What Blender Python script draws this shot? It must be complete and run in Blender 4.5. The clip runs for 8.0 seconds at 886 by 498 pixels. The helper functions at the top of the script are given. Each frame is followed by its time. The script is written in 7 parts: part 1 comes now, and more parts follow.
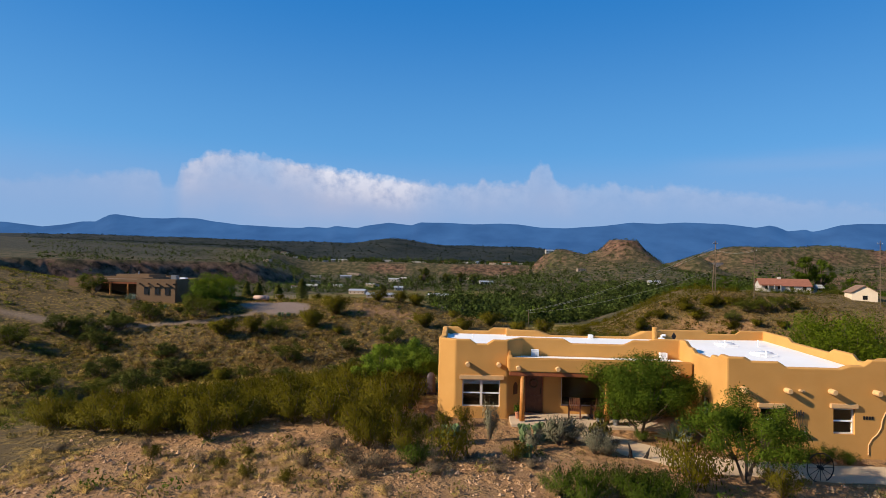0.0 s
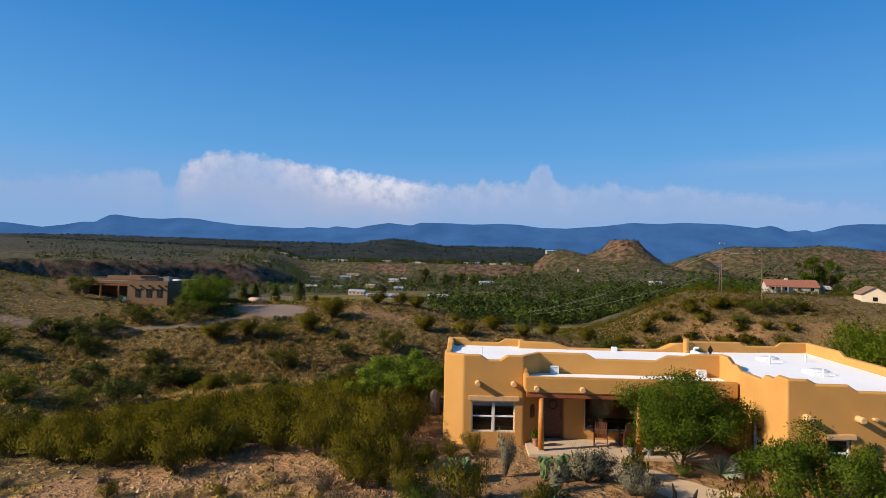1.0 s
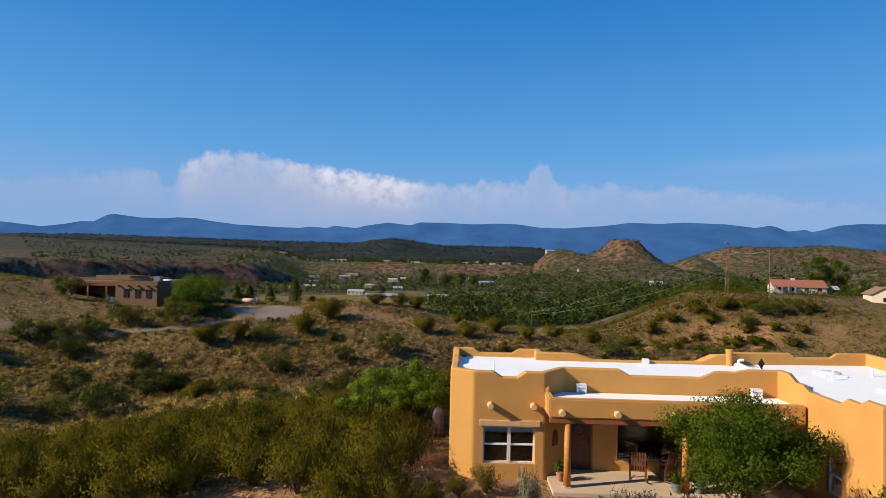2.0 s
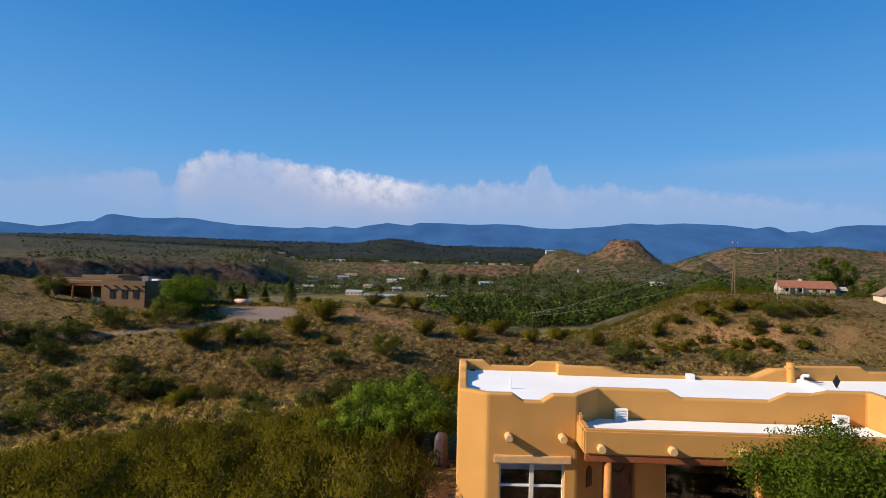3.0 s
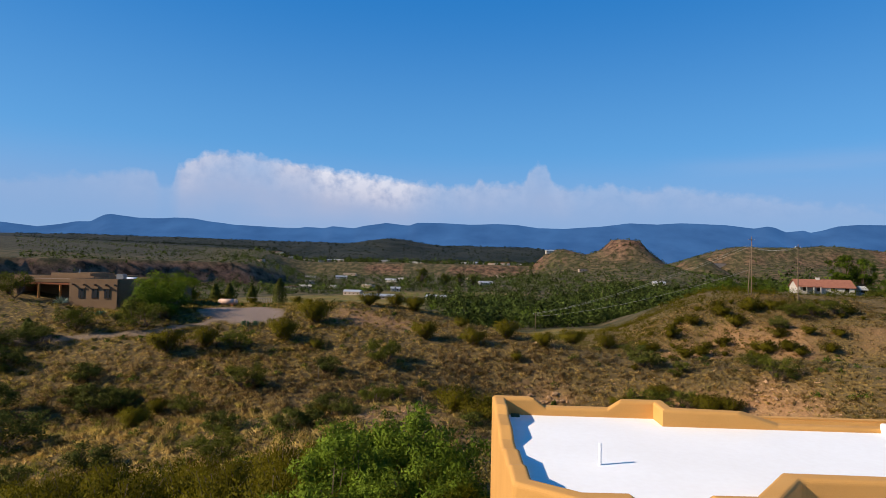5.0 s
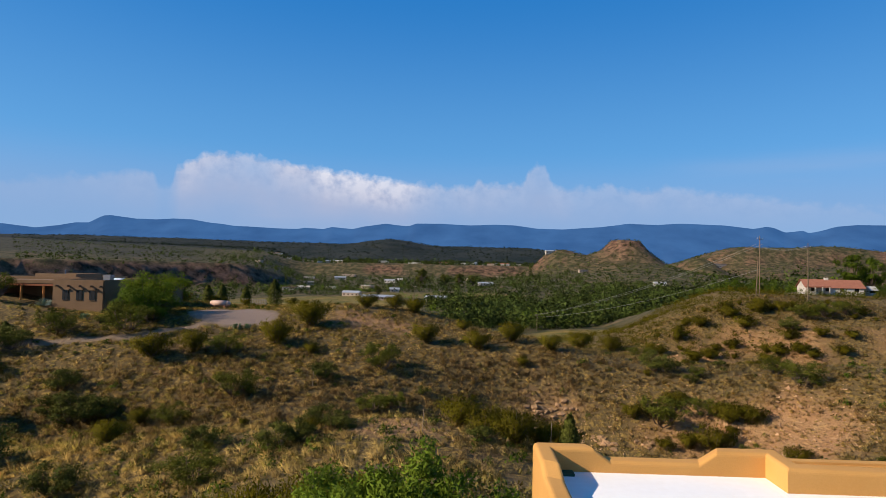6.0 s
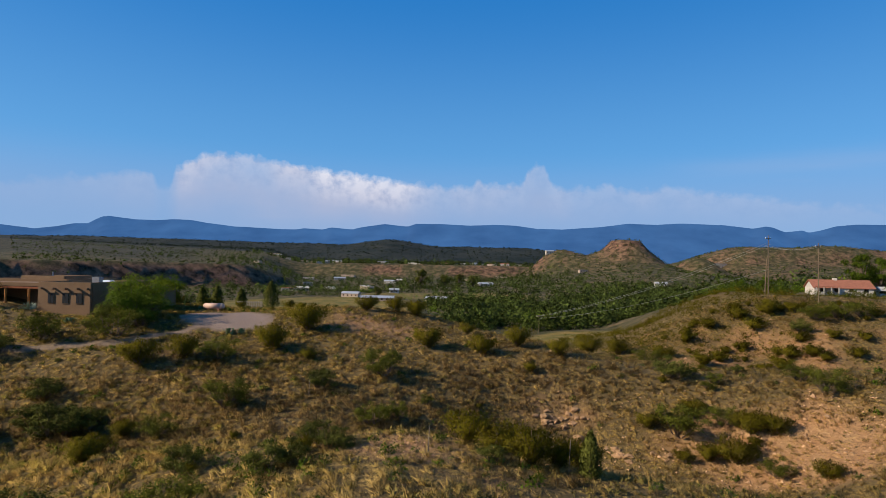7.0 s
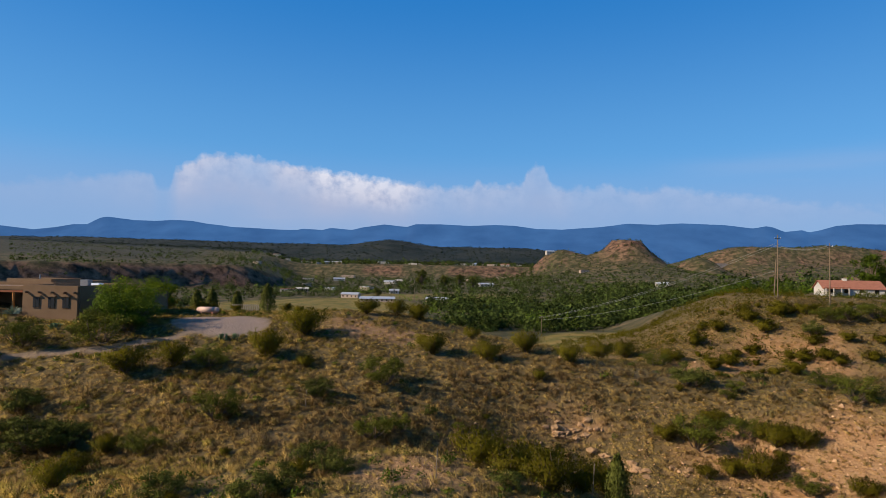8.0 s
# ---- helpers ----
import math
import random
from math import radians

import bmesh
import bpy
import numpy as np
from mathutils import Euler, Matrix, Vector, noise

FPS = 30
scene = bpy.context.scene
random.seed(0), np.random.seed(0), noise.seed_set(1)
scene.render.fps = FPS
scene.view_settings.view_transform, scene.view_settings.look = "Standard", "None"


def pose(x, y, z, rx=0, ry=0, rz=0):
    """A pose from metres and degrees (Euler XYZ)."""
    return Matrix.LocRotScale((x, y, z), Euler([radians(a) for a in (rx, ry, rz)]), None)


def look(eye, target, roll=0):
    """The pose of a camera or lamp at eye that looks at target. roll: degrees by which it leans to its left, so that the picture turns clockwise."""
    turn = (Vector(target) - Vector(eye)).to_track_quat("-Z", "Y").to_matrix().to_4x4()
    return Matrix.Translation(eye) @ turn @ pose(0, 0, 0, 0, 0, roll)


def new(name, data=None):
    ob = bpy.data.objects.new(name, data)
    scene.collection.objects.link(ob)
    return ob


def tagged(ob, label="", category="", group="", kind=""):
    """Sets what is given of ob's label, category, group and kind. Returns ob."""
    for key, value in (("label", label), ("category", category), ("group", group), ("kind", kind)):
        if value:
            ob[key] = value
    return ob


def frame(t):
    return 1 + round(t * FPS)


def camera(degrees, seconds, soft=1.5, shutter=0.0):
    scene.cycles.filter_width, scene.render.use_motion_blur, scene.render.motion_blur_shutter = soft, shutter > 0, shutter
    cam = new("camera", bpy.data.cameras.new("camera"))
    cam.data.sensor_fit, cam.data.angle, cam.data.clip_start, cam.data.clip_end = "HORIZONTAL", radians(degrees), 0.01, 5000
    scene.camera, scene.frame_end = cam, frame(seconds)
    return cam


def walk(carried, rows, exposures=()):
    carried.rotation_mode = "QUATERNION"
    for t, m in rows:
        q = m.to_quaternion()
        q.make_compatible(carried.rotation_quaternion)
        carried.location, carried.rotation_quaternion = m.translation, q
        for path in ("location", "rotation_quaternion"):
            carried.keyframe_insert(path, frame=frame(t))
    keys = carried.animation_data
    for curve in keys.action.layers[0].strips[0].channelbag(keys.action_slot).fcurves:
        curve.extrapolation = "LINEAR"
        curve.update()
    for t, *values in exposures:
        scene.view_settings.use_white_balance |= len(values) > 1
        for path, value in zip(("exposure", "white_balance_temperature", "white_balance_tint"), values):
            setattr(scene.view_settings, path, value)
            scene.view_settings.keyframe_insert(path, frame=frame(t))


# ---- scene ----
cam = camera(74.8, 8.0, 0.8)
PATH = [
    (0, (1.284, -28.817, 7.284), (1.204, -26.82, 7.346), 1.2),
    (0.5, (1.087, -27.014, 7.4), (1.007, -25.017, 7.463), 1.2),
    (1, (0.859, -25.143, 7.472), (0.779, -23.145, 7.535), 1.2),
    (1.5, (0.649, -23.136, 7.469), (0.57, -21.138, 7.531), 1.2),
    (3, (0.113, -16.77, 7.29), (0.038, -14.772, 7.354), 1.3),
    (3.5, (-0.053, -14.515, 7.157), (-0.127, -12.517, 7.222), 1.3),
    (4, (-0.23, -12.304, 7.0), (-0.303, -10.306, 7.064), 1.3),
    (4.5, (-0.493, -10.045, 6.864), (-0.565, -8.047, 6.928), 1.3),
    (6, (-1.25, -3.739, 6.628), (-1.318, -1.741, 6.695), 1.2),
    (6.5, (-1.508, -1.933, 6.626), (-1.574, 0.065, 6.694), 1.2),
    (7, (-1.859, -0.082, 6.751), (-1.925, 1.916, 6.819), 1.1),
    (7.5, (-2.201, 1.77, 6.903), (-2.266, 3.768, 6.972), 1.0),
    (8, (-2.504, 3.555, 6.983), (-2.569, 5.553, 7.052), 1.0),
]
walk(cam, [(t, look(eye, target, roll)) for t, eye, target, roll in PATH])

# ---- light ----
SUN_DIR = Vector((-0.90, -0.285, 0.52)).normalized()      # towards the sun
SUN_ELEV = math.asin(SUN_DIR.z)
SUN_AZ = math.atan2(SUN_DIR.x, SUN_DIR.y)                # from +y, clockwise
sun_data = bpy.data.lights.new("sun", "SUN")
sun_data.energy, sun_data.angle, sun_data.color = 5.0, radians(0.53), (1.0, 0.85, 0.66)
sun = new("sun", sun_data)
sun.rotation_euler = SUN_DIR.to_track_quat("Z", "Y").to_euler()


def link(tree, a, b):
    tree.links.new(a, b)


def sky_world():
    """Clear blue sky with a bank of cumulus low over the mountains."""
    w = bpy.data.worlds.new("sky")
    w.use_nodes = True
    t = w.node_tree
    t.nodes.clear()
    N = t.nodes.new

    def calc(op, a, b=None, c=None, clamp=False):
        n = N("ShaderNodeMath")
        n.operation, n.use_clamp = op, clamp
        for i, v in enumerate((a, b, c)):
            if v is None:
                continue
            if isinstance(v, (int, float)):
                n.inputs[i].default_value = v
            else:
                link(t, v, n.inputs[i])
        return n.outputs[0]

    def mix(f, a, b):
        n = N("ShaderNodeMix")
        n.data_type = "RGBA"
        for i, v in ((0, f), (6, a), (7, b)):
            if isinstance(v, (tuple, float, int)):
                n.inputs[i].default_value = v
            else:
                link(t, v, n.inputs[i])
        return n.outputs[2]

    out, bg, sky = N("ShaderNodeOutputWorld"), N("ShaderNodeBackground"), N("ShaderNodeTexSky")
    sky.sky_type, sky.sun_disc = "NISHITA", False
    sky.sun_elevation, sky.sun_rotation = SUN_ELEV, SUN_AZ
    sky.altitude, sky.air_density, sky.dust_density, sky.ozone_density = 1100, 1.0, 0.3, 3.0
    hsv = N("ShaderNodeHueSaturation")
    hsv.inputs["Saturation"].default_value = SKY_SAT
    link(t, sky.outputs[0], hsv.inputs["Color"])
    co, sep = N("ShaderNodeTexCoord"), N("ShaderNodeSeparateXYZ")
    link(t, co.outputs["Generated"], sep.inputs[0])
    x, y, z = sep.outputs
    az = calc("ARCTAN2", x, y)                     # 0 ahead, positive to the right
    el = calc("ARCSINE", z)
    # deep even blue of dry mountain air, paler low down
    grad = N("ShaderNodeMapRange")
    grad.interpolation_type = "SMOOTHSTEP"
    grad.inputs[1].default_value, grad.inputs[2].default_value = 0.10, 0.50
    link(t, el, grad.inputs[0])
    zen = N("ShaderNodeMapRange")            # darker overhead
    zen.interpolation_type = "SMOOTHSTEP"
    zen.inputs[1].default_value, zen.inputs[2].default_value = 0.55, 1.25
    link(t, el, zen.inputs[0])
    clear = mix(0.78, hsv.outputs[0], mix(grad.outputs[0], (*SKY_LOW, 1), mix(zen.outputs[0], (*SKY_HIGH, 1), (*SKY_TOP, 1))))
    # height of the cloud tops along the horizon, in radians, west half and east half
    def profile(points, lo, hi, gain):
        r = N("ShaderNodeValToRGB")
        e = r.color_ramp.elements
        for i, (a, h) in enumerate(points):
            q = e[i] if i < 2 else e.new(0.5)
            q.position, q.color = (a - lo) / (hi - lo), (h * gain, h * gain, h * gain, 1)
        link(t, calc("MULTIPLY_ADD", az, 1 / (hi - lo), -lo / (hi - lo)), r.inputs[0])
        return calc("MULTIPLY", r.outputs[0], 1 / gain)
    west = profile(TOPS_WEST, -0.8, 0.0, 4)
    east = profile(TOPS_EAST, -0.1, 0.8, 4)
    half = calc("GREATER_THAN", az, -0.05)
    top = calc("ADD", calc("MULTIPLY", west, calc("SUBTRACT", 1.0, half)), calc("MULTIPLY", east, half))
    # billows
    vec = N("ShaderNodeCombineXYZ")
    link(t, az, vec.inputs[0]); link(t, el, vec.inputs[1])
    noi = N("ShaderNodeTexNoise")
    noi.inputs["Scale"].default_value, noi.inputs["Detail"].default_value, noi.inputs["Roughness"].default_value = 48, 9, 0.6
    link(t, vec.outputs[0], noi.inputs["Vector"])
    vor = N("ShaderNodeTexVoronoi")
    vor.inputs["Scale"].default_value = 95
    link(t, vec.outputs[0], vor.inputs["Vector"])
    puff = calc("SUBTRACT", calc("MULTIPLY", calc("SUBTRACT", noi.outputs[0], 0.5), 0.026), calc("MULTIPLY", calc("SUBTRACT", vor.outputs[0], 0.4), 0.006))
    over = calc("SUBTRACT", calc("ADD", top, puff), el)     # positive inside the cloud
    edge = N("ShaderNodeMapRange")
    edge.inputs[1].default_value, edge.inputs[2].default_value = -0.004, 0.008
    link(t, over, edge.inputs[0])
    # the bank thins out towards its ends and is half clear low down
    thin = N("ShaderNodeTexNoise")
    thin.inputs["Scale"].default_value, thin.inputs["Detail"].default_value = 7, 4
    link(t, vec.outputs[0], thin.inputs["Vector"])
    dense = N("ShaderNodeMapRange")
    dense.inputs[1].default_value, dense.inputs[2].default_value = 0.33, 0.62
    dense.inputs[3].default_value, dense.inputs[4].default_value = 0.55, 0.95
    link(t, thin.outputs[0], dense.inputs[0])
    bank = N("ShaderNodeValToRGB")
    be = bank.color_ramp.elements
    for i, (a, v) in enumerate([(-0.75, .22), (-0.60, .28), (-0.54, .42), (-0.503, .40), (-0.49, .22), (-0.478, .25), (-0.462, .85), (-0.30, .95), (-0.24, 1.0), (-0.10, .95), (-0.04, .65), (0.015, .65),
                                (0.10, 1.0), (0.14, 1.0), (0.16, .5), (0.24, .75), (0.27, .5), (0.34, .7), (0.40, .45), (0.46, .6), (0.60, .35), (0.75, .2)]):
        q = be[i] if i < 2 else be.new(0.5)
        q.position, q.color = (a + 0.8) / 1.6, (v, v, v, 1)
    link(t, calc("MULTIPLY_ADD", az, 1 / 1.6, 0.5), bank.inputs[0])
    fade = N("ShaderNodeMapRange")          # the bank melts into haze towards its foot
    fade.interpolation_type = "SMOOTHSTEP"
    fade.inputs[1].default_value, fade.inputs[2].default_value, fade.inputs[3].default_value = 0.05, 0.125, 0.22
    link(t, el, fade.inputs[0])
    mask = calc("MULTIPLY", calc("MULTIPLY", edge.outputs[0], dense.outputs[0]), calc("MULTIPLY", bank.outputs[0], fade.outputs[0]))
    # sunlit crowns, lavender-grey bases
    lit = N("ShaderNodeMapRange")
    lit.inputs[1].default_value, lit.inputs[2].default_value = 0.060, 0.002
    link(t, over, lit.inputs[0])
    crown = calc("MULTIPLY", calc("POWER", lit.outputs[0], 1.1), calc("MULTIPLY_ADD", noi.outputs[0], 4.2, -1.45, clamp=True))
    crown = calc("MULTIPLY", crown, profile(CROWNS, -0.8, 0.8, 1))
    base, white = (*CLOUD_BASE, 1), (*CLOUD_WHITE, 1)
    cloud = mix(crown, base, white)
    # wide haze low over the horizon
    low = N("ShaderNodeMapRange")
    low.interpolation_type = "SMOOTHSTEP"
    low.inputs[1].default_value, low.inputs[2].default_value = 0.205, 0.08
    low.inputs[4].default_value = 0.62
    link(t, el, low.inputs[0])
    hazy = mix(low.outputs[0], clear, (*CLOUD_HAZE, 1))
    # faint high streaks
    st = N("ShaderNodeTexNoise")
    st.inputs["Scale"].default_value, st.inputs["Detail"].default_value = 5, 5
    sv = N("ShaderNodeCombineXYZ")
    link(t, az, sv.inputs[0]); link(t, calc("MULTIPLY", el, 9.0), sv.inputs[1])
    link(t, sv.outputs[0], st.inputs["Vector"])
    sr = N("ShaderNodeMapRange")
    sr.inputs[1].default_value, sr.inputs[2].default_value, sr.inputs[4].default_value = 0.60, 0.85, 0.25
    link(t, st.outputs[0], sr.inputs[0])
    streaked = mix(calc("MULTIPLY", sr.outputs[0], low.outputs[0]), hazy, (*CLOUD_BASE, 1))
    # a thin smoky veil to the east
    veil = N("ShaderNodeMapRange")
    veil.interpolation_type = "SMOOTHSTEP"
    veil.inputs[1].default_value, veil.inputs[2].default_value, veil.inputs[4].default_value = 0.28, 0.46, 0.14
    link(t, az, veil.inputs[0])
    band = calc("EXPONENT", calc("MULTIPLY", calc("POWER", calc("MULTIPLY_ADD", calc("ADD", el, calc("MULTIPLY", st.outputs[0], 0.022)), 75.0, -13.2), 2.0), -1.0))
    streaked = mix(calc("MULTIPLY", band, veil.outputs[0]), streaked, (*CLOUD_BASE, 1))
    link(t, mix(mask, streaked, cloud), bg.inputs[0])
    bg.inputs[1].default_value = SKY_STRENGTH
    link(t, bg.outputs[0], out.inputs[0])
    scene.world = w


TOPS_WEST = [(-0.76, .105), (-0.692, .108), (-0.628, .122), (-0.583, .128), (-0.547, .138), (-0.503, .140), (-0.493, .118), (-0.477, .117), (-0.470, .148), (-0.442, .166), (-0.425, .177), (-0.40, .182),
             (-0.37, .1815), (-0.339, .1775), (-0.289, .1785), (-0.261, .174), (-0.242, .1785), (-0.216, .183), (-0.204, .173), (-0.175, .172), (-0.122, .170), (-0.102, .166), (-0.063, .151), (-0.04, .141)]
TOPS_EAST = [(-0.06, .149), (-0.039, .141), (0.017, .142), (0.021, .152), (0.029, .156), (0.039, .146), (0.063, .145), (0.102, .150), (0.111, .170), (0.125, .180), (0.14, .175), (0.147, .156), (0.154, .1435),
             (0.22, .139), (0.236, .1436), (0.247, .147), (0.258, .138), (0.313, .1346), (0.335, .143), (0.343, .1365), (0.372, .142), (0.389, .128), (0.413, .122), (0.436, .1284), (0.456, .131), (0.478, .126),
             (0.486, .1095), (0.515, .1084), (0.529, .1025), (0.579, .087), (0.617, .0787), (0.78, .07)]
CROWNS = [(-0.70, .10), (-0.48, .15), (-0.45, .34), (-0.27, .40), (-0.24, .85), (-0.12, .80), (-0.06, .30), (0.0, .25), (0.02, 1.0), (0.05, .8), (0.10, 1.0), (0.14, 1.0), (0.16, .2), (0.23, .6), (0.26, .6), (0.29, .2), (0.37, .5), (0.42, .2), (0.46, .4), (0.7, .2)]
SKY_STRENGTH, SKY_SAT = 0.086, 1.2
SKY_TOP = (0.10, 0.85, 2.4)
SKY_LOW, SKY_HIGH = (1.0, 3.2, 6.4), (0.10, 1.70, 5.1)
CLOUD_BASE, CLOUD_HAZE, CLOUD_WHITE = (3.7, 4.0, 5.4), (2.2, 3.2, 5.4), (8.8, 8.2, 8.2)
sky_world()
scene.view_settings.exposure = 0.50


# ---- materials ----
def surface(name, a, b, scale=4.0, rough=0.85, bump=0.2, fine=60.0, metal=0.0, island=0.0, rand=0.0, warp=0.0, depth=0.01, trans=0.0, spec=0.3, tone=False):
    """Two colours mixed by coarse and fine noise, with fine relief. island / rand: spread of value per leaf or per object."""
    m = bpy.data.materials.new(name)
    m.use_nodes = True
    t = m.node_tree
    p = t.nodes["Principled BSDF"]
    p.inputs["Roughness"].default_value, p.inputs["Metallic"].default_value = rough, metal
    p.inputs["Specular IOR Level"].default_value = 0.04 if trans else spec
    co = t.nodes.new("ShaderNodeTexCoord")
    n1, n2 = t.nodes.new("ShaderNodeTexNoise"), t.nodes.new("ShaderNodeTexNoise")
    for n, s, d in ((n1, scale, 5), (n2, fine, 4)):
        n.inputs["Scale"].default_value, n.inputs["Detail"].default_value = s, d
        n.inputs["Distortion"].default_value = warp
        link(t, co.outputs["Object"], n.inputs["Vector"])
    add = t.nodes.new("ShaderNodeMath")
    add.operation = "MULTIPLY_ADD"
    add.inputs[1].default_value, add.inputs[2].default_value = 0.45, -0.05
    link(t, n2.outputs[0], add.inputs[0])
    ad2 = t.nodes.new("ShaderNodeMath")
    ad2.operation, ad2.use_clamp = "MULTIPLY_ADD", True
    ad2.inputs[1].default_value = 0.75
    link(t, n1.outputs[0], ad2.inputs[0]); link(t, add.outputs[0], ad2.inputs[2])
    ramp = t.nodes.new("ShaderNodeValToRGB")
    ramp.color_ramp.elements[0].position, ramp.color_ramp.elements[0].color = 0.30, (*a, 1)
    ramp.color_ramp.elements[1].position, ramp.color_ramp.elements[1].color = 0.72, (*b, 1)
    link(t, ad2.outputs[0], ramp.inputs[0])
    col = ramp.outputs[0]
    for spread, node, sock in ((island, "ShaderNodeNewGeometry", "Random Per Island"), (rand, "ShaderNodeObjectInfo", "Random")):
        if spread:
            g, hs, mr = t.nodes.new(node), t.nodes.new("ShaderNodeHueSaturation"), t.nodes.new("ShaderNodeMapRange")
            mr.inputs[3].default_value, mr.inputs[4].default_value = 1 - spread, 1 + spread
            link(t, g.outputs[sock], mr.inputs[0])
            link(t, mr.outputs[0], hs.inputs["Value"]); link(t, col, hs.inputs["Color"])
            col = hs.outputs[0]
    if tone:
        at, hs = t.nodes.new("ShaderNodeAttribute"), t.nodes.new("ShaderNodeHueSaturation")
        at.attribute_name = "tone"
        link(t, at.outputs["Fac"], hs.inputs["Value"]); link(t, col, hs.inputs["Color"])
        col = hs.outputs[0]
    link(t, col, p.inputs["Base Color"])
    if bump:
        bp = t.nodes.new("ShaderNodeBump")
        bp.inputs["Strength"].default_value, bp.inputs["Distance"].default_value = bump, depth
        link(t, n2.outputs[0], bp.inputs["Height"]); link(t, bp.outputs[0], p.inputs["Normal"])
    if trans:
        tr, mx = t.nodes.new("ShaderNodeBsdfTranslucent"), t.nodes.new("ShaderNodeMixShader")
        mx.inputs[0].default_value = trans
        link(t, col, tr.inputs[0]); link(t, p.outputs[0], mx.inputs[1]); link(t, tr.outputs[0], mx.inputs[2])
        link(t, mx.outputs[0], t.nodes["Material Output"].inputs[0])
    return m


M_STUCCO = surface("stucco_ochre", (0.47, 0.235, 0.060), (0.54, 0.28, 0.078), 0.9, 0.9, 0.35, 45, depth=0.012)
M_ROOF = surface("roof_coating", (0.82, 0.80, 0.77), (0.88, 0.87, 0.85), 0.5, 0.6, 0.1, 8)
M_WOOD = surface("post_wood", (0.36, 0.13, 0.025), (0.52, 0.22, 0.05), 3, 0.5, 0.3, 30, warp=2)
M_BEAM = surface("beam_wood", (0.20, 0.055, 0.02), (0.30, 0.09, 0.03), 3, 0.6, 0.3, 30, warp=2)
M_DOOR = surface("door_wood", (0.10, 0.035, 0.015), (0.16, 0.06, 0.025), 3, 0.5, 0.3, 30, warp=2)
M_VINYL = surface("window_frame", (0.62, 0.55, 0.45), (0.70, 0.62, 0.52), 2, 0.5, 0.0)
M_WHITE = surface("white_metal", (0.72, 0.72, 0.72), (0.8, 0.8, 0.8), 2, 0.45, 0.0)
M_CONC = surface("concrete", (0.42, 0.315, 0.21), (0.52, 0.40, 0.28), 0.7, 0.9, 0.2, 40)
M_PATH = surface("tan_path", (0.44, 0.32, 0.195), (0.54, 0.405, 0.26), 0.8, 0.95, 0.2, 30)
M_IRON = surface("dark_iron", (0.02, 0.018, 0.016), (0.05, 0.04, 0.035), 6, 0.6, 0.1, metal=0.6)
M_BLIND = surface("roller_blind", (0.55, 0.52, 0.48), (0.62, 0.6, 0.56), 2, 0.8, 0.0)
M_TARP = surface("vinyl_cover", (0.022, 0.012, 0.018), (0.075, 0.055, 0.058), 5, 0.6, 0.3, 20)
M_ROCK = surface("limestone", (0.21, 0.12, 0.058), (0.37, 0.225, 0.115), 2.2, 0.95, 0.5, 14, rand=0.2, depth=0.05)
M_PEBBLE = surface("gravel_stone", (0.28, 0.155, 0.078), (0.47, 0.295, 0.160), 4, 0.95, 0.2, 30, island=0.35)


def glass(name, tint=(0.02, 0.025, 0.03)):
    m = bpy.data.materials.new(name)
    m.use_nodes = True
    p = m.node_tree.nodes["Principled BSDF"]
    p.inputs["Base Color"].default_value = (*tint, 1)
    p.inputs["Roughness"].default_value, p.inputs["Specular IOR Level"].default_value = 0.06, 0.6
    return m


M_GLASS = glass("window_glass", (0.010, 0.010, 0.011))


# ---- mesh helpers ----
def mesh_of(name, verts, faces, mat=None, smooth=False):
    """A mesh from numpy arrays: verts (n, 3) and faces (m, 3 or 4)."""
    me = bpy.data.meshes.new(name)
    verts, faces = np.asarray(verts, np.float32), np.asarray(faces, np.int32)
    me.vertices.add(len(verts)); me.vertices.foreach_set("co", verts.ravel())
    k = faces.shape[1]
    me.loops.add(faces.size); me.loops.foreach_set("vertex_index", faces.ravel())
    me.polygons.add(len(faces))
    me.polygons.foreach_set("loop_start", np.arange(0, faces.size, k, dtype=np.int32))
    me.polygons.foreach_set("use_smooth", np.full(len(faces), smooth))
    me.update(calc_edges=True)
    me.validate()
    if mat:
        me.materials.append(mat)
    return me


def place(name, me, parent=None, at=(0, 0, 0), label="", rz=0.0):
    ob = new(name, me)
    ob.parent = parent
    ob.location, ob.rotation_euler = at, (0, 0, rz)
    if label:
        ob["label"] = label
    return ob


def part(name, bm, material, parent, label="", smooth=False):
    """Links a bmesh as one mesh object under a thing or a part."""
    me = bpy.data.meshes.new(name)
    bmesh.ops.recalc_face_normals(bm, faces=bm.faces)
    bm.to_mesh(me)
    bm.free()
    me.materials.append(material)
    if smooth:
        me.polygons.foreach_set("use_smooth", [True] * len(me.polygons))
    return place(name, me, parent, (0, 0, 0), label)


def thing(name, label, category, at=(0, 0, 0), group="", kind="", rz=0.0):
    ob = new(name)
    ob.empty_display_size = 0.2
    ob.location, ob.rotation_euler = at, (0, 0, rz)
    return tagged(ob, label, category, group, kind)


def box(bm, lo, hi, bevel=0.0, m=None):
    c = [(a + b) / 2 for a, b in zip(lo, hi)]
    s = [max(b - a, 1e-4) for a, b in zip(lo, hi)]
    r = bmesh.ops.create_cube(bm, size=1, matrix=(m or Matrix()) @ Matrix.Translation(c) @ Matrix.Diagonal((*s, 1)))
    if bevel:
        es = list({e for v in r["verts"] for e in v.link_edges})
        bmesh.ops.bevel(bm, geom=es, offset=bevel, segments=2, affect="EDGES")
    return bm


def boxed(lo, hi, bevel=0.0):
    return box(bmesh.new(), lo, hi, bevel)


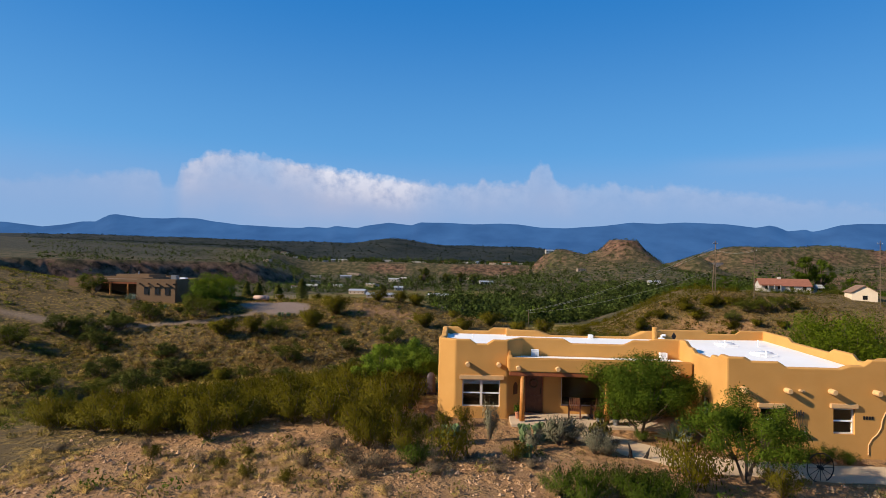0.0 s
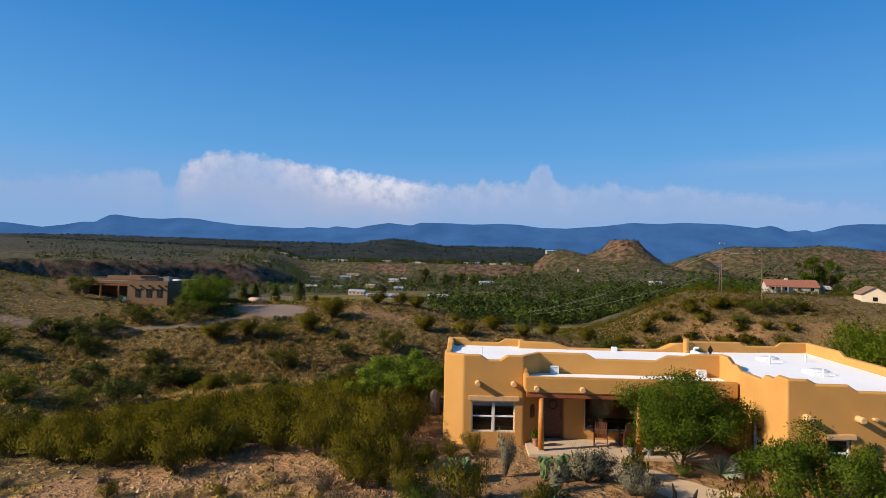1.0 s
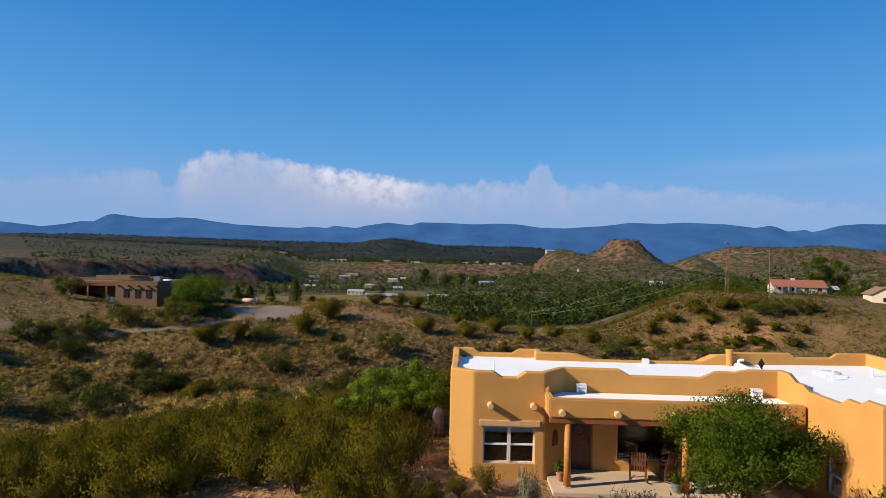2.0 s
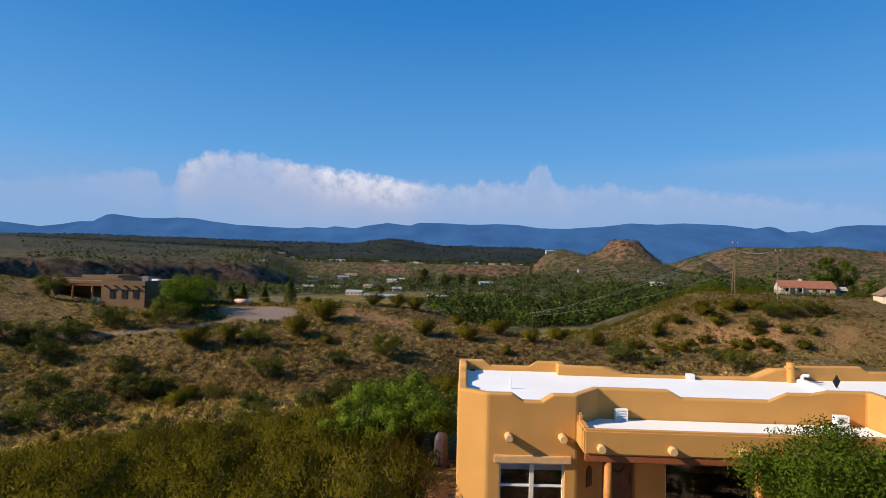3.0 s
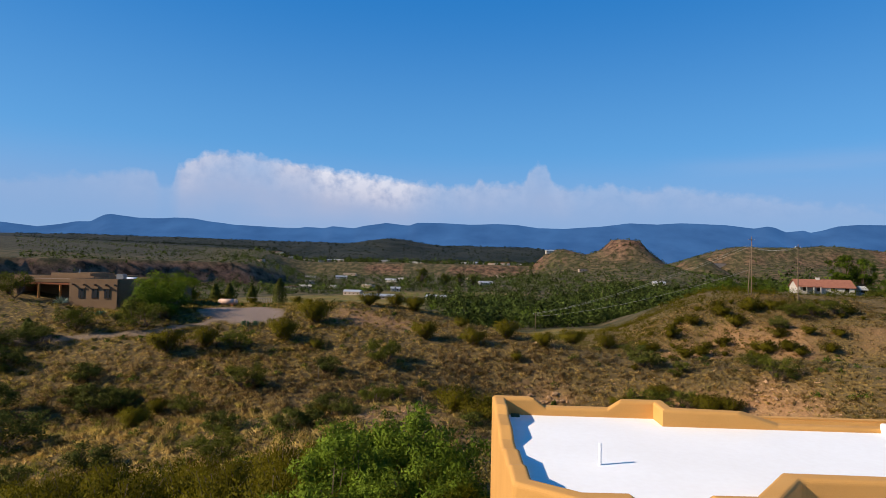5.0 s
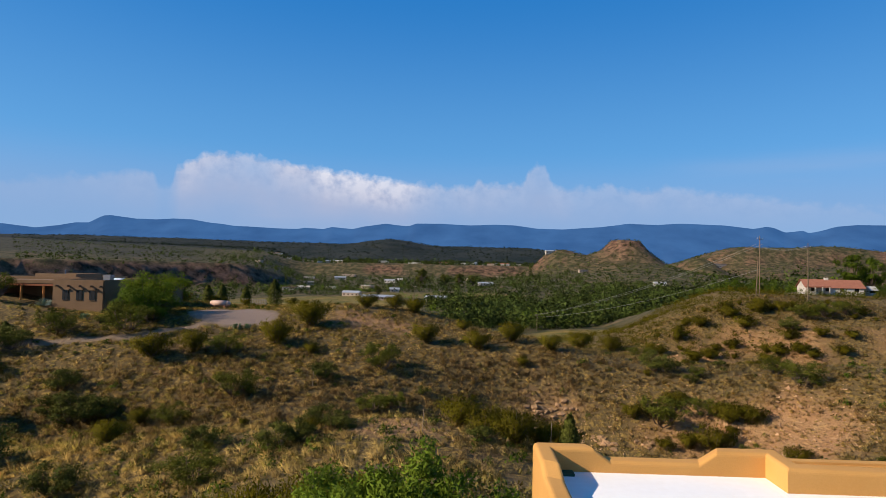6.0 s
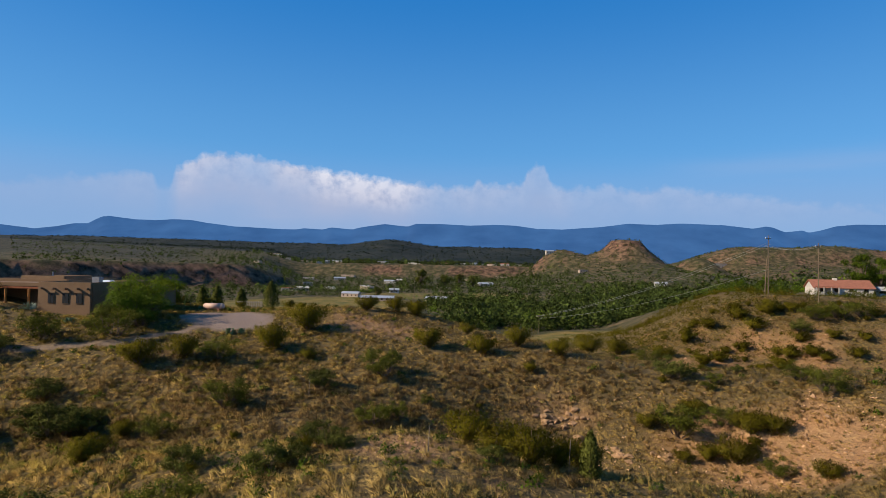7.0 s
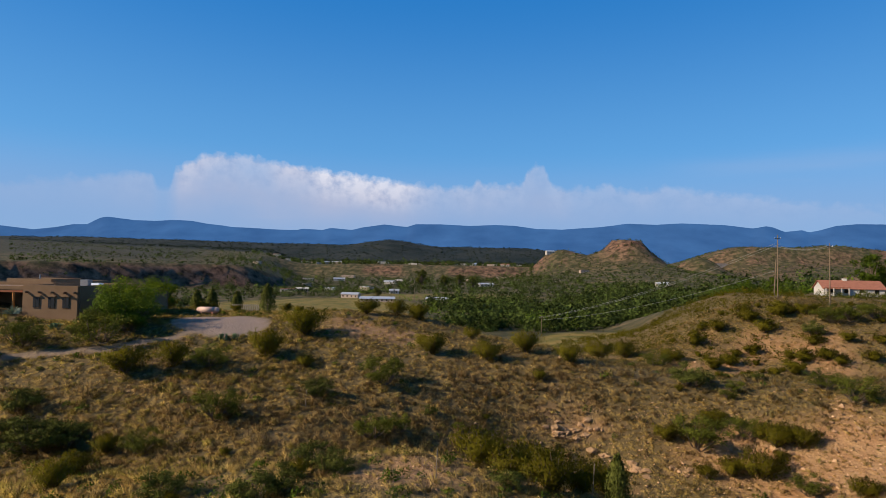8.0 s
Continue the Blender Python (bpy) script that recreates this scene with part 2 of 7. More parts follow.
def rod(bm, a, b, r, r2=None, seg=10):
    a, b = Vector(a), Vector(b)
    d = b - a
    m = Matrix.Translation((a + b) / 2) @ d.to_track_quat("Z", "Y").to_matrix().to_4x4()
    bmesh.ops.create_cone(bm, cap_ends=True, segments=seg, radius1=r, radius2=r if r2 is None else r2, depth=d.length, matrix=m)
    return bm


# ---- noise and relief ----
def _hash(ix, iy, s):
    h = (ix.astype(np.int64) * 374761393 + iy.astype(np.int64) * 668265263 + s * 1442695041) & 0x7FFFFFFF
    h = ((h ^ (h >> 13)) * 1274126177) & 0x7FFFFFFF
    return ((h ^ (h >> 16)) & 0xFFFF) / 65535.0


def vnoise(x, y, s=0):
    """Smooth value noise, 0 to 1."""
    x, y = np.asarray(x, float), np.asarray(y, float)
    ix, iy = np.floor(x), np.floor(y)
    fx, fy = x - ix, y - iy
    fx, fy = fx * fx * fx * (fx * (6 * fx - 15) + 10), fy * fy * fy * (fy * (6 * fy - 15) + 10)
    a, b, c, d = (_hash(ix + i, iy + j, s) for i, j in ((0, 0), (1, 0), (0, 1), (1, 1)))
    return (a * (1 - fx) + b * fx) * (1 - fy) + (c * (1 - fx) + d * fx) * fy


def fbm(x, y, octaves=4, s=0):
    t, amp, tot = 0.0, 1.0, 0.0
    x, y = np.asarray(x, float), np.asarray(y, float)
    for o in range(octaves):
        t = t + amp * (vnoise(x * 2**o + 13 * o, y * 2**o - 7 * o, s + o) - 0.5)
        tot += amp
        amp *= 0.5
    return t / tot


def ease(x, a, b):
    t = np.clip((np.asarray(x, float) - a) / (b - a), 0, 1)
    return t * t * (3 - 2 * t)


# Sections through the near land, from south to north, at stations from west to east: y and height.
SECTIONS = {
    -100: "-30 -4 20 -3 45 0 70 4 85 6.5 100 4 130 -4 200 -14 300 -20",
    -60: "-30 -3.5 10 -4.5 25 -5.2 40 -4.3 47 -7.1 55 -7.6 60 -6.8 66 -3.6 76 -0.6 100 -0.3 140 -6 200 -14 300 -20",
    -40: "-30 -2.5 0 -3 20 -6.1 31 -9.2 40 -8.6 46 -10.5 51 -11 55 -9.6 58 -7.6 65 -3.9 71 -2.5 80 -1.3 100 -1.1 116 -1.3 145 -8.9 200 -15 300 -20",
    -20: "-30 -1.2 0 -1.6 15 -4 28 -7.2 36 -5.6 40 -5.8 44 -8.2 50 -8.3 56 -7.4 60 -6.5 64 -6.1 76 -2.9 86 -0.6 95 0.2 104 -1 140 -10.6 200 -17 300 -20",
    -5: "-30 -.5 0 -.5 10 -1 22 -2.3 30 -3.6 35 -4.1 41 -4.3 44 -5.6 49 -9.2 55 -9.8 60 -8.6 66 -6.6 74 -4.6 84 -2.9 92 -1.8 99 -1.4 106 -2.6 140 -15.4 200 -19 300 -21",
    10: "-30 -.1 8 -.2 20 -3.7 30 -6.3 36 -6 42 -8.2 50 -12.1 58 -14 62 -13.6 65 -11.6 70 -6.6 76 -4 86 -3.4 110 -9 140 -16 200 -20 300 -21",
    25: "-30 0 10 -.2 20 -3.7 40 -9.1 54 -13.6 59 -12.6 64 -8.6 69 -6 75 -5.4 86 -6.6 110 -14 140 -16 200 -20 300 -21",
    45: "-30 0 10 -.3 25 -2.2 50 -5.2 60 -3.2 68 -3.9 85 -8.7 105 -14.5 125 -13 142 -10.5 160 -12 220 -18 300 -21",
    62: "-30 .1 20 -.8 50 -4.5 75 -6.5 95 -11 110 -14.5 121 -13.4 128 -12.4 134 -10.2 139 -6 145 -3.2 158 -2.4 180 -6 220 -16 300 -20",
    80: "-30 .3 20 -1.1 50 -5.9 75 -8.6 100 -13 113 -14.5 120 -12 127 -6.4 140 -2.2 153 .9 162 1.4 190 1 230 -6 300 -15",
    130: "-30 1 40 .1 100 -3.8 140 -.7 170 .8 220 1.2 300 -4 400 -12",
}
STATIONS = [(x, np.array(s.split(), float).reshape(-1, 2)) for x, s in SECTIONS.items()]


def near_land(x, y):
    xs = np.array([s for s, _ in STATIONS], float)
    total = 0.0
    for dx, dy in ((0, 0), (4, 0), (-4, 0), (0, 1.6), (0, -1.6)):
        px = np.clip(x + dx, xs[0], xs[-1])
        h = np.stack([np.interp(y + dy, p[:, 0], p[:, 1]) for _, p in STATIONS])
        i = np.clip(np.searchsorted(xs, px) - 1, 0, len(xs) - 2)
        f = (px - xs[i]) / (xs[i + 1] - xs[i])
        lo, hi = np.take_along_axis(h, i[None], 0)[0], np.take_along_axis(h, i[None] + 1, 0)[0]
        total = total + lo * (1 - f) + hi * f
    return total / 5


def far_land(x, y):
    z = np.interp(y, [0, 300, 700, 1100, 1150, 1700, 2500, 4600], [-20, -20, -17, -12, 13, 24, 30, 30])
    wob = fbm(x / 160, y / 160, 4, 9)

    def knoll(cx, cy, h, rx, ry):
        return h * np.exp(-((x - cx) / rx) ** 2 - ((y - cy) / ry) ** 2)
    z = z + 6 * wob * ease(y, 300, 700)
    r = np.hypot(x - 258, (y - 930) * 0.8) * (1 + 0.08 * wob)
    z = z + 65 * np.interp(r, [0, 22, 36, 64, 110, 220], [1, .97, .70, .34, .12, 0])
    z = z + knoll(148, 960, 39, 38, 70) + knoll(190, 955, 11, 30, 80) + knoll(250, 760, 16, 200, 190)
    z = z + 46 * ease(x, 400, 560) * np.exp(-((y - 1180) / 200) ** 2) * (1 + 0.35 * fbm(x / 120, y / 120, 3, 4))
    z = z + knoll(414, 1040, 46, 45, 60) + knoll(560, 760, 30, 90, 60)
    # the canyon rim to the west, and the long mesa behind
    d = (x + 340) * 0.70 - (y - 550) * 0.714 + 12 * fbm(x / 40, y / 40, 3, 21)
    inside = ease(-(x + 0.30 * y), -40, 70)
    rim = 8 + np.clip(-d - 20, 0, 1200) * 0.046
    z = z + inside * (1 - ease(d, -12, 11)) * np.clip(rim - z, 0, 200)
    ridge = (92 + 16 * ease(-x, 500, 1500) + 22 * np.exp(-((x + 270) / 110) ** 2) + 14 * fbm(x / 300, y / 300, 3, 30)) * np.exp(-((y - 2250) / 420) ** 2) * (1 - ease(x, 200, 800))
    return np.where(y > 1300, np.maximum(z, ridge), z)


def ground_z(x, y):
    """The height of the land."""
    x, y = np.atleast_1d(np.asarray(x, float)), np.atleast_1d(np.asarray(y, float))
    f = np.maximum(ease(y, 230, 360), ease(np.abs(x), 130, 260) * ease(y, 60, 200))
    z = near_land(x, y) * (1 - f) + far_land(x, y) * f
    rough = ease(np.hypot(x - 8, y + 2), 14, 40)
    z = z + rough * (1.1 * fbm(x / 14, y / 14, 4, 2) + 0.35 * fbm(x / 2.2, y / 2.2, 3, 5)) + 0.10 * fbm(x / 1.2, y / 1.2, 2, 7)
    # level ground round the house
    pad = (1 - ease(np.maximum(np.maximum(-1.5 - x, x - 22), 0), 0, 6)) * (1 - ease(np.maximum(np.maximum(-13 - y, y - 7.5), 0), 0, 6))
    z = z * (1 - pad) + (-0.12 + 0.03 * fbm(x, y, 2, 3)) * pad
    return z


def gz(x, y):
    return float(ground_z(x, y)[0])

# ---- the land ----
def strip_dist(x, y, pts):
    """Distance to a polyline."""
    best = np.full(np.shape(x), 1e9)
    for (ax, ay), (bx, by) in zip(pts, pts[1:]):
        dx, dy = bx - ax, by - ay
        f = np.clip(((x - ax) * dx + (y - ay) * dy) / (dx * dx + dy * dy), 0, 1)
        best = np.minimum(best, np.hypot(x - ax - f * dx, y - ay - f * dy))
    return best


DRIVE = [(-35, 88), (-36, 82), (-38, 75), (-43.5, 70), (-53, 66.5), (-64, 65), (-95, 63)]


def drive_at(x, y):
    lane = 0.6 * (1 - ease(strip_dist(x, y, DRIVE), 0.5, 1.4))
    court = 1 - ease(np.hypot((x + 36 + 0.25 * (y - 84)) / 7.0, (y - 84) / 7.5), 0.85, 1.1)
    return np.maximum(lane, court)


def bare_at(x, y):
    """How bare of grass the soil is: the pink slopes, the gravel in front of the house, the crest."""
    n = fbm(x / 9, y / 9, 4, 41)
    b = 0.02 + 0.9 * n
    b = b + 1.0 * np.exp(-((x - 31) / 8) ** 2 - ((y - 56) / 5.5) ** 2) + 0.6 * np.exp(-((x - 21) / 7) ** 2 - ((y - 62) / 4) ** 2)
    b = b + 0.15 * np.exp(-((x - 12) / 6) ** 2 - ((y - 66) / 1.6) ** 2) + 0.45 * np.exp(-((x - 62) / 26) ** 2 - ((y - 128) / 14) ** 2)
    b = b + 0.40 * np.exp(-((x + 12) / 8) ** 2 - ((y - 84) / 4) ** 2) + 0.55 * np.exp(-((x + 7) / 4) ** 2 - ((y - 37) / 2.5) ** 2)
    b = b + 1.0 * (1 - ease(np.hypot((x - 4) / 20, (y + 10) / 13) + 0.9 * n, 0.7, 1.15)) + 0.30 * np.exp(-((x + 45) / 5) ** 2 - ((y - 69) / 2) ** 2)
    b = b - 0.4 * np.exp(-((x + 85) / 20) ** 2 - ((y - 72) / 18) ** 2)
    return np.clip(b, 0, 1)


def field_at(x, y):
    """Mown fields on the valley floor."""
    f = (1 - ease(np.hypot((x + 100) / 75, (y - 385) / 110), 0.8, 1.1)) + (1 - ease(np.hypot((x - 44) / 22, (y - 222) / 30), 0.7, 1.1))
    f = f + (1 - ease(np.hypot((x + 20) / 90, (y - 520) / 45), 0.8, 1.1)) * 0.7
    return np.clip(f, 0, 1)


def spread(a, lo, hi, n, centre):
    u0, u1 = math.asinh((lo - centre) / a), math.asinh((hi - centre) / a)
    return centre + a * np.sinh(np.linspace(u0, u1, n))


def ground_material():
    m = bpy.data.materials.new("desert_ground")
    m.use_nodes = True
    t = m.node_tree
    N = t.nodes.new
    p = t.nodes["Principled BSDF"]
    p.inputs["Roughness"].default_value, p.inputs["Specular IOR Level"].default_value = 0.95, 0.15
    co, at = N("ShaderNodeTexCoord"), N("ShaderNodeAttribute")
    at.attribute_name = "cover"
    sep = N("ShaderNodeSeparateColor")
    link(t, at.outputs["Color"], sep.inputs[0])

    def noise_node(s, d=5):
        n = N("ShaderNodeTexNoise")
        n.inputs["Scale"].default_value, n.inputs["Detail"].default_value, n.inputs["Roughness"].default_value = s, d, 0.6
        link(t, co.outputs["Object"], n.inputs["Vector"])
        return n.outputs[0]

    def ramp(v, *stops):
        r = N("ShaderNodeValToRGB")
        e = r.color_ramp.elements
        for i, (pos, c) in enumerate(stops):
            q = e[i] if i < 2 else e.new(0.5)
            q.position, q.color = pos, (*c, 1)
        link(t, v, r.inputs[0])
        return r.outputs[0]

    def mix(f, a, b):
        n = N("ShaderNodeMix")
        n.data_type = "RGBA"
        for i, v in ((0, f), (6, a), (7, b)):
            if isinstance(v, tuple):
                n.inputs[i].default_value = v
            else:
                link(t, v, n.inputs[i])
        return n.outputs[2]

    def calc(op, a, b, c=0.0):
        n = N("ShaderNodeMath")
        n.operation, n.use_clamp = op, True
        for i, v in enumerate((a, b, c)):
            if isinstance(v, float):
                n.inputs[i].default_value = v
            else:
                link(t, v, n.inputs[i])
        return n.outputs[0]

    big, mid, small, grit = noise_node(0.05), noise_node(0.45), noise_node(3.0), noise_node(18.0)
    far1, far2 = noise_node(0.012, 6), noise_node(0.11, 6)
    soil = ramp(calc("MULTIPLY_ADD", grit, 0.45, calc("MULTIPLY_ADD", mid, 0.45, calc("MULTIPLY_ADD", small, 0.5, -0.2))),
                (0.25, (0.19, 0.090, 0.038)), (0.5, (0.350, 0.188, 0.088)), (0.75, (0.52, 0.322, 0.165)))
    straw = ramp(calc("MULTIPLY_ADD", small, 0.6, calc("MULTIPLY_ADD", mid, 0.5, -0.05)),
                 (0.3, (0.150, 0.096, 0.022)), (0.5, (0.235, 0.152, 0.042)), (0.75, (0.350, 0.230, 0.074)))
    # tussocks: pale tops, the litter and shade between them painted dark
    tus = []
    for sc in (1.7, 4.2):
        v = N("ShaderNodeTexVoronoi")
        v.feature = "SMOOTH_F1"
        v.inputs["Scale"].default_value, v.inputs["Smoothness"].default_value, v.inputs["Randomness"].default_value = sc, 0.35, 1.0
        wv = N("ShaderNodeVectorMath")
        wv.operation = "MULTIPLY_ADD"
        wn = N("ShaderNodeTexNoise")
        wn.inputs["Scale"].default_value = 5.0
        link(t, co.outputs["Object"], wn.inputs["Vector"])
        link(t, wn.outputs["Color"], wv.inputs[0])
        wv.inputs[1].default_value = (0.35, 0.35, 0.35)
        link(t, co.outputs["Object"], wv.inputs[2])
        link(t, wv.outputs[0], v.inputs["Vector"])
        tus.append(v.outputs["Distance"])
    dome = calc("MULTIPLY", calc("SUBTRACT", 0.66, calc("MULTIPLY_ADD", tus[0], 0.75, calc("MULTIPLY", tus[1], 0.4))), 2.6)
    straw = mix(dome, (0.105, 0.072, 0.030, 1), straw)
    wear = N("ShaderNodeMath")
    wear.operation = "MULTIPLY_ADD"
    wear.inputs[1].default_value, wear.inputs[2].default_value = -2.4, 1.2
    link(t, sep.outputs[0], wear.inputs[0])
    cover = calc("MULTIPLY_ADD", calc("SUBTRACT", mid, 0.2), 0.9, calc("ADD", wear.outputs[0], 0.0))
    near = mix(cover, soil, straw)
    gravel = ramp(grit, (0.3, (0.20, 0.140, 0.105)), (0.7, (0.32, 0.235, 0.185)))
    near = mix(sep.outputs[1], near, gravel)
    scrub = ramp(far2, (0.36, (0.034, 0.036, 0.014)), (0.50, (0.064, 0.056, 0.025)), (0.64, (0.135, 0.096, 0.050)))
    red = ramp(far2, (0.36, (0.030, 0.018, 0.011)), (0.52, (0.12, 0.058, 0.034)), (0.68, (0.25, 0.135, 0.085)))
    farc = mix(sep.outputs[2], scrub, red)
    # distance class and fields come in as two more masks
    at2 = N("ShaderNodeAttribute")
    at2.attribute_name = "zone"
    s2 = N("ShaderNodeSeparateColor")
    link(t, at2.outputs["Color"], s2.inputs[0])
    col = mix(s2.outputs[0], near, farc)
    meadow = ramp(far2, (0.35, (0.085, 0.085, 0.018)), (0.65, (0.230, 0.155, 0.045)))
    col = mix(s2.outputs[1], col, meadow)
    # far woods: cloud shadow and blue haze are put into their colour
    shaded_forest = ramp(far1, (0.35, (0.006, 0.012, 0.011)), (0.6, (0.014, 0.022, 0.018)), (0.75, (0.034, 0.036, 0.030)))
    col = mix(s2.outputs[2], col, shaded_forest)
    link(t, col, p.inputs["Base Color"])
    b1 = N("ShaderNodeBump")
    b1.inputs["Strength"].default_value, b1.inputs["Distance"].default_value = 0.9, 0.30
    link(t, calc("MULTIPLY_ADD", grit, 0.25, calc("MULTIPLY_ADD", small, 0.35, calc("MULTIPLY", dome, 0.5))), b1.inputs["Height"])
    link(t, b1.outputs[0], p.inputs["Normal"])
    return m


RED_BLUFF = (470, 700)


def build_ground():
    xs = spread(30, -3600, 3600, 360, 0)
    ys = spread(38, -160, 4500, 400, 35)
    X, Y = np.meshgrid(xs, ys)
    x, y = X.ravel(), Y.ravel()
    z = ground_z(x, y)
    nx, ny = len(xs), len(ys)
    i = (np.arange(ny - 1)[:, None] * nx + np.arange(nx - 1)[None]).ravel()
    me = mesh_of("ground", np.stack([x, y, z], 1), np.stack([i, i + 1, i + nx + 1, i + nx], 1), ground_material(), True)
    # slope makes the far cliffs red
    e = 2.0
    sl = np.hypot(ground_z(x + e, y) - z, ground_z(x, y + e) - z) / e
    patchy = ease(fbm(x / 45, y / 45, 4, 77), -0.05, 0.15)
    red = np.clip(ease(sl, 0.55, 1.0) + 0.7 * patchy * np.exp(-((x - 255) / 34) ** 2 - ((y - 910) / 40) ** 2) * 1.5 + 0.4 * patchy * ease(x, 420, 520) * ease(y, 600, 900)
                  + 0.9 * np.exp(-((x - RED_BLUFF[0]) / 40) ** 2 - ((y - RED_BLUFF[1]) / 60) ** 2) + 0.9 * patchy * np.exp(-((y - 1130) / 25) ** 2) * (x > -330) + 0.6 * patchy * np.exp(-((x - 150) / 55) ** 2 - ((y - 930) / 60) ** 2) * 1.3, 0, 1)
    c = me.color_attributes.new("cover", "FLOAT_COLOR", "POINT")
    c.data.foreach_set("color", np.stack([bare_at(x, y), drive_at(x, y), red, np.ones_like(x)], 1).astype(np.float32).ravel())
    q = me.color_attributes.new("zone", "FLOAT_COLOR", "POINT")
    farz = np.maximum(ease(y, 150, 260), ease(np.abs(x), 150, 260))
    q.data.foreach_set("color", np.stack([farz, field_at(x, y), np.maximum(ease(y, 1300, 1480) * (1 - 0.85 * ease(x, 250, 450)), 0.55 * ease(-(x + 0.42 * y), 0, 80) * ease(y, 560, 760)), np.ones_like(x)], 1).astype(np.float32).ravel())
    return tagged(place("ground", me), "dry desert land with pink soil, straw grass and far mesas", "ground", kind="structure")


build_ground()


def build_mountains():
    """The far blue range, as a self-lit backdrop with its haze painted in."""
    # bearing (tangent, from the axis) and elevation (tangent) of the crest
    crest = [(-1.6, .060), (-1.0, .066), (-0.8285, 0.065), (-0.7583, 0.0578), (-0.7172, 0.0622), (-0.6866, 0.0678), (-0.661, 0.0683), (-0.6484, 0.0751), (-0.6359, 0.0809), (-0.6231, 0.0821), (-0.6026, 0.0795), (-0.5769, 0.0765), (-0.5412, 0.0757), (-0.5108, 0.0778), (-0.4753, 0.077), (-0.4498, 0.0725), (-0.3992, 0.067), (-0.3188, 0.0637), (-0.2888, 0.0638), (-0.2764, 0.066), (-0.2439, 0.0642), (-0.2291, 0.068), (-0.1918, 0.0648), (-0.1746, 0.0696), (-0.1351, 0.0753), (-0.0956, 0.0716), (-0.0809, 0.0769), (-0.0377, 0.0772),
             (0.0113, 0.0753), (0.0552, 0.0776), (0.0917, 0.0764), (0.1282, 0.0717), (0.1718, 0.0712), (0.2343, 0.0763), (0.2847, 0.0832), (0.3301, 0.0816), (0.373, 0.0849), (0.4443, 0.083), (0.4916, 0.0781), (0.5152, 0.082), (0.5269, 0.0803), (0.5458, 0.073), (0.5763, 0.0765), (0.5857, 0.0728), (0.6044, 0.0766), (0.6324, 0.0843), (0.6651, 0.0879), (0.7107, 0.0883), (1.0, .080), (1.6, .07)]
    D = 4700.0
    u = np.linspace(-1.6, 1.6, 700)
    h = np.interp(u, *np.array(crest).T) + 0.0007 * fbm(u * 40, u * 0, 4, 3)
    rows = 14
    V = []
    for k in range(rows):
        f = k / (rows - 1)
        fold = 1 + 0.035 * (1 - f) * fbm(u * 22, u * 0 + f * 1.5, 4, 8)
        d = (D - 900 * (1 - f) ** 1.3) * fold
        V.append(np.stack([u * d, d, 7 + (h * D * f ** 0.85 - 20 * (1 - f)) * 1.0], 1))
    V = np.concatenate(V)
    n = len(u)
    i = (np.arange(rows - 1)[:, None] * n + np.arange(n - 1)[None]).ravel()
    # the rock itself glows blue: air haze put in as emission
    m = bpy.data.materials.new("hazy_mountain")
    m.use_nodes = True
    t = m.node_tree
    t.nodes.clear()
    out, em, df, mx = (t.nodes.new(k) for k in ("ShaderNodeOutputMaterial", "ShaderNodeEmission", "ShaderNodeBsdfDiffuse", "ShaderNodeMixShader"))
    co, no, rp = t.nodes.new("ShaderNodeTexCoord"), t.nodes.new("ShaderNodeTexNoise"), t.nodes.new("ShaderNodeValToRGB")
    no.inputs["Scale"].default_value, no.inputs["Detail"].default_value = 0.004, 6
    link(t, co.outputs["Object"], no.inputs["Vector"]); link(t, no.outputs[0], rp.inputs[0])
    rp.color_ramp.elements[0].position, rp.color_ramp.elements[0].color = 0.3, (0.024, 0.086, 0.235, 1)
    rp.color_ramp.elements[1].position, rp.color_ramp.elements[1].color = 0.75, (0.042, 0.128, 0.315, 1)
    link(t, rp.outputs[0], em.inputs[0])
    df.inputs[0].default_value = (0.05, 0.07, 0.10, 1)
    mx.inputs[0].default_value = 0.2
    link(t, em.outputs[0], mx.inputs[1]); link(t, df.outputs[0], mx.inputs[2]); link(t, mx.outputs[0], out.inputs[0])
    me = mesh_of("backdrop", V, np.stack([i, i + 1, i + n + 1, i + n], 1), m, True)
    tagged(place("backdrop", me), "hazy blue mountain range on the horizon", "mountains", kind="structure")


build_mountains()


# ---- the ochre house ----
def rounded(poly, r, seg=2):
    """A closed polygon with each corner cut to a small arc; gives points and, for each edge, the original edge index or None."""
    out, tag = [], []
    n = len(poly)
    for i in range(n):
        p, a, b = Vector(poly[i]), Vector(poly[i - 1]), Vector(poly[(i + 1) % n])
        u, v = (a - p).normalized(), (b - p).normalized()
        for k in range(seg + 1):
            f = k / seg
            q = p + u * r * (1 - f) ** 2 + v * r * f**2
            out.append((q.x, q.y))
            tag.append(i if k == seg else None)
    return out, tag


def offset(poly, d):
    """Polygon moved inwards (to its left) by d, with mitred corners."""
    out, n = [], len(poly)
    for i in range(n):
        p, a, b = Vector(poly[i]), Vector(poly[i - 1]), Vector(poly[(i + 1) % n])
        e1, e2 = (p - a).normalized(), (b - p).normalized()
        n1, n2 = Vector((-e1.y, e1.x)), Vector((-e2.y, e2.x))
        m = n1 + n2
        m = m / max(m.dot(m) / 2, 0.3) if m.length > 1e-6 else n1
        out.append(tuple(p + m * d))
    return out


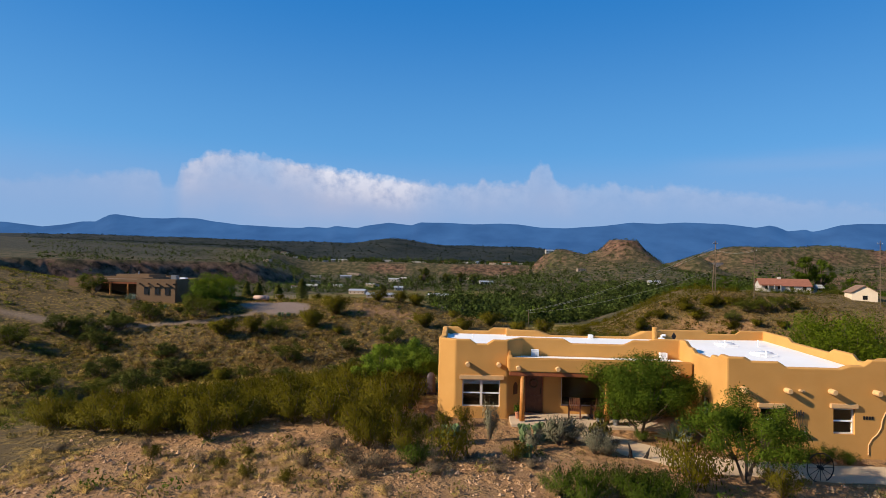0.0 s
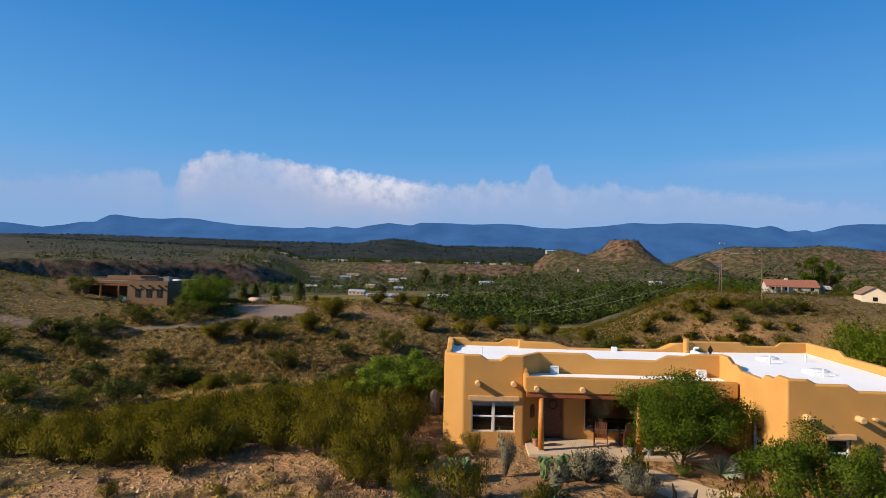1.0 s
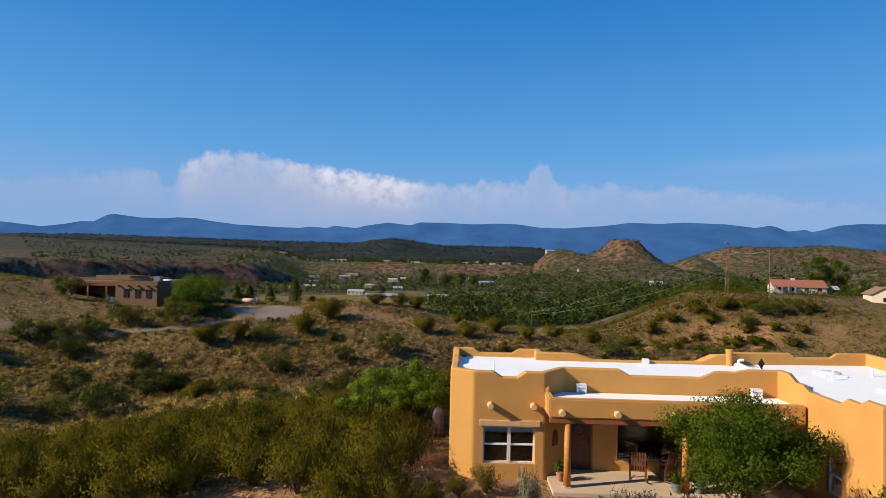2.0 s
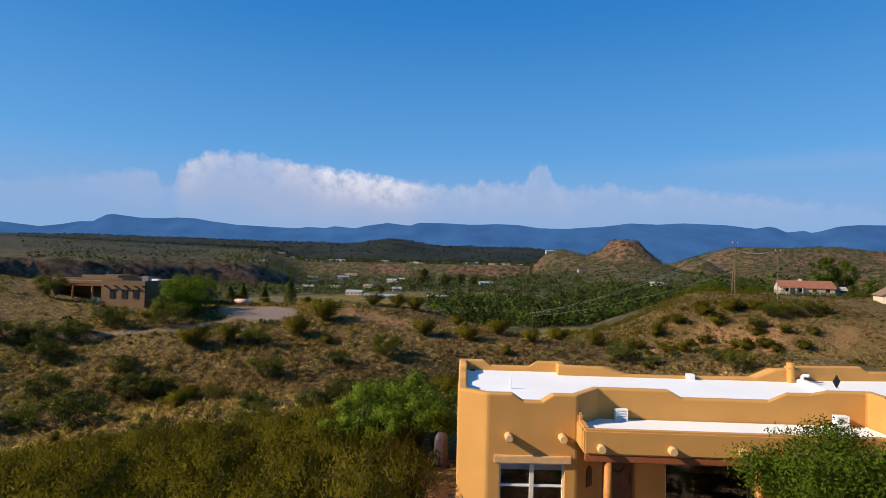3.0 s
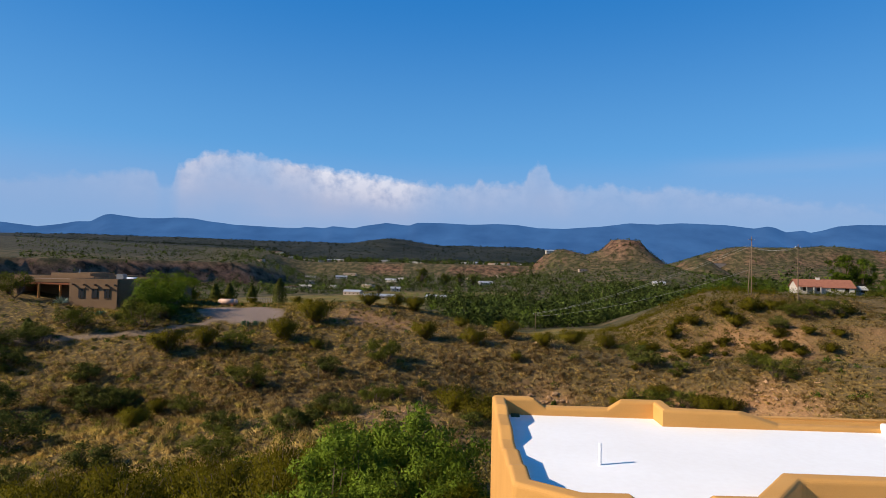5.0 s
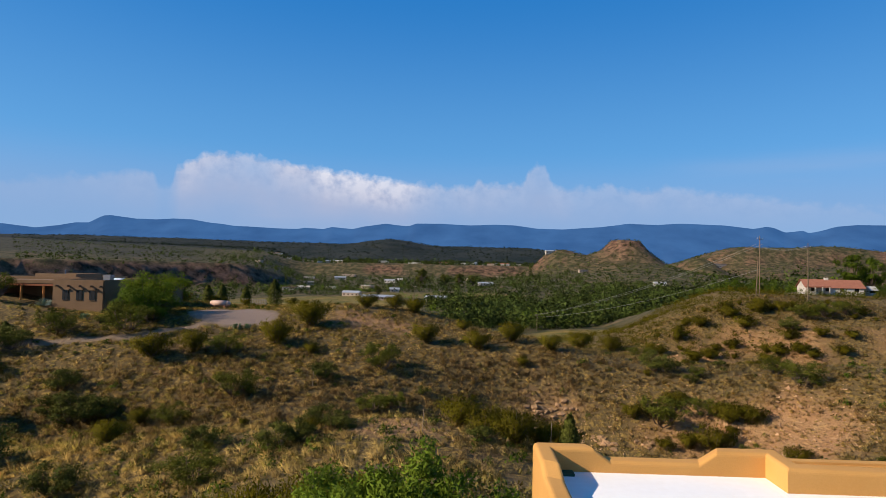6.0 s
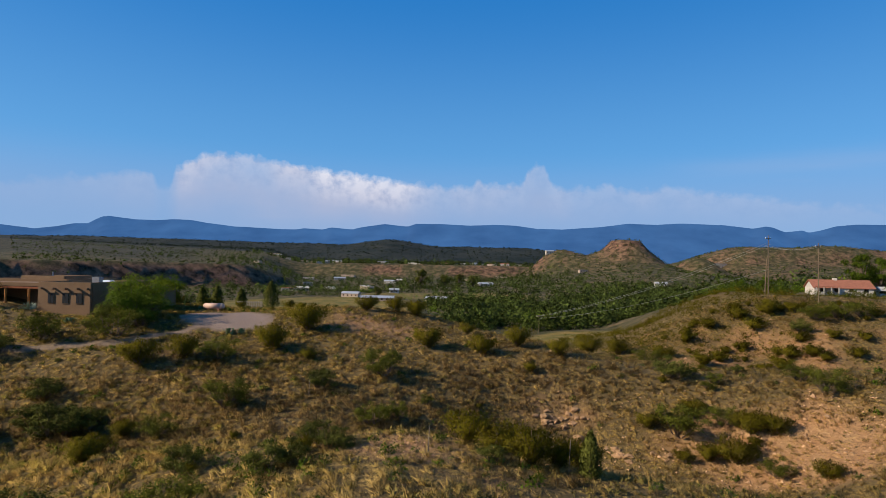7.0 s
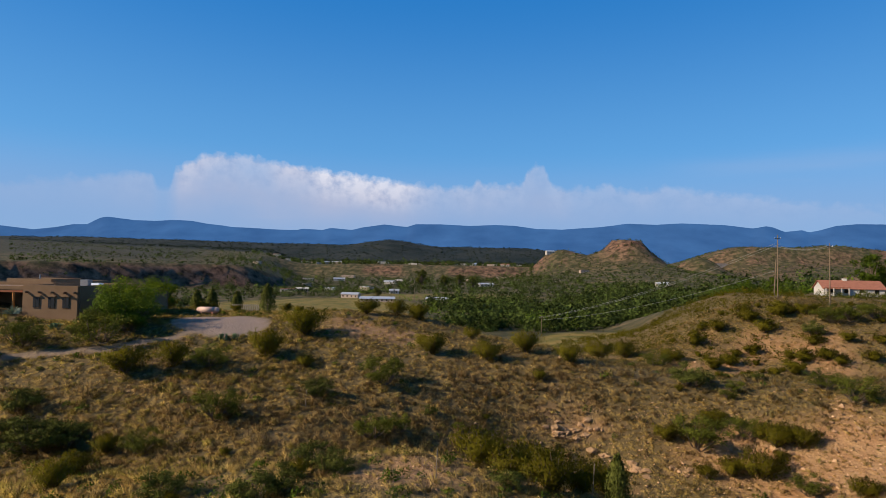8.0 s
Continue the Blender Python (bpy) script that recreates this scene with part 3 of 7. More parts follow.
def adobe_ring(poly, tops, base, holes, thick=0.30, r=0.07, soft=0.07, inner_base=None):
    """A closed run of thick stucco wall with a soft-edged parapet. poly runs counter-clockwise. tops: for each edge, points (metres along the edge, height);
    holes: for each edge, openings (from, to, bottom, top)."""
    bm = bmesh.new()
    n = len(poly)
    outer, tag = rounded(poly, r)
    mitre = offset(poly, thick)
    inner = [mitre[j // 3] for j in range(len(outer))]
    edge_end = {}
    for i in range(n):
        ln = (Vector(poly[(i + 1) % n]) - Vector(poly[i])).length
        edge_end[i] = ln
    m = len(outer)
    for j in range(m):
        a, b = Vector(outer[j]), Vector(outer[(j + 1) % m])
        ia, ib = Vector(inner[j]), Vector(inner[(j + 1) % m])
        i = tag[j]
        if i is None:       # a corner arc: the height of the corner
            k = next(tag[(j + s) % m] for s in range(1, 4) if tag[(j + s) % m] is not None)
            z0 = z1 = tops[k][0][1]
            S, prof, hs, L = [0.0, 1.0], [(0, z0), (1, z1)], [], 1.0
        else:
            L = edge_end[i]
            prof, hs = tops[i], holes.get(i, [])
            S = {0.0, L} | {s for s, _ in prof if 0 < s < L} | {v for h in hs for v in h[:2]}
            S |= set(np.arange(0.5, L - 0.2, 0.5).round(2))
            S = sorted(S)
        px, pz = [s for s, _ in prof], [z for _, z in prof]
        zs = sorted({base, *(v for h in hs for v in h[2:])})
        cols = []
        for s in S:
            f = s / L
            if i is not None:
                f = min(max((s - r) / max(L - 2 * r, 1e-3), 0), 1)
            o, q = a.lerp(b, f), ia.lerp(ib, f)
            top = float(np.interp(s, px, pz))
            O = [bm.verts.new((o.x, o.y, z)) for z in zs]
            arc = []
            for k in range(5):
                ang = math.pi / 2 * k / 4
                g = (1 - math.cos(ang)) * soft / thick
                e = o.lerp(q, g)
                arc.append(bm.verts.new((e.x, e.y, top - soft + soft * math.sin(ang))))
            for k in range(5):
                ang = math.pi / 2 * (1 - k / 4)
                e = o.lerp(q, 1 - (1 - math.cos(ang)) * soft / thick)
                arc.append(bm.verts.new((e.x, e.y, top - soft + soft * math.sin(ang))))
            I = [bm.verts.new((q.x, q.y, z)) for z in zs]
            cols.append((s, O, arc, I))
        for (s0, O0, A0, I0), (s1, O1, A1, I1) in zip(cols, cols[1:]):
            mid = (s0 + s1) / 2
            for k in range(len(zs)):
                zm = (zs[k] + (zs[k + 1] if k + 1 < len(zs) else 9)) / 2
                if any(h[0] < mid < h[1] and h[2] < zm < h[3] for h in hs):
                    continue
                up0, up1 = (O0[k + 1], O1[k + 1]) if k + 1 < len(zs) else (A0[0], A1[0])
                bm.faces.new((O0[k], O1[k], up1, up0))
                vp0, vp1 = (I0[k + 1], I1[k + 1]) if k + 1 < len(zs) else (A0[-1], A1[-1])
                bm.faces.new((I1[k], I0[k], vp0, vp1))
            for k in range(len(A0) - 1):
                bm.faces.new((A0[k], A1[k], A1[k + 1], A0[k + 1]))
        by_s = {s: (O, I) for s, O, _, I in cols}
        for h in hs:        # reveals of the openings
            k0, k1 = zs.index(h[2]), zs.index(h[3])
            for s in h[:2]:
                O, I = by_s[s]
                for k in range(k0, k1):
                    bm.faces.new((O[k], O[k + 1], I[k + 1], I[k]))
            span = [s for s in S if h[0] <= s <= h[1]]
            for s0, s1 in zip(span, span[1:]):
                for k in (k0, k1):
                    (O0, I0), (O1, I1) = by_s[s0], by_s[s1]
                    bm.faces.new((O0[k], O1[k], I1[k], I0[k]))
    bmesh.ops.remove_doubles(bm, verts=bm.verts, dist=0.0008)
    return bm, inner


def dipped(L, hi, *dips):
    """Parapet heights along an edge: level at hi, with stepped dips (from, to, drop), their shoulders sloping."""
    pts = [(0, hi)]
    for a, b, d in dips:
        pts += [(a, hi), (a + 0.32, hi - d), (b - 0.32, hi - d), (b, hi)]
    return pts + [(L, hi)]


def flat(poly, z, thick=0.12):
    bm = bmesh.new()
    f = bm.faces.new([bm.verts.new((x, y, z)) for x, y in poly])
    r = bmesh.ops.extrude_face_region(bm, geom=[f])
    bmesh.ops.translate(bm, verts=[v for v in r["geom"] if isinstance(v, bmesh.types.BMVert)], vec=(0, 0, -thick))
    bmesh.ops.triangulate(bm, faces=bm.faces)
    return bm


def on_wall(a, b):
    """Frame of a wall face seen from outside: x along it from a to b, y inwards, z up."""
    d = (Vector(b) - Vector(a)).normalized()
    return Matrix(((d.x, -d.y, 0, a[0]), (d.y, d.x, 0, a[1]), (0, 0, 1, 0), (0, 0, 0, 1)))


def moved(bm, m):
    bm.transform(m)
    return bm


def window(parent, m, s0, s1, z0, z1, sashes=2, blind=0.0, rail=True, frame_mat=None, inset=0.09):
    """A framed window with a meeting rail in each sash, set into its opening."""
    fm = frame_mat or M_VINYL
    bm = bmesh.new()
    w = 0.055
    g = inset
    box(bm, (s0, g, z0), (s0 + w, g + 0.09, z1)); box(bm, (s1 - w, g, z0), (s1, g + 0.09, z1))
    box(bm, (s0 + w, g, z0), (s1 - w, g + 0.09, z0 + w)); box(bm, (s0 + w, g, z1 - w), (s1 - w, g + 0.09, z1))
    win = part("window", moved(bm, m), fm, parent)
    W = (s1 - s0) / sashes
    for k in range(1, sashes):
        part("mullion", moved(boxed((s0 + k * W - 0.06, g - 0.03, z0 + w), (s0 + k * W + 0.06, g + 0.07, z1 - w)), m), fm, win)
    for k in range(sashes):
        a = s0 + k * W + (0.062 if k else w + 0.002)
        b = s0 + (k + 1) * W - (0.062 if k < sashes - 1 else w + 0.002)
        if rail:
            part("sash_rail", moved(boxed((a, g + 0.01, (z0 + z1) / 2 - 0.03), (b, g + 0.06, (z0 + z1) / 2 + 0.03)), m), M_WHITE, win, "white meeting rail")
        pane = part("pane", moved(boxed((a, g + 0.045, z0 + w), (b, g + 0.053, z1 - w)), m), M_PANE, win, "clear glass pane")
        pane.visible_shadow = False
        if blind:
            part("blind", moved(boxed((a, g + 0.09, z1 - w - blind), (b, g + 0.10, z1 - w)), m), M_BLIND, win, "raised pale blind")
    return win


def real_glass():
    m = bpy.data.materials.new("clear_glass")
    m.use_nodes = True
    p = m.node_tree.nodes["Principled BSDF"]
    p.inputs["Base Color"].default_value = (0.80, 0.84, 0.86, 1)
    p.inputs["Roughness"].default_value, p.inputs["IOR"].default_value = 0.02, 1.45
    p.inputs["Transmission Weight"].default_value = 1.0
    return m


M_PANE = real_glass()


def viga(parent, m, s, z, out=0.42, r=0.115, name="viga"):
    """A round log end with a softened rim, standing out of the wall."""
    bm = bmesh.new()
    rod(bm, (s, 0.05, z), (s, -out + 0.03, z), r, seg=16)
    rod(bm, (s, -out + 0.03, z), (s, -out, z), r, r * 0.82, seg=16)
    return part(name, moved(bm, m), M_VIGA, parent, smooth=False)


M_VIGA = surface("painted_log_end", (0.55, 0.32, 0.13), (0.64, 0.40, 0.19), 6, 0.85, 0.2, 60)


def build_house():
    house = thing("house", "ochre stucco pueblo-style house with a white flat roof and stepped parapets", "house")
    A, B, C, D = (0.0, 6.25), (0.0, 0.55), (0.85, 0.0), (3.45, 0.08)
    E, F, G, H = (4.25, 0.95), (12.15, 1.0), (12.05, -4.5), (21.6, -4.5)
    H2, H3 = (21.6, -3.7), (18.4, -3.7)
    I, J, K, L, M = (19.35, 6.9), (12.45, 6.1), (12.4, 5.6), (4.03, 5.6), (4.03, 6.25)
    poly = [A, B, C, D, E, F, G, H, H2, H3, I, J, K, L, M]
    ln = [(Vector(poly[(i + 1) % 15]) - Vector(poly[i])).length for i in range(15)]
    t1, t2 = 3.73, 3.84
    tops = [
        [(0, t1), (0.9, t1), (1.3, t1 - .12), (2.2, t1 - .12), (2.7, t1 - .26), (3.3, t1 - .26), (3.8, t1 - .12), (4.6, t1 - .12), (5.0, t1), (ln[0], t1)],
        [(0, t1), (ln[1], t1)],
        dipped(ln[2], t1, (0.72, 1.9, 0.21)),
        [(0, t1), (ln[3], t1 + .04)],
        [(0, t1 + .04), (2.1, t1 + .03), (2.5, t1 - .2), (5.0, t1 - .2), (5.5, t1 + .03), (6.2, t1 + .03), (6.6, t2 + .02), (ln[5 - 1], t2 + .02)],
        [(0, t2 + .02), (0.7, t2 + .02), (1.2, t2 - .2), (1.6, t2 - .2), (2.0, t2 - .36), (3.6, t2 - .36), (3.9, t2 - .16), (4.5, t2 - .16), (4.8, t2), (ln[5], t2)],
        [(0, t2), (0.65, t2), (0.95, t2 - .15), (2.05, t2 - .15), (2.4, t2 - .36), (4.55, t2 - .36), (4.95, t2 - .22), (5.45, t2 - .22), (5.8, t2 + .02), (ln[6], t2 + .02)],
        [(0, t2 + .02), (ln[7], t2 + .02)],
        [(0, t2 + .02), (2.9, t2 + .02), (3.3, t2 - .22), (ln[8], t2 - .22)],
        [(0, t2 - .22), (0.9, t2 - .22), (1.3, t2), (2.9, t2), (3.3, t2 - .2), (6.9, t2 - .2), (7.4, t2), (ln[9], t2)],
        dipped(ln[10], t2, (1.6, 4.0, 0.2)),
        [(0, t2), (ln[11], t2)],
        [(0, t2), (0.9, t2 - .05), (1.6, t1 - .26), (4.0, t1 - .30), (6.0, t1 - .30), (6.8, t1 - .05), (ln[12], t1 - .02)],
        [(0, t1 - .02), (ln[13], t1)],
        dipped(ln[14], t1, (0.95, 3.2, 0.2)),
    ]
    holes = {
        2: [(0.38, 2.25, 0.44, 1.76)],                                   # twin window
        4: [(0.12, 1.10, -0.15, 2.02), (1.98, 4.6, 0.38, 1.98)],         # front door, picture window
        5: [(2.9, 3.7, 0.55, 1.75)],
        6: [(1.35, 2.15, 0.85, 1.82), (4.25, 5.10, 0.85, 1.88)],
    }
    bm, inner = adobe_ring(poly, tops, -0.4, holes)
    part("wall", bm, M_STUCCO, house, "ochre stucco wall", smooth=False)
    # roofs
    left = [(0.25, 6.0), (0.25, 0.66), (0.95, 0.25), (3.4, 0.34), (4.1, 1.2), (12.3, 1.25), (12.55, 5.45), (4.28, 5.4), (4.1, 6.05)]
    part("roof", flat(offset(left, -0.04), 3.34), M_ROOF, house, "white coated flat roof")
    right = [(12.25, 1.0), (12.25, -4.3), (17.95, -4.3), (19.1, 6.7), (12.65, 5.9), (12.6, 5.4)]
    part("roof", flat(right, 3.30), M_ROOF, house, "white coated flat roof")
    bm = bmesh.new()
    for k in range(10):
        a, b = Vector((12.35, 1.2)).lerp(Vector((12.6, 5.3)), k / 10), Vector((12.35, 1.2)).lerp(Vector((12.6, 5.3)), (k + 1) / 10)
        box(bm, (min(a.x, b.x) - 0.14, a.y, 3.25), (max(a.x, b.x) + 0.14, b.y, 3.47 + 0.004 * (k % 2)), 0.03)
    part("roof_curb", bm, M_ROOF, house)
    # windows and door
    mw = on_wall(C, D)
    window(house, mw, 0.38, 2.25, 0.44, 1.76, 2, blind=0.18)
    part("lintel", moved(boxed((0.22, -0.10, 1.78), (2.42, 0.08, 1.99), 0.02), mw), M_VIGA, house)
    mm = on_wall(E, F)
    window(house, mm, 1.98, 4.6, 0.38, 1.98, 1, rail=False, frame_mat=M_VINYL)
    window(house, on_wall(F, G), 2.9, 3.7, 0.55, 1.75, 1)
    mr = on_wall(G, H)
    window(house, mr, 4.25, 5.10, 0.85, 1.88, 1, blind=0.0)
    window(house, mr, 1.35, 2.15, 0.85, 1.82, 1)
    for a, b, z in ((4.10, 5.20, 1.90), (1.22, 2.30, 1.84)):
        part("lintel", moved(boxed((a, -0.10, z), (b, 0.08, z + 0.18), 0.02), mr), M_VIGA, house)
    bm = bmesh.new()
    box(bm, (0.20, 0.12, 0.0), (1.02, 0.165, 1.94))
    door = part("door", moved(bm, mm), M_DOOR, house, "dark carved wooden front door")
    bm = bmesh.new()
    for a, b in ((0.12, 0.20), (1.02, 1.10)):
        box(bm, (a, 0.08, 0.0), (b, 0.2, 2.02))
    box(bm, (0.20, 0.08, 1.94), (1.02, 0.2, 2.02))
    part("door_frame", moved(bm, mm), M_BEAM, door)
    for a, b in ((0.28, 0.58), (0.64, 0.94)):
        for c, d in ((0.15, 0.85), (0.97, 1.8)):
            part("door_panel", moved(boxed((a, 0.105, c), (b, 0.121, d), 0.006), mm), M_DOOR, door)
    part("door_handle", moved(rod(rod(bmesh.new(), (0.95, 0.05, 0.95), (0.95, 0.05, 1.25), 0.014), (0.95, 0.05, 1.1), (0.95, 0.13, 1.1), 0.012), mm), M_IRON, door, "black iron handle")
    bm = bmesh.new()
    for k in range(20):
        a, b = 2 * math.pi * k / 20, 2 * math.pi * (k + 1) / 20
        rod(bm, (0.6 + 0.2 * math.cos(a), 0.09, 1.45 + 0.2 * math.sin(a)), (0.6 + 0.2 * math.cos(b), 0.09, 1.45 + 0.2 * math.sin(b)), 0.045, seg=6)
    part("wreath", moved(bm, mm), surface("dried_wreath", (0.06, 0.03, 0.015), (0.14, 0.08, 0.04), 12, 0.9), door, "dried twig wreath")
    # arched niche in the splayed wall: a dark panel stands for its shaded hollow
    ms = on_wall(D, E)
    bm = bmesh.new()
    pts = [(-0.15, 0.0), (0.15, 0.0), (0.15, 0.42), (0.10, 0.54), (0.0, 0.6), (-0.10, 0.54), (-0.15, 0.42)]
    f = bm.faces.new([bm.verts.new((0.62 + a, -0.006, 1.0 + b)) for a, b in pts])
    r = bmesh.ops.extrude_face_region(bm, geom=[f])
    bmesh.ops.translate(bm, verts=[v for v in r["geom"] if isinstance(v, bmesh.types.BMVert)], vec=(0, -0.03, 0))
    part("niche_grille", moved(bm, ms), M_DOOR, house, "flat dark panel for the shaded hollow of an arched wall niche")
    # log ends
    for s in (0.62, 2.15):
        viga(house, mw, s, 2.53, out=0.33)
    for s in (0.62, 2.38, 4.14, 5.9):
        viga(house, mr, s, 2.56, out=0.33)
    # porch
    px0, px1, py0, py1 = 3.42, 11.75, -0.95, 0.92
    bm = bmesh.new()
    # front and left upstand, thick and soft
    for lo, hi in (((px0, py0, 2.36), (px1 + 0.3, py0 + 0.26, 3.03)), ((px0, py0 + 0.26, 2.36), (px0 + 0.24, 0.30, 3.03))):
        box(bm, lo, hi, 0.05)
    part("porch_parapet", bm, M_STUCCO, house)
    bm = bmesh.new()
    box(bm, (px0 + 0.002, 0.02, 2.36), (px0 + 0.22, 0.34, 3.24), 0.07)
    part("parapet_shoulder", bm, M_STUCCO, house)
    part("porch_roof", boxed((px0 + 0.2, py0 + 0.2, 2.5), (px1 + 0.3, 0.93, 2.87)), M_ROOF, house, "white coated porch roof")
    part("porch_ceiling", boxed((px0 + 0.2, py0 + 0.2, 2.36), (px1 + 0.3, 0.93, 2.46)), M_BEAM, house, "brown board porch ceiling")
    part("porch_beam", boxed((px0 + 0.05, py0 + 0.03, 2.17), (px1 + 0.3, py0 + 0.25, 2.355), 0.02), M_BEAM, house, "red-brown stained porch beam")
    mp = on_wall((px0, py0), (px1, py0))
    for s in (0.45, 2.32, 4.18, 6.05, 7.9):
        viga(house, mp, s, 2.56, out=0.20)
    rnd = random.Random(5)
    for x in (4.1, 8.1):
        bm = rod(bmesh.new(), (x, py0 + 0.14, 0.0), (x, py0 + 0.14, 2.17), 0.13, 0.105, 16)
        post = part("porch_post", bm, M_WOOD, house, "round varnished log post", smooth=True)
        part("post_plinth", boxed((x - 0.13, py0 + 0.01, 0.0), (x + 0.13, py0 + 0.27, 0.05), 0.01), M_CONC, post)
    part("porch_slab", boxed((3.55, -1.35, -0.4), (12.0, 1.0, 0.0), 0.02), M_CONC, house, "concrete porch slab")
    # louvred roof vents
    for x in (4.86, 11.25):
        bm = bmesh.new()
        for lo, hi in (((x - 0.18, 0.70, 2.88), (x - 0.145, 0.92, 3.21)), ((x + 0.145, 0.70, 2.88), (x + 0.18, 0.92, 3.21)),
                       ((x - 0.145, 0.70, 3.175), (x + 0.145, 0.92, 3.21)), ((x - 0.145, 0.80, 2.88), (x + 0.145, 0.84, 3.175))):
            box(bm, lo, hi)
        vent = part("roof_vent", bm, M_WHITE, house, "white louvred metal vent")
        for k in range(6):
            part("louvre", moved(boxed((-0.143, -0.04, -0.006), (0.143, 0.03, 0.006)), Matrix.Translation((x, 0.73, 2.91 + 0.047 * k)) @ Matrix.Rotation(radians(35), 4, "X")), M_WHITE, vent)
    # roof furniture
    bm = bmesh.new()
    rod(bm, (12.25, 5.25, 3.3), (12.25, 5.25, 3.80), 0.13, seg=16); rod(bm, (12.25, 5.25, 3.80), (12.25, 5.25, 3.86), 0.15, seg=16)
    rod(bm, (12.25, 5.25, 3.87), (12.25, 5.25, 4.06), 0.14, 0.15, 16)
    part("flue_pipe", bm, M_STUCCO, house, "ochre painted flue with a rain cap")
    part("flue_pipe", rod(rod(bmesh.new(), (12.62, 5.15, 3.3), (12.62, 5.15, 3.62), 0.06), (12.62, 5.15, 3.62), (12.82, 5.1, 3.62), 0.06), M_WHITE, house, "white elbow vent pipe")
    part("vent_pipe", rod(bmesh.new(), (1.72, 2.6, 3.3), (1.72, 2.6, 3.72), 0.03), M_WHITE, house)
    part("vent_pipe", rod(bmesh.new(), (15.1, 2.6, 3.3), (15.1, 2.6, 3.7), 0.04), M_WHITE, house)
    part("vent_pipe", rod(bmesh.new(), (17.3, 3.6, 3.3), (17.3, 3.6, 3.65), 0.04), M_WHITE, house)
    part("vent_pipe", rod(bmesh.new(), (15.6, -0.6, 3.3), (15.6, -0.6, 3.6), 0.04), M_WHITE, house)
    part("roof_drain", boxed((0.42, 5.72, 3.33), (0.62, 5.92, 3.38), 0.01), surface("drain_green", (0.02, 0.05, 0.03), (0.05, 0.09, 0.05), 8), house, "dark green drain grate")
    part("roof_hatch", boxed((8.45, 5.1, 3.33), (8.72, 5.35, 3.55), 0.02), M_WHITE, house)
    for x, y in ((15.6, 3.6), (15.9, 0.2)):
        bm = boxed((x - 0.45, y - 0.45, 3.29), (x + 0.45, y + 0.45, 3.41), 0.01)
        sk = part("skylight", bm, M_WHITE, house, "white kerbed roof skylight")
        bm = bmesh.new()
        bmesh.ops.create_uvsphere(bm, u_segments=14, v_segments=8, radius=0.42, matrix=Matrix.Translation((x, y, 3.42)) @ Matrix.Diagonal((1, 1, 0.22, 1)))
        part("dome", bm, surface("milky_dome", (0.55, 0.57, 0.6), (0.62, 0.63, 0.66), 2, 0.2, 0), sk, smooth=True)
    # diamond-shaped aerial on a leaning mast
    part("aerial_mast", rod(bmesh.new(), (12.78, 3.2, 3.3), (12.64, 3.25, 3.72), 0.024), M_WHITE, house)
    part("aerial", moved(boxed((-0.19, -0.02, -0.19), (0.19, 0.02, 0.19), 0.012), Matrix.Translation((12.62, 3.2, 3.78)) @ Matrix.Rotation(0.3, 4, "Z") @ Matrix.Diagonal((0.58, 1, 0.85, 1)) @ Matrix.Rotation(radians(45), 4, "Y")), M_IRON, house, "dark diamond-shaped aerial")
    # rear covered patio roof
    part("patio_roof", boxed((4.05, 5.85, 2.50), (12.3, 8.3, 2.62)), M_ROOF, house, "white coated patio roof")
    part("patio_parapet", boxed((4.03, 8.3, 2.3), (12.4, 8.58, 2.88), 0.05), M_STUCCO, house)
    part("patio_parapet", boxed((3.78, 6.27, 2.3), (4.03, 8.29, 2.80), 0.05), M_STUCCO, house)
    for x in (4.4, 8.2, 12.0):
        part("patio_post", rod(bmesh.new(), (x, 8.44, -0.4), (x, 8.44, 2.31), 0.13, 0.12, 12), M_WOOD, house)
    # raised plaster vine and the house sign
    pts = [(5.62, 0.35), (5.63, 0.75), (5.75, 0.98), (5.98, 1.2), (6.12, 1.45), (6.17, 1.75), (6.28, 2.02), (6.5, 2.3)]
    bm = bmesh.new()
    for (a, b), (c, d) in zip(pts, pts[1:]):
        rod(bm, (a, -0.01, b - 0.3), (c, -0.01, d - 0.3), 0.024, seg=8)
    part("plaster_relief", moved(bm, mr), M_VIGA, house, "pale raised winding plaster line")
    for k in range(4):
        part("sign_bar", moved(boxed((5.42 + 0.11 * k, -0.02, 1.47), (5.49 + 0.11 * k, 0.01, 1.60)), mr), M_IRON, house, "plain dark sign bar")
    bm = bmesh.new()
    rod(bm, (2.9, 0.02, 2.56), (2.9, -0.16, 2.58), 0.045, 0.06, 8); rod(bm, (3.0, 0.02, 2.56), (3.02, -0.14, 2.56), 0.04, 0.055, 8)
    part("wall_floodlight", moved(bm, mr), M_VIGA, house, "small ochre twin floodlight")
    # iron wall planter with rods
    bm = boxed((2.6, -0.18, 0.86), (3.1, -0.01, 0.94), 0.02)
    pl = part("wall_planter", moved(bm, mr), surface("grey_tin", (0.12, 0.12, 0.12), (0.22, 0.21, 0.2), 6), house, "grey tin wall planter with iron stalks")
    for k in range(5):
        a = 2.66 + 0.09 * k
        bm = rod(bmesh.new(), (2.75 + 0.05 * k, -0.08, 0.94), (a, -0.06, 1.55 + 0.06 * (k % 2)), 0.009, seg=6)
        rod(bm, (a, -0.06, 1.53 + 0.06 * (k % 2)), (a, -0.06, 1.72 + 0.06 * (k % 2)), 0.035, 0.025, 8)
        part("iron_stalk", moved(bm, mr), M_IRON, pl)
    return house


build_house()

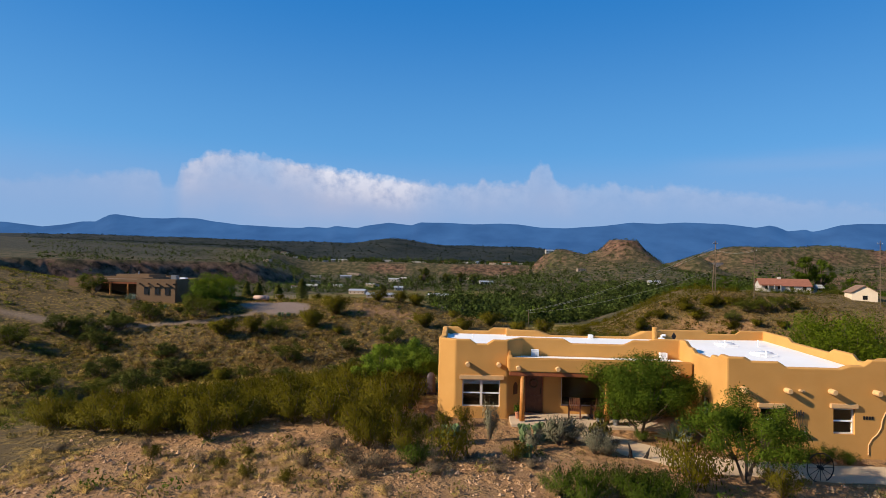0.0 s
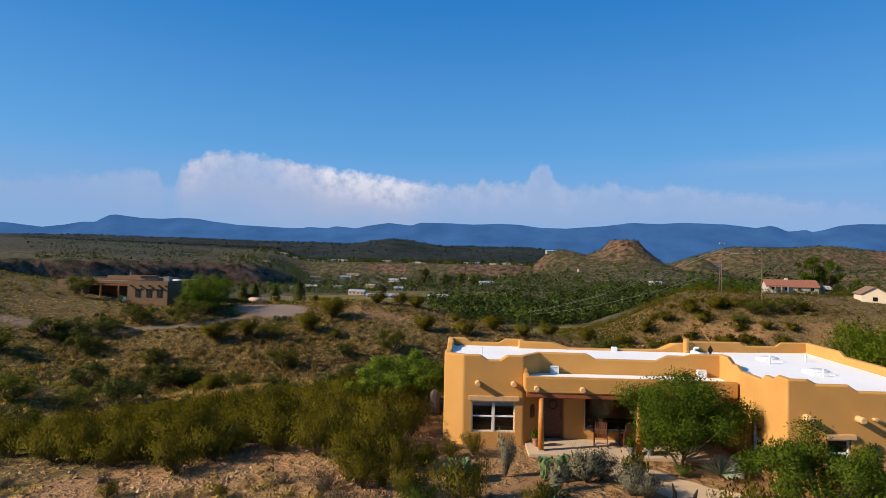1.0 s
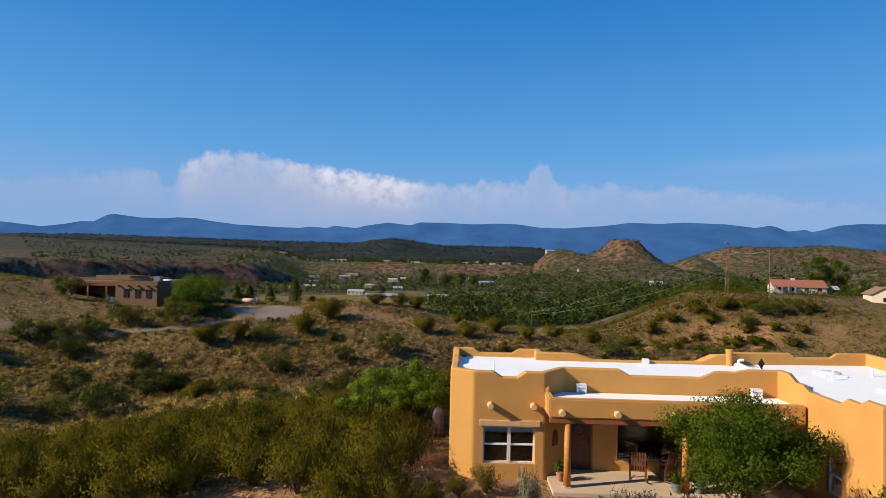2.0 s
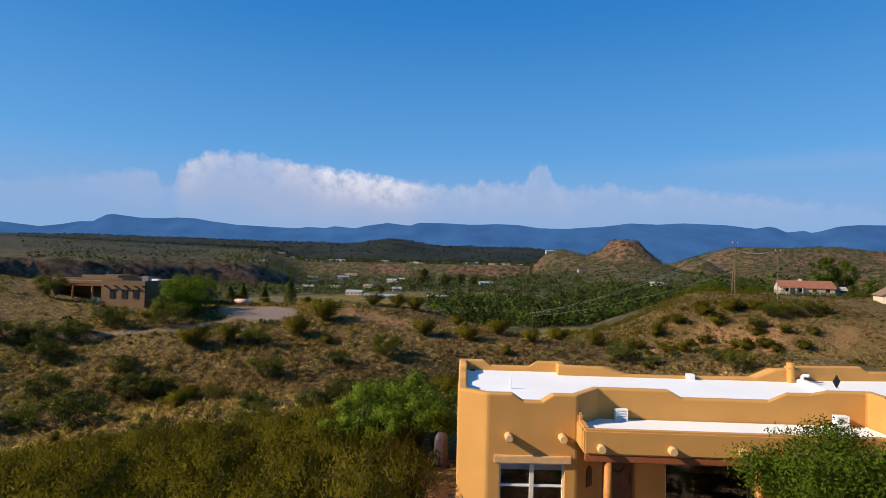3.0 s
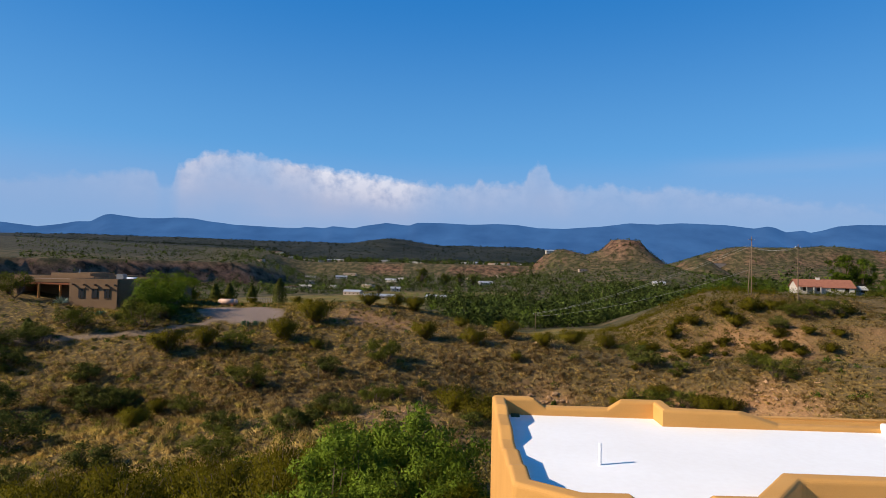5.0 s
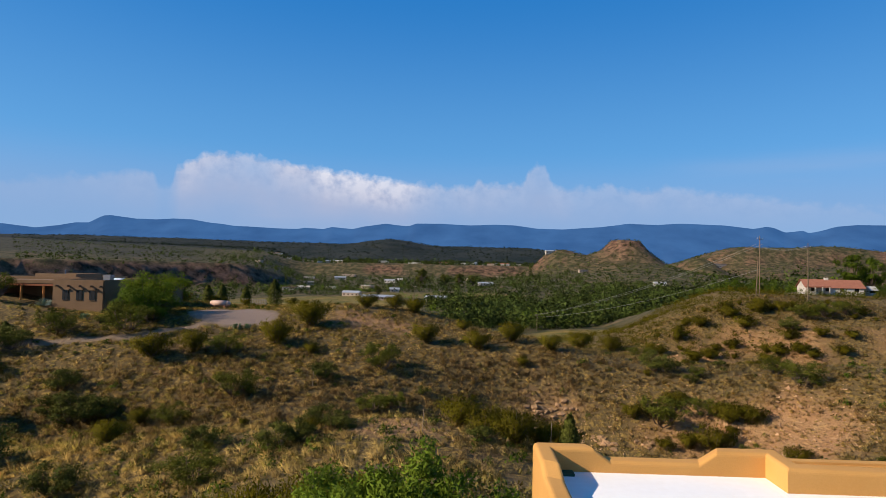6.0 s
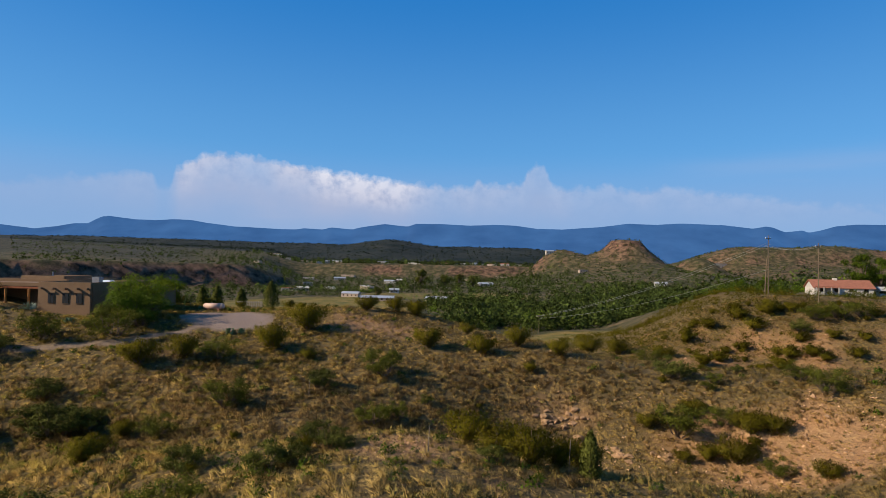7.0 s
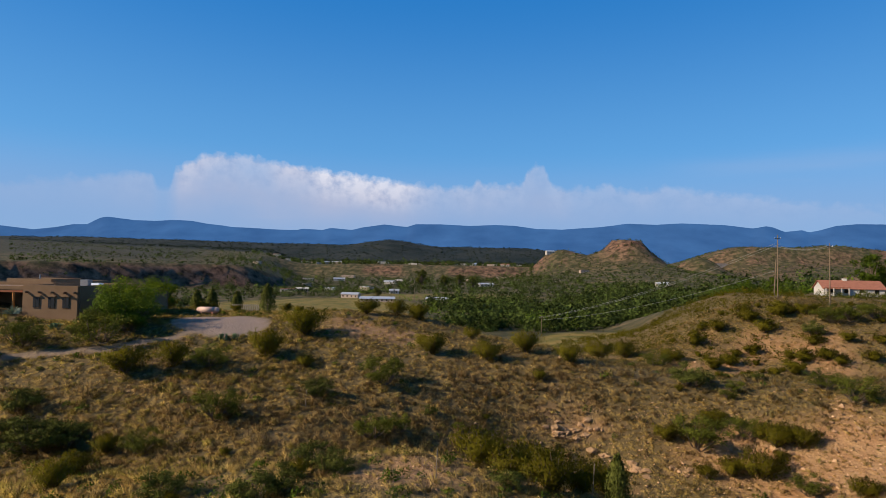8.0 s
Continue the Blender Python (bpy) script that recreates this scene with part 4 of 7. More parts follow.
# ---- plants ----
M_CREO = surface("creosote_leaf", (0.066, 0.058, 0.003), (0.138, 0.114, 0.008), 0.8, 0.6, 0, island=0.12, rand=0.15, trans=0.42)
M_MESQ = surface("mesquite_leaf", (0.028, 0.050, 0.004), (0.088, 0.124, 0.010), 1.2, 0.6, 0, island=0.18, rand=0.15, trans=0.3)
M_BRIGHT = surface("willow_leaf", (0.062, 0.100, 0.008), (0.140, 0.190, 0.018), 1.2, 0.6, 0, island=0.24, rand=0.15, trans=0.3)
M_DARKLEAF = surface("juniper_leaf", (0.040, 0.046, 0.008), (0.095, 0.100, 0.018), 1.5, 0.7, 0, island=0.26, rand=0.2, trans=0.15)
M_SAGE = surface("sage_leaf", (0.125, 0.118, 0.070), (0.225, 0.205, 0.130), 2, 0.8, 0, island=0.24, rand=0.15, trans=0.15)
M_SCRUB = surface("scrub_leaf", (0.120, 0.092, 0.022), (0.235, 0.180, 0.052), 0.3, 0.85, 0, 7.0, island=0.28, trans=0.15)
M_STRAW = surface("dry_grass", (0.22, 0.155, 0.055), (0.40, 0.285, 0.115), 0.25, 0.85, 0, 7.0, island=0.28, trans=0.3)
M_GREENGRASS = surface("green_grass", (0.110, 0.098, 0.014), (0.200, 0.165, 0.034), 0.25, 0.8, 0, island=0.16, trans=0.3)
M_GREYGRASS = surface("grey_bunch_grass", (0.185, 0.135, 0.062), (0.345, 0.255, 0.130), 0.25, 0.85, 0, 7.0, island=0.28, trans=0.2)
M_BARK = surface("bark", (0.06, 0.04, 0.028), (0.14, 0.10, 0.07), 8, 0.9, 0.4, 40)
M_PAD = surface("cactus_pad", (0.075, 0.120, 0.040), (0.150, 0.200, 0.080), 5, 0.7, 0.2, 40, rand=0.15)
M_BLADE = surface("agave_blade", (0.16, 0.20, 0.12), (0.28, 0.31, 0.20), 3, 0.6, 0.1, 20, rand=0.2)
M_WOODS = surface("far_tree_leaf", (0.020, 0.036, 0.008), (0.078, 0.100, 0.020), 0.09, 0.8, 0, 1.2, island=0.30, trans=0.12, tone=True)
# pinyon on the far mesa, tinted with the haze of distance
M_MESALEAF = surface("pinyon_leaf", (0.012, 0.020, 0.013), (0.034, 0.044, 0.028), 0.02, 0.8, 0, island=0.24, trans=0.1)
M_WOODS2 = surface("far_bright_leaf", (0.075, 0.130, 0.006), (0.140, 0.195, 0.016), 0.05, 0.8, 0, island=0.24, trans=0.15)


def leaf_mesh(name, c, size, rng, mat, out, long=1.8, up=0.0, soft=0.6):
    """Small pointed leaves at the places c, turned at random. up: how far they lean to the upright. out: the way that each leaf's part of the
    crown faces, which rounds off the shading by soft."""
    n = len(c)
    a = rng.normal(size=(n, 3))
    a[:, 2] += up * 2
    a /= np.linalg.norm(a, axis=1, keepdims=True)
    b = np.cross(a, rng.normal(size=(n, 3)))
    b /= np.linalg.norm(b, axis=1, keepdims=True)
    s = (np.asarray(size) * (0.6 + 0.8 * rng.random(n)))[:, None]
    out = np.broadcast_to(out, (n, 3))
    out = out / (np.linalg.norm(out, axis=1, keepdims=True) + 1e-9)
    g = np.cross(b, a)
    b = np.where(((g * out).sum(1) < 0)[:, None], -b, b)
    g = np.cross(b, a)
    v = np.stack([c - b * s * 0.5, c + b * s * 0.5, c + a * s * long], 1).reshape(-1, 3)
    me = mesh_of(name, v, np.arange(3 * n).reshape(-1, 3), mat, True)
    nn = soft * out + (1 - soft) * g
    nn /= np.linalg.norm(nn, axis=1, keepdims=True) + 1e-9
    me.normals_split_custom_set_from_vertices(np.repeat(nn, 3, 0).tolist())
    return me


def stem_tris(paths, r0, r1):
    """Three-sided tapering stems along polylines of equal length: paths (n, k, 3)."""
    n, k, _ = paths.shape
    ang = np.arange(3) * 2 * np.pi / 3
    ring = np.stack([np.cos(ang), np.sin(ang), 0 * ang], 1)
    r0 = np.broadcast_to(np.asarray(r0, float), (n,))
    rad = r0[:, None] * np.linspace(1, r1, k)[None]
    v = paths[:, :, None] + ring[None, None] * rad[:, :, None, None]
    idx = np.arange(n * k * 3).reshape(n, k, 3)
    idx[:, 0] = idx[0, 0]          # all limbs grow out of one root
    f = []
    for j in range(3):
        jj = (j + 1) % 3
        f.append(np.stack([idx[:, :-1, j], idx[:, :-1, jj], idx[:, 1:, jj], idx[:, 1:, j]], -1).reshape(-1, 4))
    return v.reshape(-1, 3), np.concatenate(f)


def creosote_meshes(seed, h=1.7, w=1.0, stems=26, leaves=2400, size=0.05, leafmat=None, low=0.30, up=0.8, arch=0.15):
    """A vase of thin stems from one crown, leafy in the upper two thirds."""
    rng = np.random.default_rng(seed)
    az = rng.random(stems) * 2 * np.pi
    tilt = np.sqrt(rng.random(stems)) * w
    ln = h * (0.72 + 0.35 * rng.random(stems)) * np.where(tilt > 0.75 * w, 0.82, 1)
    k = 4
    f = np.linspace(0, 1, k)[None]
    out = tilt[:, None] * (f ** (1.0 + arch))
    x, y = np.cos(az)[:, None] * out, np.sin(az)[:, None] * out
    P = np.stack([x, y, ln[:, None] * f], -1) + rng.normal(size=(stems, k, 3)) * 0.03 * f[..., None] * h
    P[:, 0] *= (1, 1, 0)
    sv, sf = stem_tris(P, 0.016 * h, 0.3)
    i = rng.integers(stems, size=leaves)
    t = low + (1 - low) * np.sqrt(rng.random(leaves))
    q = t * (k - 1)
    j = np.minimum(q.astype(int), k - 2)
    base = P[i, j] + (P[i, j + 1] - P[i, j]) * (q - j)[:, None]
    c = base + rng.normal(size=(leaves, 3)) * (0.085 * h)
    c[:, 2] = np.maximum(c[:, 2], 0.05)
    out = c - (0, 0, h * 0.35)
    return mesh_of("branchwork", sv, sf, M_BARK), leaf_mesh("foliage", c, size, rng, leafmat or M_CREO, out, 2.6, up, 0.85)


def tree_meshes(seed, h=3.2, w=2.6, leaves=7000, size=0.07, leafmat=None, trunks=3, low=0.30, clumps=34, bark=None, flat_top=0.8, long=1.7):
    """A tree or tall shrub: tapering limbs that fork to clumps of leaves, with gaps between the clumps."""
    rng = np.random.default_rng(seed)
    C = rng.normal(size=(clumps, 3))
    C /= np.linalg.norm(C, axis=1, keepdims=True)
    C *= (0.45 + 0.5 * rng.random((clumps, 1)) ** 0.6)
    C = C * (w / 2, w / 2, h * (1 - low) / 2 * flat_top) + (0, 0, h * (low + (1 - low) / 2))
    C += rng.normal(size=C.shape) * 0.06 * w
    R = w * (0.085 + 0.085 * rng.random(clumps))
    # trunks that lean out from one root, then limbs from each trunk's fork to the clumps
    ta = 2 * np.pi * (np.arange(trunks) + 0.5 * rng.random(trunks)) / trunks
    fork = np.stack([np.cos(ta) * 0.13 * w, np.sin(ta) * 0.13 * w, h * low * (0.75 + 0.4 * rng.random(trunks))], 1)
    k = 5
    f = np.linspace(0, 1, k)[None, :, None]
    own = ((C[:, None, :2] - fork[None, :, :2]) ** 2).sum(2).argmin(1)
    start = fork[own]
    mid = start + (C - start) * 0.5 + rng.normal(size=C.shape) * 0.04 * w
    mid[:, 2] = start[:, 2] + 0.35 * np.maximum(C[:, 2] - start[:, 2], 0)
    P = start[:, None] * (1 - f) ** 2 + 2 * mid[:, None] * f * (1 - f) + C[:, None] * f**2
    P = np.concatenate([np.broadcast_to((0.0, 0.0, -0.06 * h), (clumps, 1, 3)), (start * (0.45, 0.45, 0.5))[:, None] + 0.02 * w * np.sin(own)[:, None, None] * (1, 1, 0), P], 1)
    sv, sf = stem_tris(P, (0.016 + 0.010 * rng.random(clumps)) * h, 0.15)
    # leaves, thickest on the outside of each clump
    i = rng.choice(clumps, size=leaves, p=R**2 / (R**2).sum())
    d = rng.normal(size=(leaves, 3))
    d /= np.linalg.norm(d, axis=1, keepdims=True)
    c = C[i] + d * (R[i] * rng.random(leaves) ** 0.45)[:, None] * (1, 1, 0.75)
    c += rng.normal(size=c.shape) * 0.02 * w
    c[:, 2] = np.maximum(c[:, 2], 0.06)
    out = d + 0.9 * (c - (0, 0, h * 0.4)) / w
    return mesh_of("branchwork", sv, sf, bark or M_BARK), leaf_mesh("foliage", c, size, rng, leafmat or M_MESQ, out, long, 0.25, 0.62)


def juniper_meshes(seed, h=2.6, w=1.5, leaves=4200, size=0.07):
    rng = np.random.default_rng(seed)
    t = rng.random(leaves) ** 0.8
    lobes = 0.78 + 0.22 * np.sin(rng.integers(7, size=leaves) * 0.9 + 9 * t)
    r = w / 2 * np.interp(t, [0, 0.12, 0.45, 0.8, 1], [0.65, 1.0, 0.9, 0.5, 0.06]) * lobes * rng.random(leaves) ** 0.25
    a = rng.random(leaves) * 2 * np.pi
    c = np.stack([r * np.cos(a), r * np.sin(a), 0.05 + t * h], 1) + rng.normal(size=(leaves, 3)) * 0.05
    P = np.linspace((0, 0, 0), (0, 0, h * 0.85), 5)[None]
    sv, sf = stem_tris(P, 0.09, 0.2)
    return mesh_of("trunk", sv, sf, M_BARK), leaf_mesh("foliage", c, size, rng, M_DARKLEAF, c * (1, 1, 0.15) + (0, 0, 0.1), 1.9, 1.2)


def plant(name, meshes, x, y, s, label, category, group="", rz=None, sink=0.04, sz=None, z=None):
    """One plant on the ground, with its stems and its foliage as parts."""
    rng = random.Random(int(x * 131 + y * 977))
    ob = thing(name, label, category, (x, y, (gz(x, y) if z is None else z) - sink), group, rz=rng.random() * 6.28 if rz is None else rz)
    ob.scale = (s, s, s if sz is None else sz)
    for me in meshes:
        place(me.name.split(".")[0], me, ob)
    return ob


CREO = [creosote_meshes(k, 1.7, 1.25, 20, 2300, 0.046, None, 0.15, 1.1) for k in range(4)]
CREO_GREEN = [creosote_meshes(20 + k, 1.3, 1.0, 22, 4200, 0.028, M_MESQ, 0.12, 1.2) for k in range(3)]
CREO_MID = [creosote_meshes(30 + k, 1.5, 1.05, 24, 3200, 0.046, M_CREO, 0.08, 0.9) for k in range(3)]
CREO_FAR = [creosote_meshes(35 + k, 1.5, 1.05, 18, 1300, 0.08, M_CREO, 0.08, 0.6) for k in range(3)]
M_SLOPELEAF = surface("slope_leaf", (0.046, 0.054, 0.006), (0.108, 0.112, 0.014), 1.2, 0.6, 0, island=0.16, rand=0.2, trans=0.3)
MESQ_MID = [tree_meshes(40 + k, 2.0, 2.4, 4600, 0.048, M_SLOPELEAF, 4, 0.10, 34) for k in range(3)]
DARK_MID = [tree_meshes(50 + k, 1.7, 2.2, 4200, 0.05, M_DARKLEAF, 3, 0.04, 34) for k in range(3)]
SAGE = [creosote_meshes(60 + k, 1.0, 0.62, 30, 2600, 0.028, M_SAGE, 0.12, 0.9) for k in range(2)]
T_CREO = "olive-green creosote bush with thin grey stems on dry soil"
T_MESQ = "spreading green mesquite bush on a dry grassy slope"
T_DARK = "dense dark-green scrub oak bush on a dry slope"


M_DEAD = surface("dead_brush", (0.10, 0.072, 0.040), (0.20, 0.150, 0.090), 1.5, 0.8, 0, island=0.16, rand=0.2, trans=0.2)
DEAD = [creosote_meshes(80 + k, 0.9, 0.8, 26, 1500, 0.030, M_DEAD, 0.05, 0.9) for k in range(2)]
for n, (x, y, s) in enumerate(((-3.9, -5.2, 1.0), (-2.9, -6.9, .9), (-1.7, -7.4, 1.1), (-4.6, -7.0, .8), (-2.2, -8.3, .9), (0.3, -7.9, .8), (-12.8, -3.4, .6), (-16.5, -3.6, .7), (-9.0, -5.6, .7), (-5.6, -4.2, .6), (1.6, -6.0, .5), (3.9, -6.9, .6), (2.6, -7.4, .6))):
    plant("dry_shrub", DEAD[n % 2], x, y, s, "low grey-brown dry shrub on gravelly soil", "shrub", "dry shrubs", sz=s * 0.7)


# the thicket of creosote west of the house
rnd = random.Random(11)
spots = []
while len(spots) < 135:
    x, y = rnd.uniform(-21, -0.9), rnd.uniform(-3.6, 15.5)
    front = np.interp(x, (-21, -18, -15.5, -12, -10, -8.5, -6, -3.5, -1), (0.5, -0.4, -1.6, -1.5, -3.2, -1.2, -1.6, -1.9, -1.2)) + 0.4 * vnoise(x * 0.9, 3.0)
    if y < front or (x > -2.4 and y > 2.2):
        continue
    if all(math.hypot(x - a, y - b) > 0.95 for a, b in spots):
        spots.append((x, y))
for n, (x, y) in enumerate(spots):
    plant("creosote_bush", CREO[n % 4], x, y, rnd.uniform(0.9, 1.3), T_CREO, "shrub", "creosote thicket", sz=rnd.uniform(0.72, 1.0))
for x, y, s in ((-2.5, -5.2, .75), (-0.9, -5.8, .7), (-3.3, -3.6, .8), (-6.6, -7.6, .3), (-8.1, -6.4, .3), (-7.4, -5.2, .28), (-4.8, -8.6, .3), (-11.6, -5.0, .35), (-2.4, -2.6, .95), (-1.5, -3.4, .75), (-3.4, -2.2, .8), (-0.6, -2.9, .55), (-1.9, -5.0, .55), (0.9, -6.4, .85), (-12.5, -0.6, .7),
                (-15, 0.6, .9), (-18, 2.0, 1.0), (-20, 1.0, .8), (3.3, -6.2, .45), (-3.1, -4.6, .4), (9.2, -8.7, 1.05), (11.9, -9.0, .62), (1.3, -1.3, .5), (0.4, -1.7, .4)):
    plant("creosote_bush", CREO[int(abs(x * 7)) % 4], x, y, s, T_CREO, "shrub", "creosote bushes")
for x, y, s in ((-0.4, -7.1, .85), (4.6, -9.6, .9), (5.6, -9.4, 1.0), (6.6, -9.6, 1.05), (7.5, -9.3, .95), (7.0, -10.2, 1.0), (15.0, -10.2, .9), (15.9, -9.9, .9),
                (9.15, -3.05, .5), (8.0, -10.0, .9), (5.2, -10.3, .8), (16.2, -10.8, 1.0)):
    plant("green_shrub", CREO_GREEN[int(abs(x * 5)) % 3], x, y, s * 0.95, sz=s * 0.75, label="low leafy green shrub beside the gravel yard", category="shrub", group="yard shrubs")
for x, y, s in ((13.3, -5.3, .55), (14.1, -5.15, .6), (14.9, -5.25, .55), (15.7, -5.15, .6), (16.4, -5.3, .5)):
    plant("green_shrub", CREO_GREEN[int(x * 3) % 3], x, y, s, "low leafy green shrub along the stucco wall", "shrub", "shrubs along the wall", sz=s * 0.8)
for x, y, s in ((5.35, -4.0, 1.15), (5.9, -3.7, 1.0), (6.6, -5.0, 1.05), (7.1, -5.2, .8), (4.2, -4.8, .8)):
    plant("sage_bush", SAGE[int(x * 3) % 2], x, y, s, "silver-grey sage bush in the gravel yard", "shrub", "sage bushes")
plant("sage_bush", SAGE[0], 2.45, -3.65, 0.62, "tall narrow silver-grey shrub by the front window", "shrub", sz=1.5)
plant("bunch_grass", creosote_meshes(77, 1.0, 0.5, 40, 1200, 0.05, M_GREENGRASS, 0.05, 2.5), 7.15, -3.6, 0.95, "tall yellow-green bunch of grass in the yard", "grass")

PORCH_TREE = tree_meshes(3, 3.4, 5.0, 46000, 0.042, M_MESQ, 3, 0.26, 46, long=2.1)
plant("mesquite_tree", PORCH_TREE, 9.35, -2.0, 0.94, "broad green mesquite tree shading the porch", "tree", rz=0.4, sz=1.0)
YARD_TREE = tree_meshes(8, 3.3, 3.9, 26000, 0.042, M_MESQ, 3, 0.36, 44, long=2.1)
plant("mesquite_tree", YARD_TREE, 11.35, -7.7, 0.9, "multi-stemmed green tree in the gravel yard", "tree", rz=1.1)
SIDE_TREE = [tree_meshes(12 + k, 2.9, 2.9, 12000, 0.048, M_BRIGHT, 3, 0.10, 40, long=2.2) for k in range(2)]
for n, (x, y, s) in enumerate(((-3.6, 6.8, 1.0), (-1.9, 8.8, 1.12), (-4.2, 9.4, .95), (-1.35, 6.6, .9), (-2.6, 5.6, .7))):
    plant("willow_tree", SIDE_TREE[n % 2], x, y, s, "bright-green feathery tree beside the house wall", "tree", "trees by the house")
M_BACK = surface("palo_verde_leaf", (0.055, 0.080, 0.003), (0.125, 0.160, 0.009), 1.2, 0.6, 0, island=0.16, rand=0.1, trans=0.35)
BACK_TREE = tree_meshes(15, 4.6, 7.6, 44000, 0.065, M_BACK, 4, 0.06, 120, flat_top=0.95, long=2.2)
plant("willow_tree", BACK_TREE, 25.9, 9.8, 1.0, "broad bright-green tree behind the house", "tree", rz=0.3)


def prickly_pear(x, y, s, seed):
    rng = random.Random(seed)
    ob = thing("prickly_pear", "grey-green prickly pear cactus with flat pads", "cactus", (x, y, gz(x, y) - 0.03), "prickly pears")
    ob.scale = (s, s, s)
    bm = bmesh.new()
    bmesh.ops.create_uvsphere(bm, u_segments=10, v_segments=7, radius=0.5, matrix=Matrix.Translation((0, 0, 0.5)))
    me = bpy.data.meshes.new("pad")
    bm.to_mesh(me)
    bm.free()
    me.materials.append(M_PAD)
    me.polygons.foreach_set("use_smooth", [True] * len(me.polygons))
    tips = [(Vector((rng.uniform(-.45, .45), rng.uniform(-.3, .3), 0)), rng.uniform(-20, 20), rng.uniform(0, 180)) for _ in range(11)]
    for level in range(3):
        nxt = []
        for p, lean, turn in tips:
            pad = place("pad", me, ob, p)
            h = 0.36 - 0.05 * level
            pad.rotation_euler = (radians(lean), radians(rng.uniform(-25, 25)), radians(turn))
            pad.scale = (h * 0.8, h * 0.16, h)
            q = pad.rotation_euler.to_matrix()
            for _ in range(2 if level == 0 else 1):
                nxt.append((p + q @ Vector((rng.uniform(-.1, .1), 0, h * 0.93)), lean + rng.uniform(-25, 25), turn + rng.uniform(-60, 60)))
        tips = nxt
    return ob


for n, (x, y, s) in enumerate(((0.75, -4.4, .95), (4.15, -3.7, .95), (4.75, -3.4, .95), (1.2, -4.0, .6), (3.7, -5.6, .6))):
    prickly_pear(x, y, s, n)


def agave(x, y, s, seed, blades=46):
    rng = np.random.default_rng(seed)
    ob = thing("agave", "spiky grey-green desert spoon with narrow blades", "plant", (x, y, gz(x, y)), "desert spoons")
    ob.scale = (s, s, s)
    for k in range(2):
        az, el = rng.random(blades) * 2 * np.pi, rng.uniform(0.15, 1.5, blades)
        d = np.stack([np.cos(az) * np.cos(el), np.sin(az) * np.cos(el), np.sin(el)], 1)
        side = np.stack([-np.sin(az), np.cos(az), 0 * az], 1)
        V = np.stack([0.05 * d - side * 0.018, 0.05 * d + side * 0.018, 0.55 * d + side * 0.014 + (0, 0, -0.02), 0.9 * d + (0, 0, -0.10)], 1).reshape(-1, 3)
        V[:, 2] = np.maximum(V[:, 2] + 0.1, 0.02)
        q = np.arange(blades) * 4
        place("rosette", mesh_of("rosette", V, np.stack([q, q + 1, q + 2, q + 3], 1), M_BLADE), ob)
    return ob


agave(10.45, -3.0, 1.05, 1, 70)

# ---- bushes on the slopes behind: x, y, width ----
SLOPE_MESQ = ((-30.3, 67.6, 4.6), (-10.8, 67.3, 5.6), (-24.9, 57.1, 4.8), (39.7, 129, 6.1), (27.7, 68.7, 2.5), (37, 63.1, 4.6), (36.5, 67, 3.6), (21.5, 62.6, 6), (26, 62.7, 3.6), (27.6, 55.1, 3.1),
              (-10.3, 56.6, 3.8), (-8.2, 58.3, 2.9), (-29.5, 52.6, 3.6), (-53.2, 69.5, 5.6), (-45, 71, 6.2), (80.3, 136.5, 6.8), (85, 136.1, 7.4), (90.4, 136.8, 6.2), (-15.7, 28.1, 3.5), (-46.8, 34.8, 5.2),
              (-25.8, 8.9, 3.4), (-40.7, 36.4, 3.8), (-66.4, 55.6, 5.8))
SLOPE_DARK = ((-17, 62.6, 3.7), (23.7, 70.8, 4.8), (0.2, 35.1, 1.8), (-10.9, 37.6, 2.9), (-9.2, 36.6, 2.2), (-11.6, 33.8, 2.6), (-12.8, 32.7, 2.8), (-18.5, 34.5, 2.8), (-39.6, 53.6, 5.4), (-37.4, 54.4, 4.5),
              (-42.7, 54.6, 4), (-49.1, 76, 3.8), (-50, 73.5, 2), (74.8, 133.1, 5.6), (-36.1, 35.9, 6), (-49.2, 50.5, 5.4), (-25.2, 30.2, 3.4), (-56, 59.7, 5.5), (-27.4, 26, 2.6),
              (-60.2, 63.1, 6.2), (-55.4, 64.8, 5), (-63.6, 62.6, 5.6), (-44.4, 58.1, 4))
SLOPE_CREO = ((-22.9, 79.6, 6.4), (-25.5, 71.9, 5.8), (-37.8, 64.1, 5.2), (-34, 66.8, 4.9), (-6, 77.1, 5.2), (0.9, 76.2, 4.5), (6, 80.1, 5), (11.1, 76, 4.1), (16.5, 84.2, 4.6), (35.8, 140.7, 7.4),
              (18.7, 63.9, 3.2), (23.8, 64.6, 3), (28.1, 60.9, 4.5), (30.1, 60.2, 3.9), (25.6, 58.7, 4.8), (23.2, 59.5, 3.3), (30.3, 52, 3), (20.9, 59.7, 2.5), (-33.3, 49.6, 3.4), (-32.9, 53.3, 3),
              (6.8, 71.8, 2.3), (-20.4, 70.5, 2.4), (-17, 93, 4.4), (-12.5, 95, 4.6), (-9.5, 96, 4.2), (-9, 94.9, 4.4), (-0.9, 85.8, 2.9), (-27, 38.3, 3))
GULLY_CREO = ((-1.2, 40.1, 4), (2.4, 40.6, 3.9), (2.6, 36.1, 3.8), (6.3, 39.4, 3.5), (0.6, 38.4, 3.2), (4.6, 37.6, 3.2), (-11.5, 36.3, 1.9))
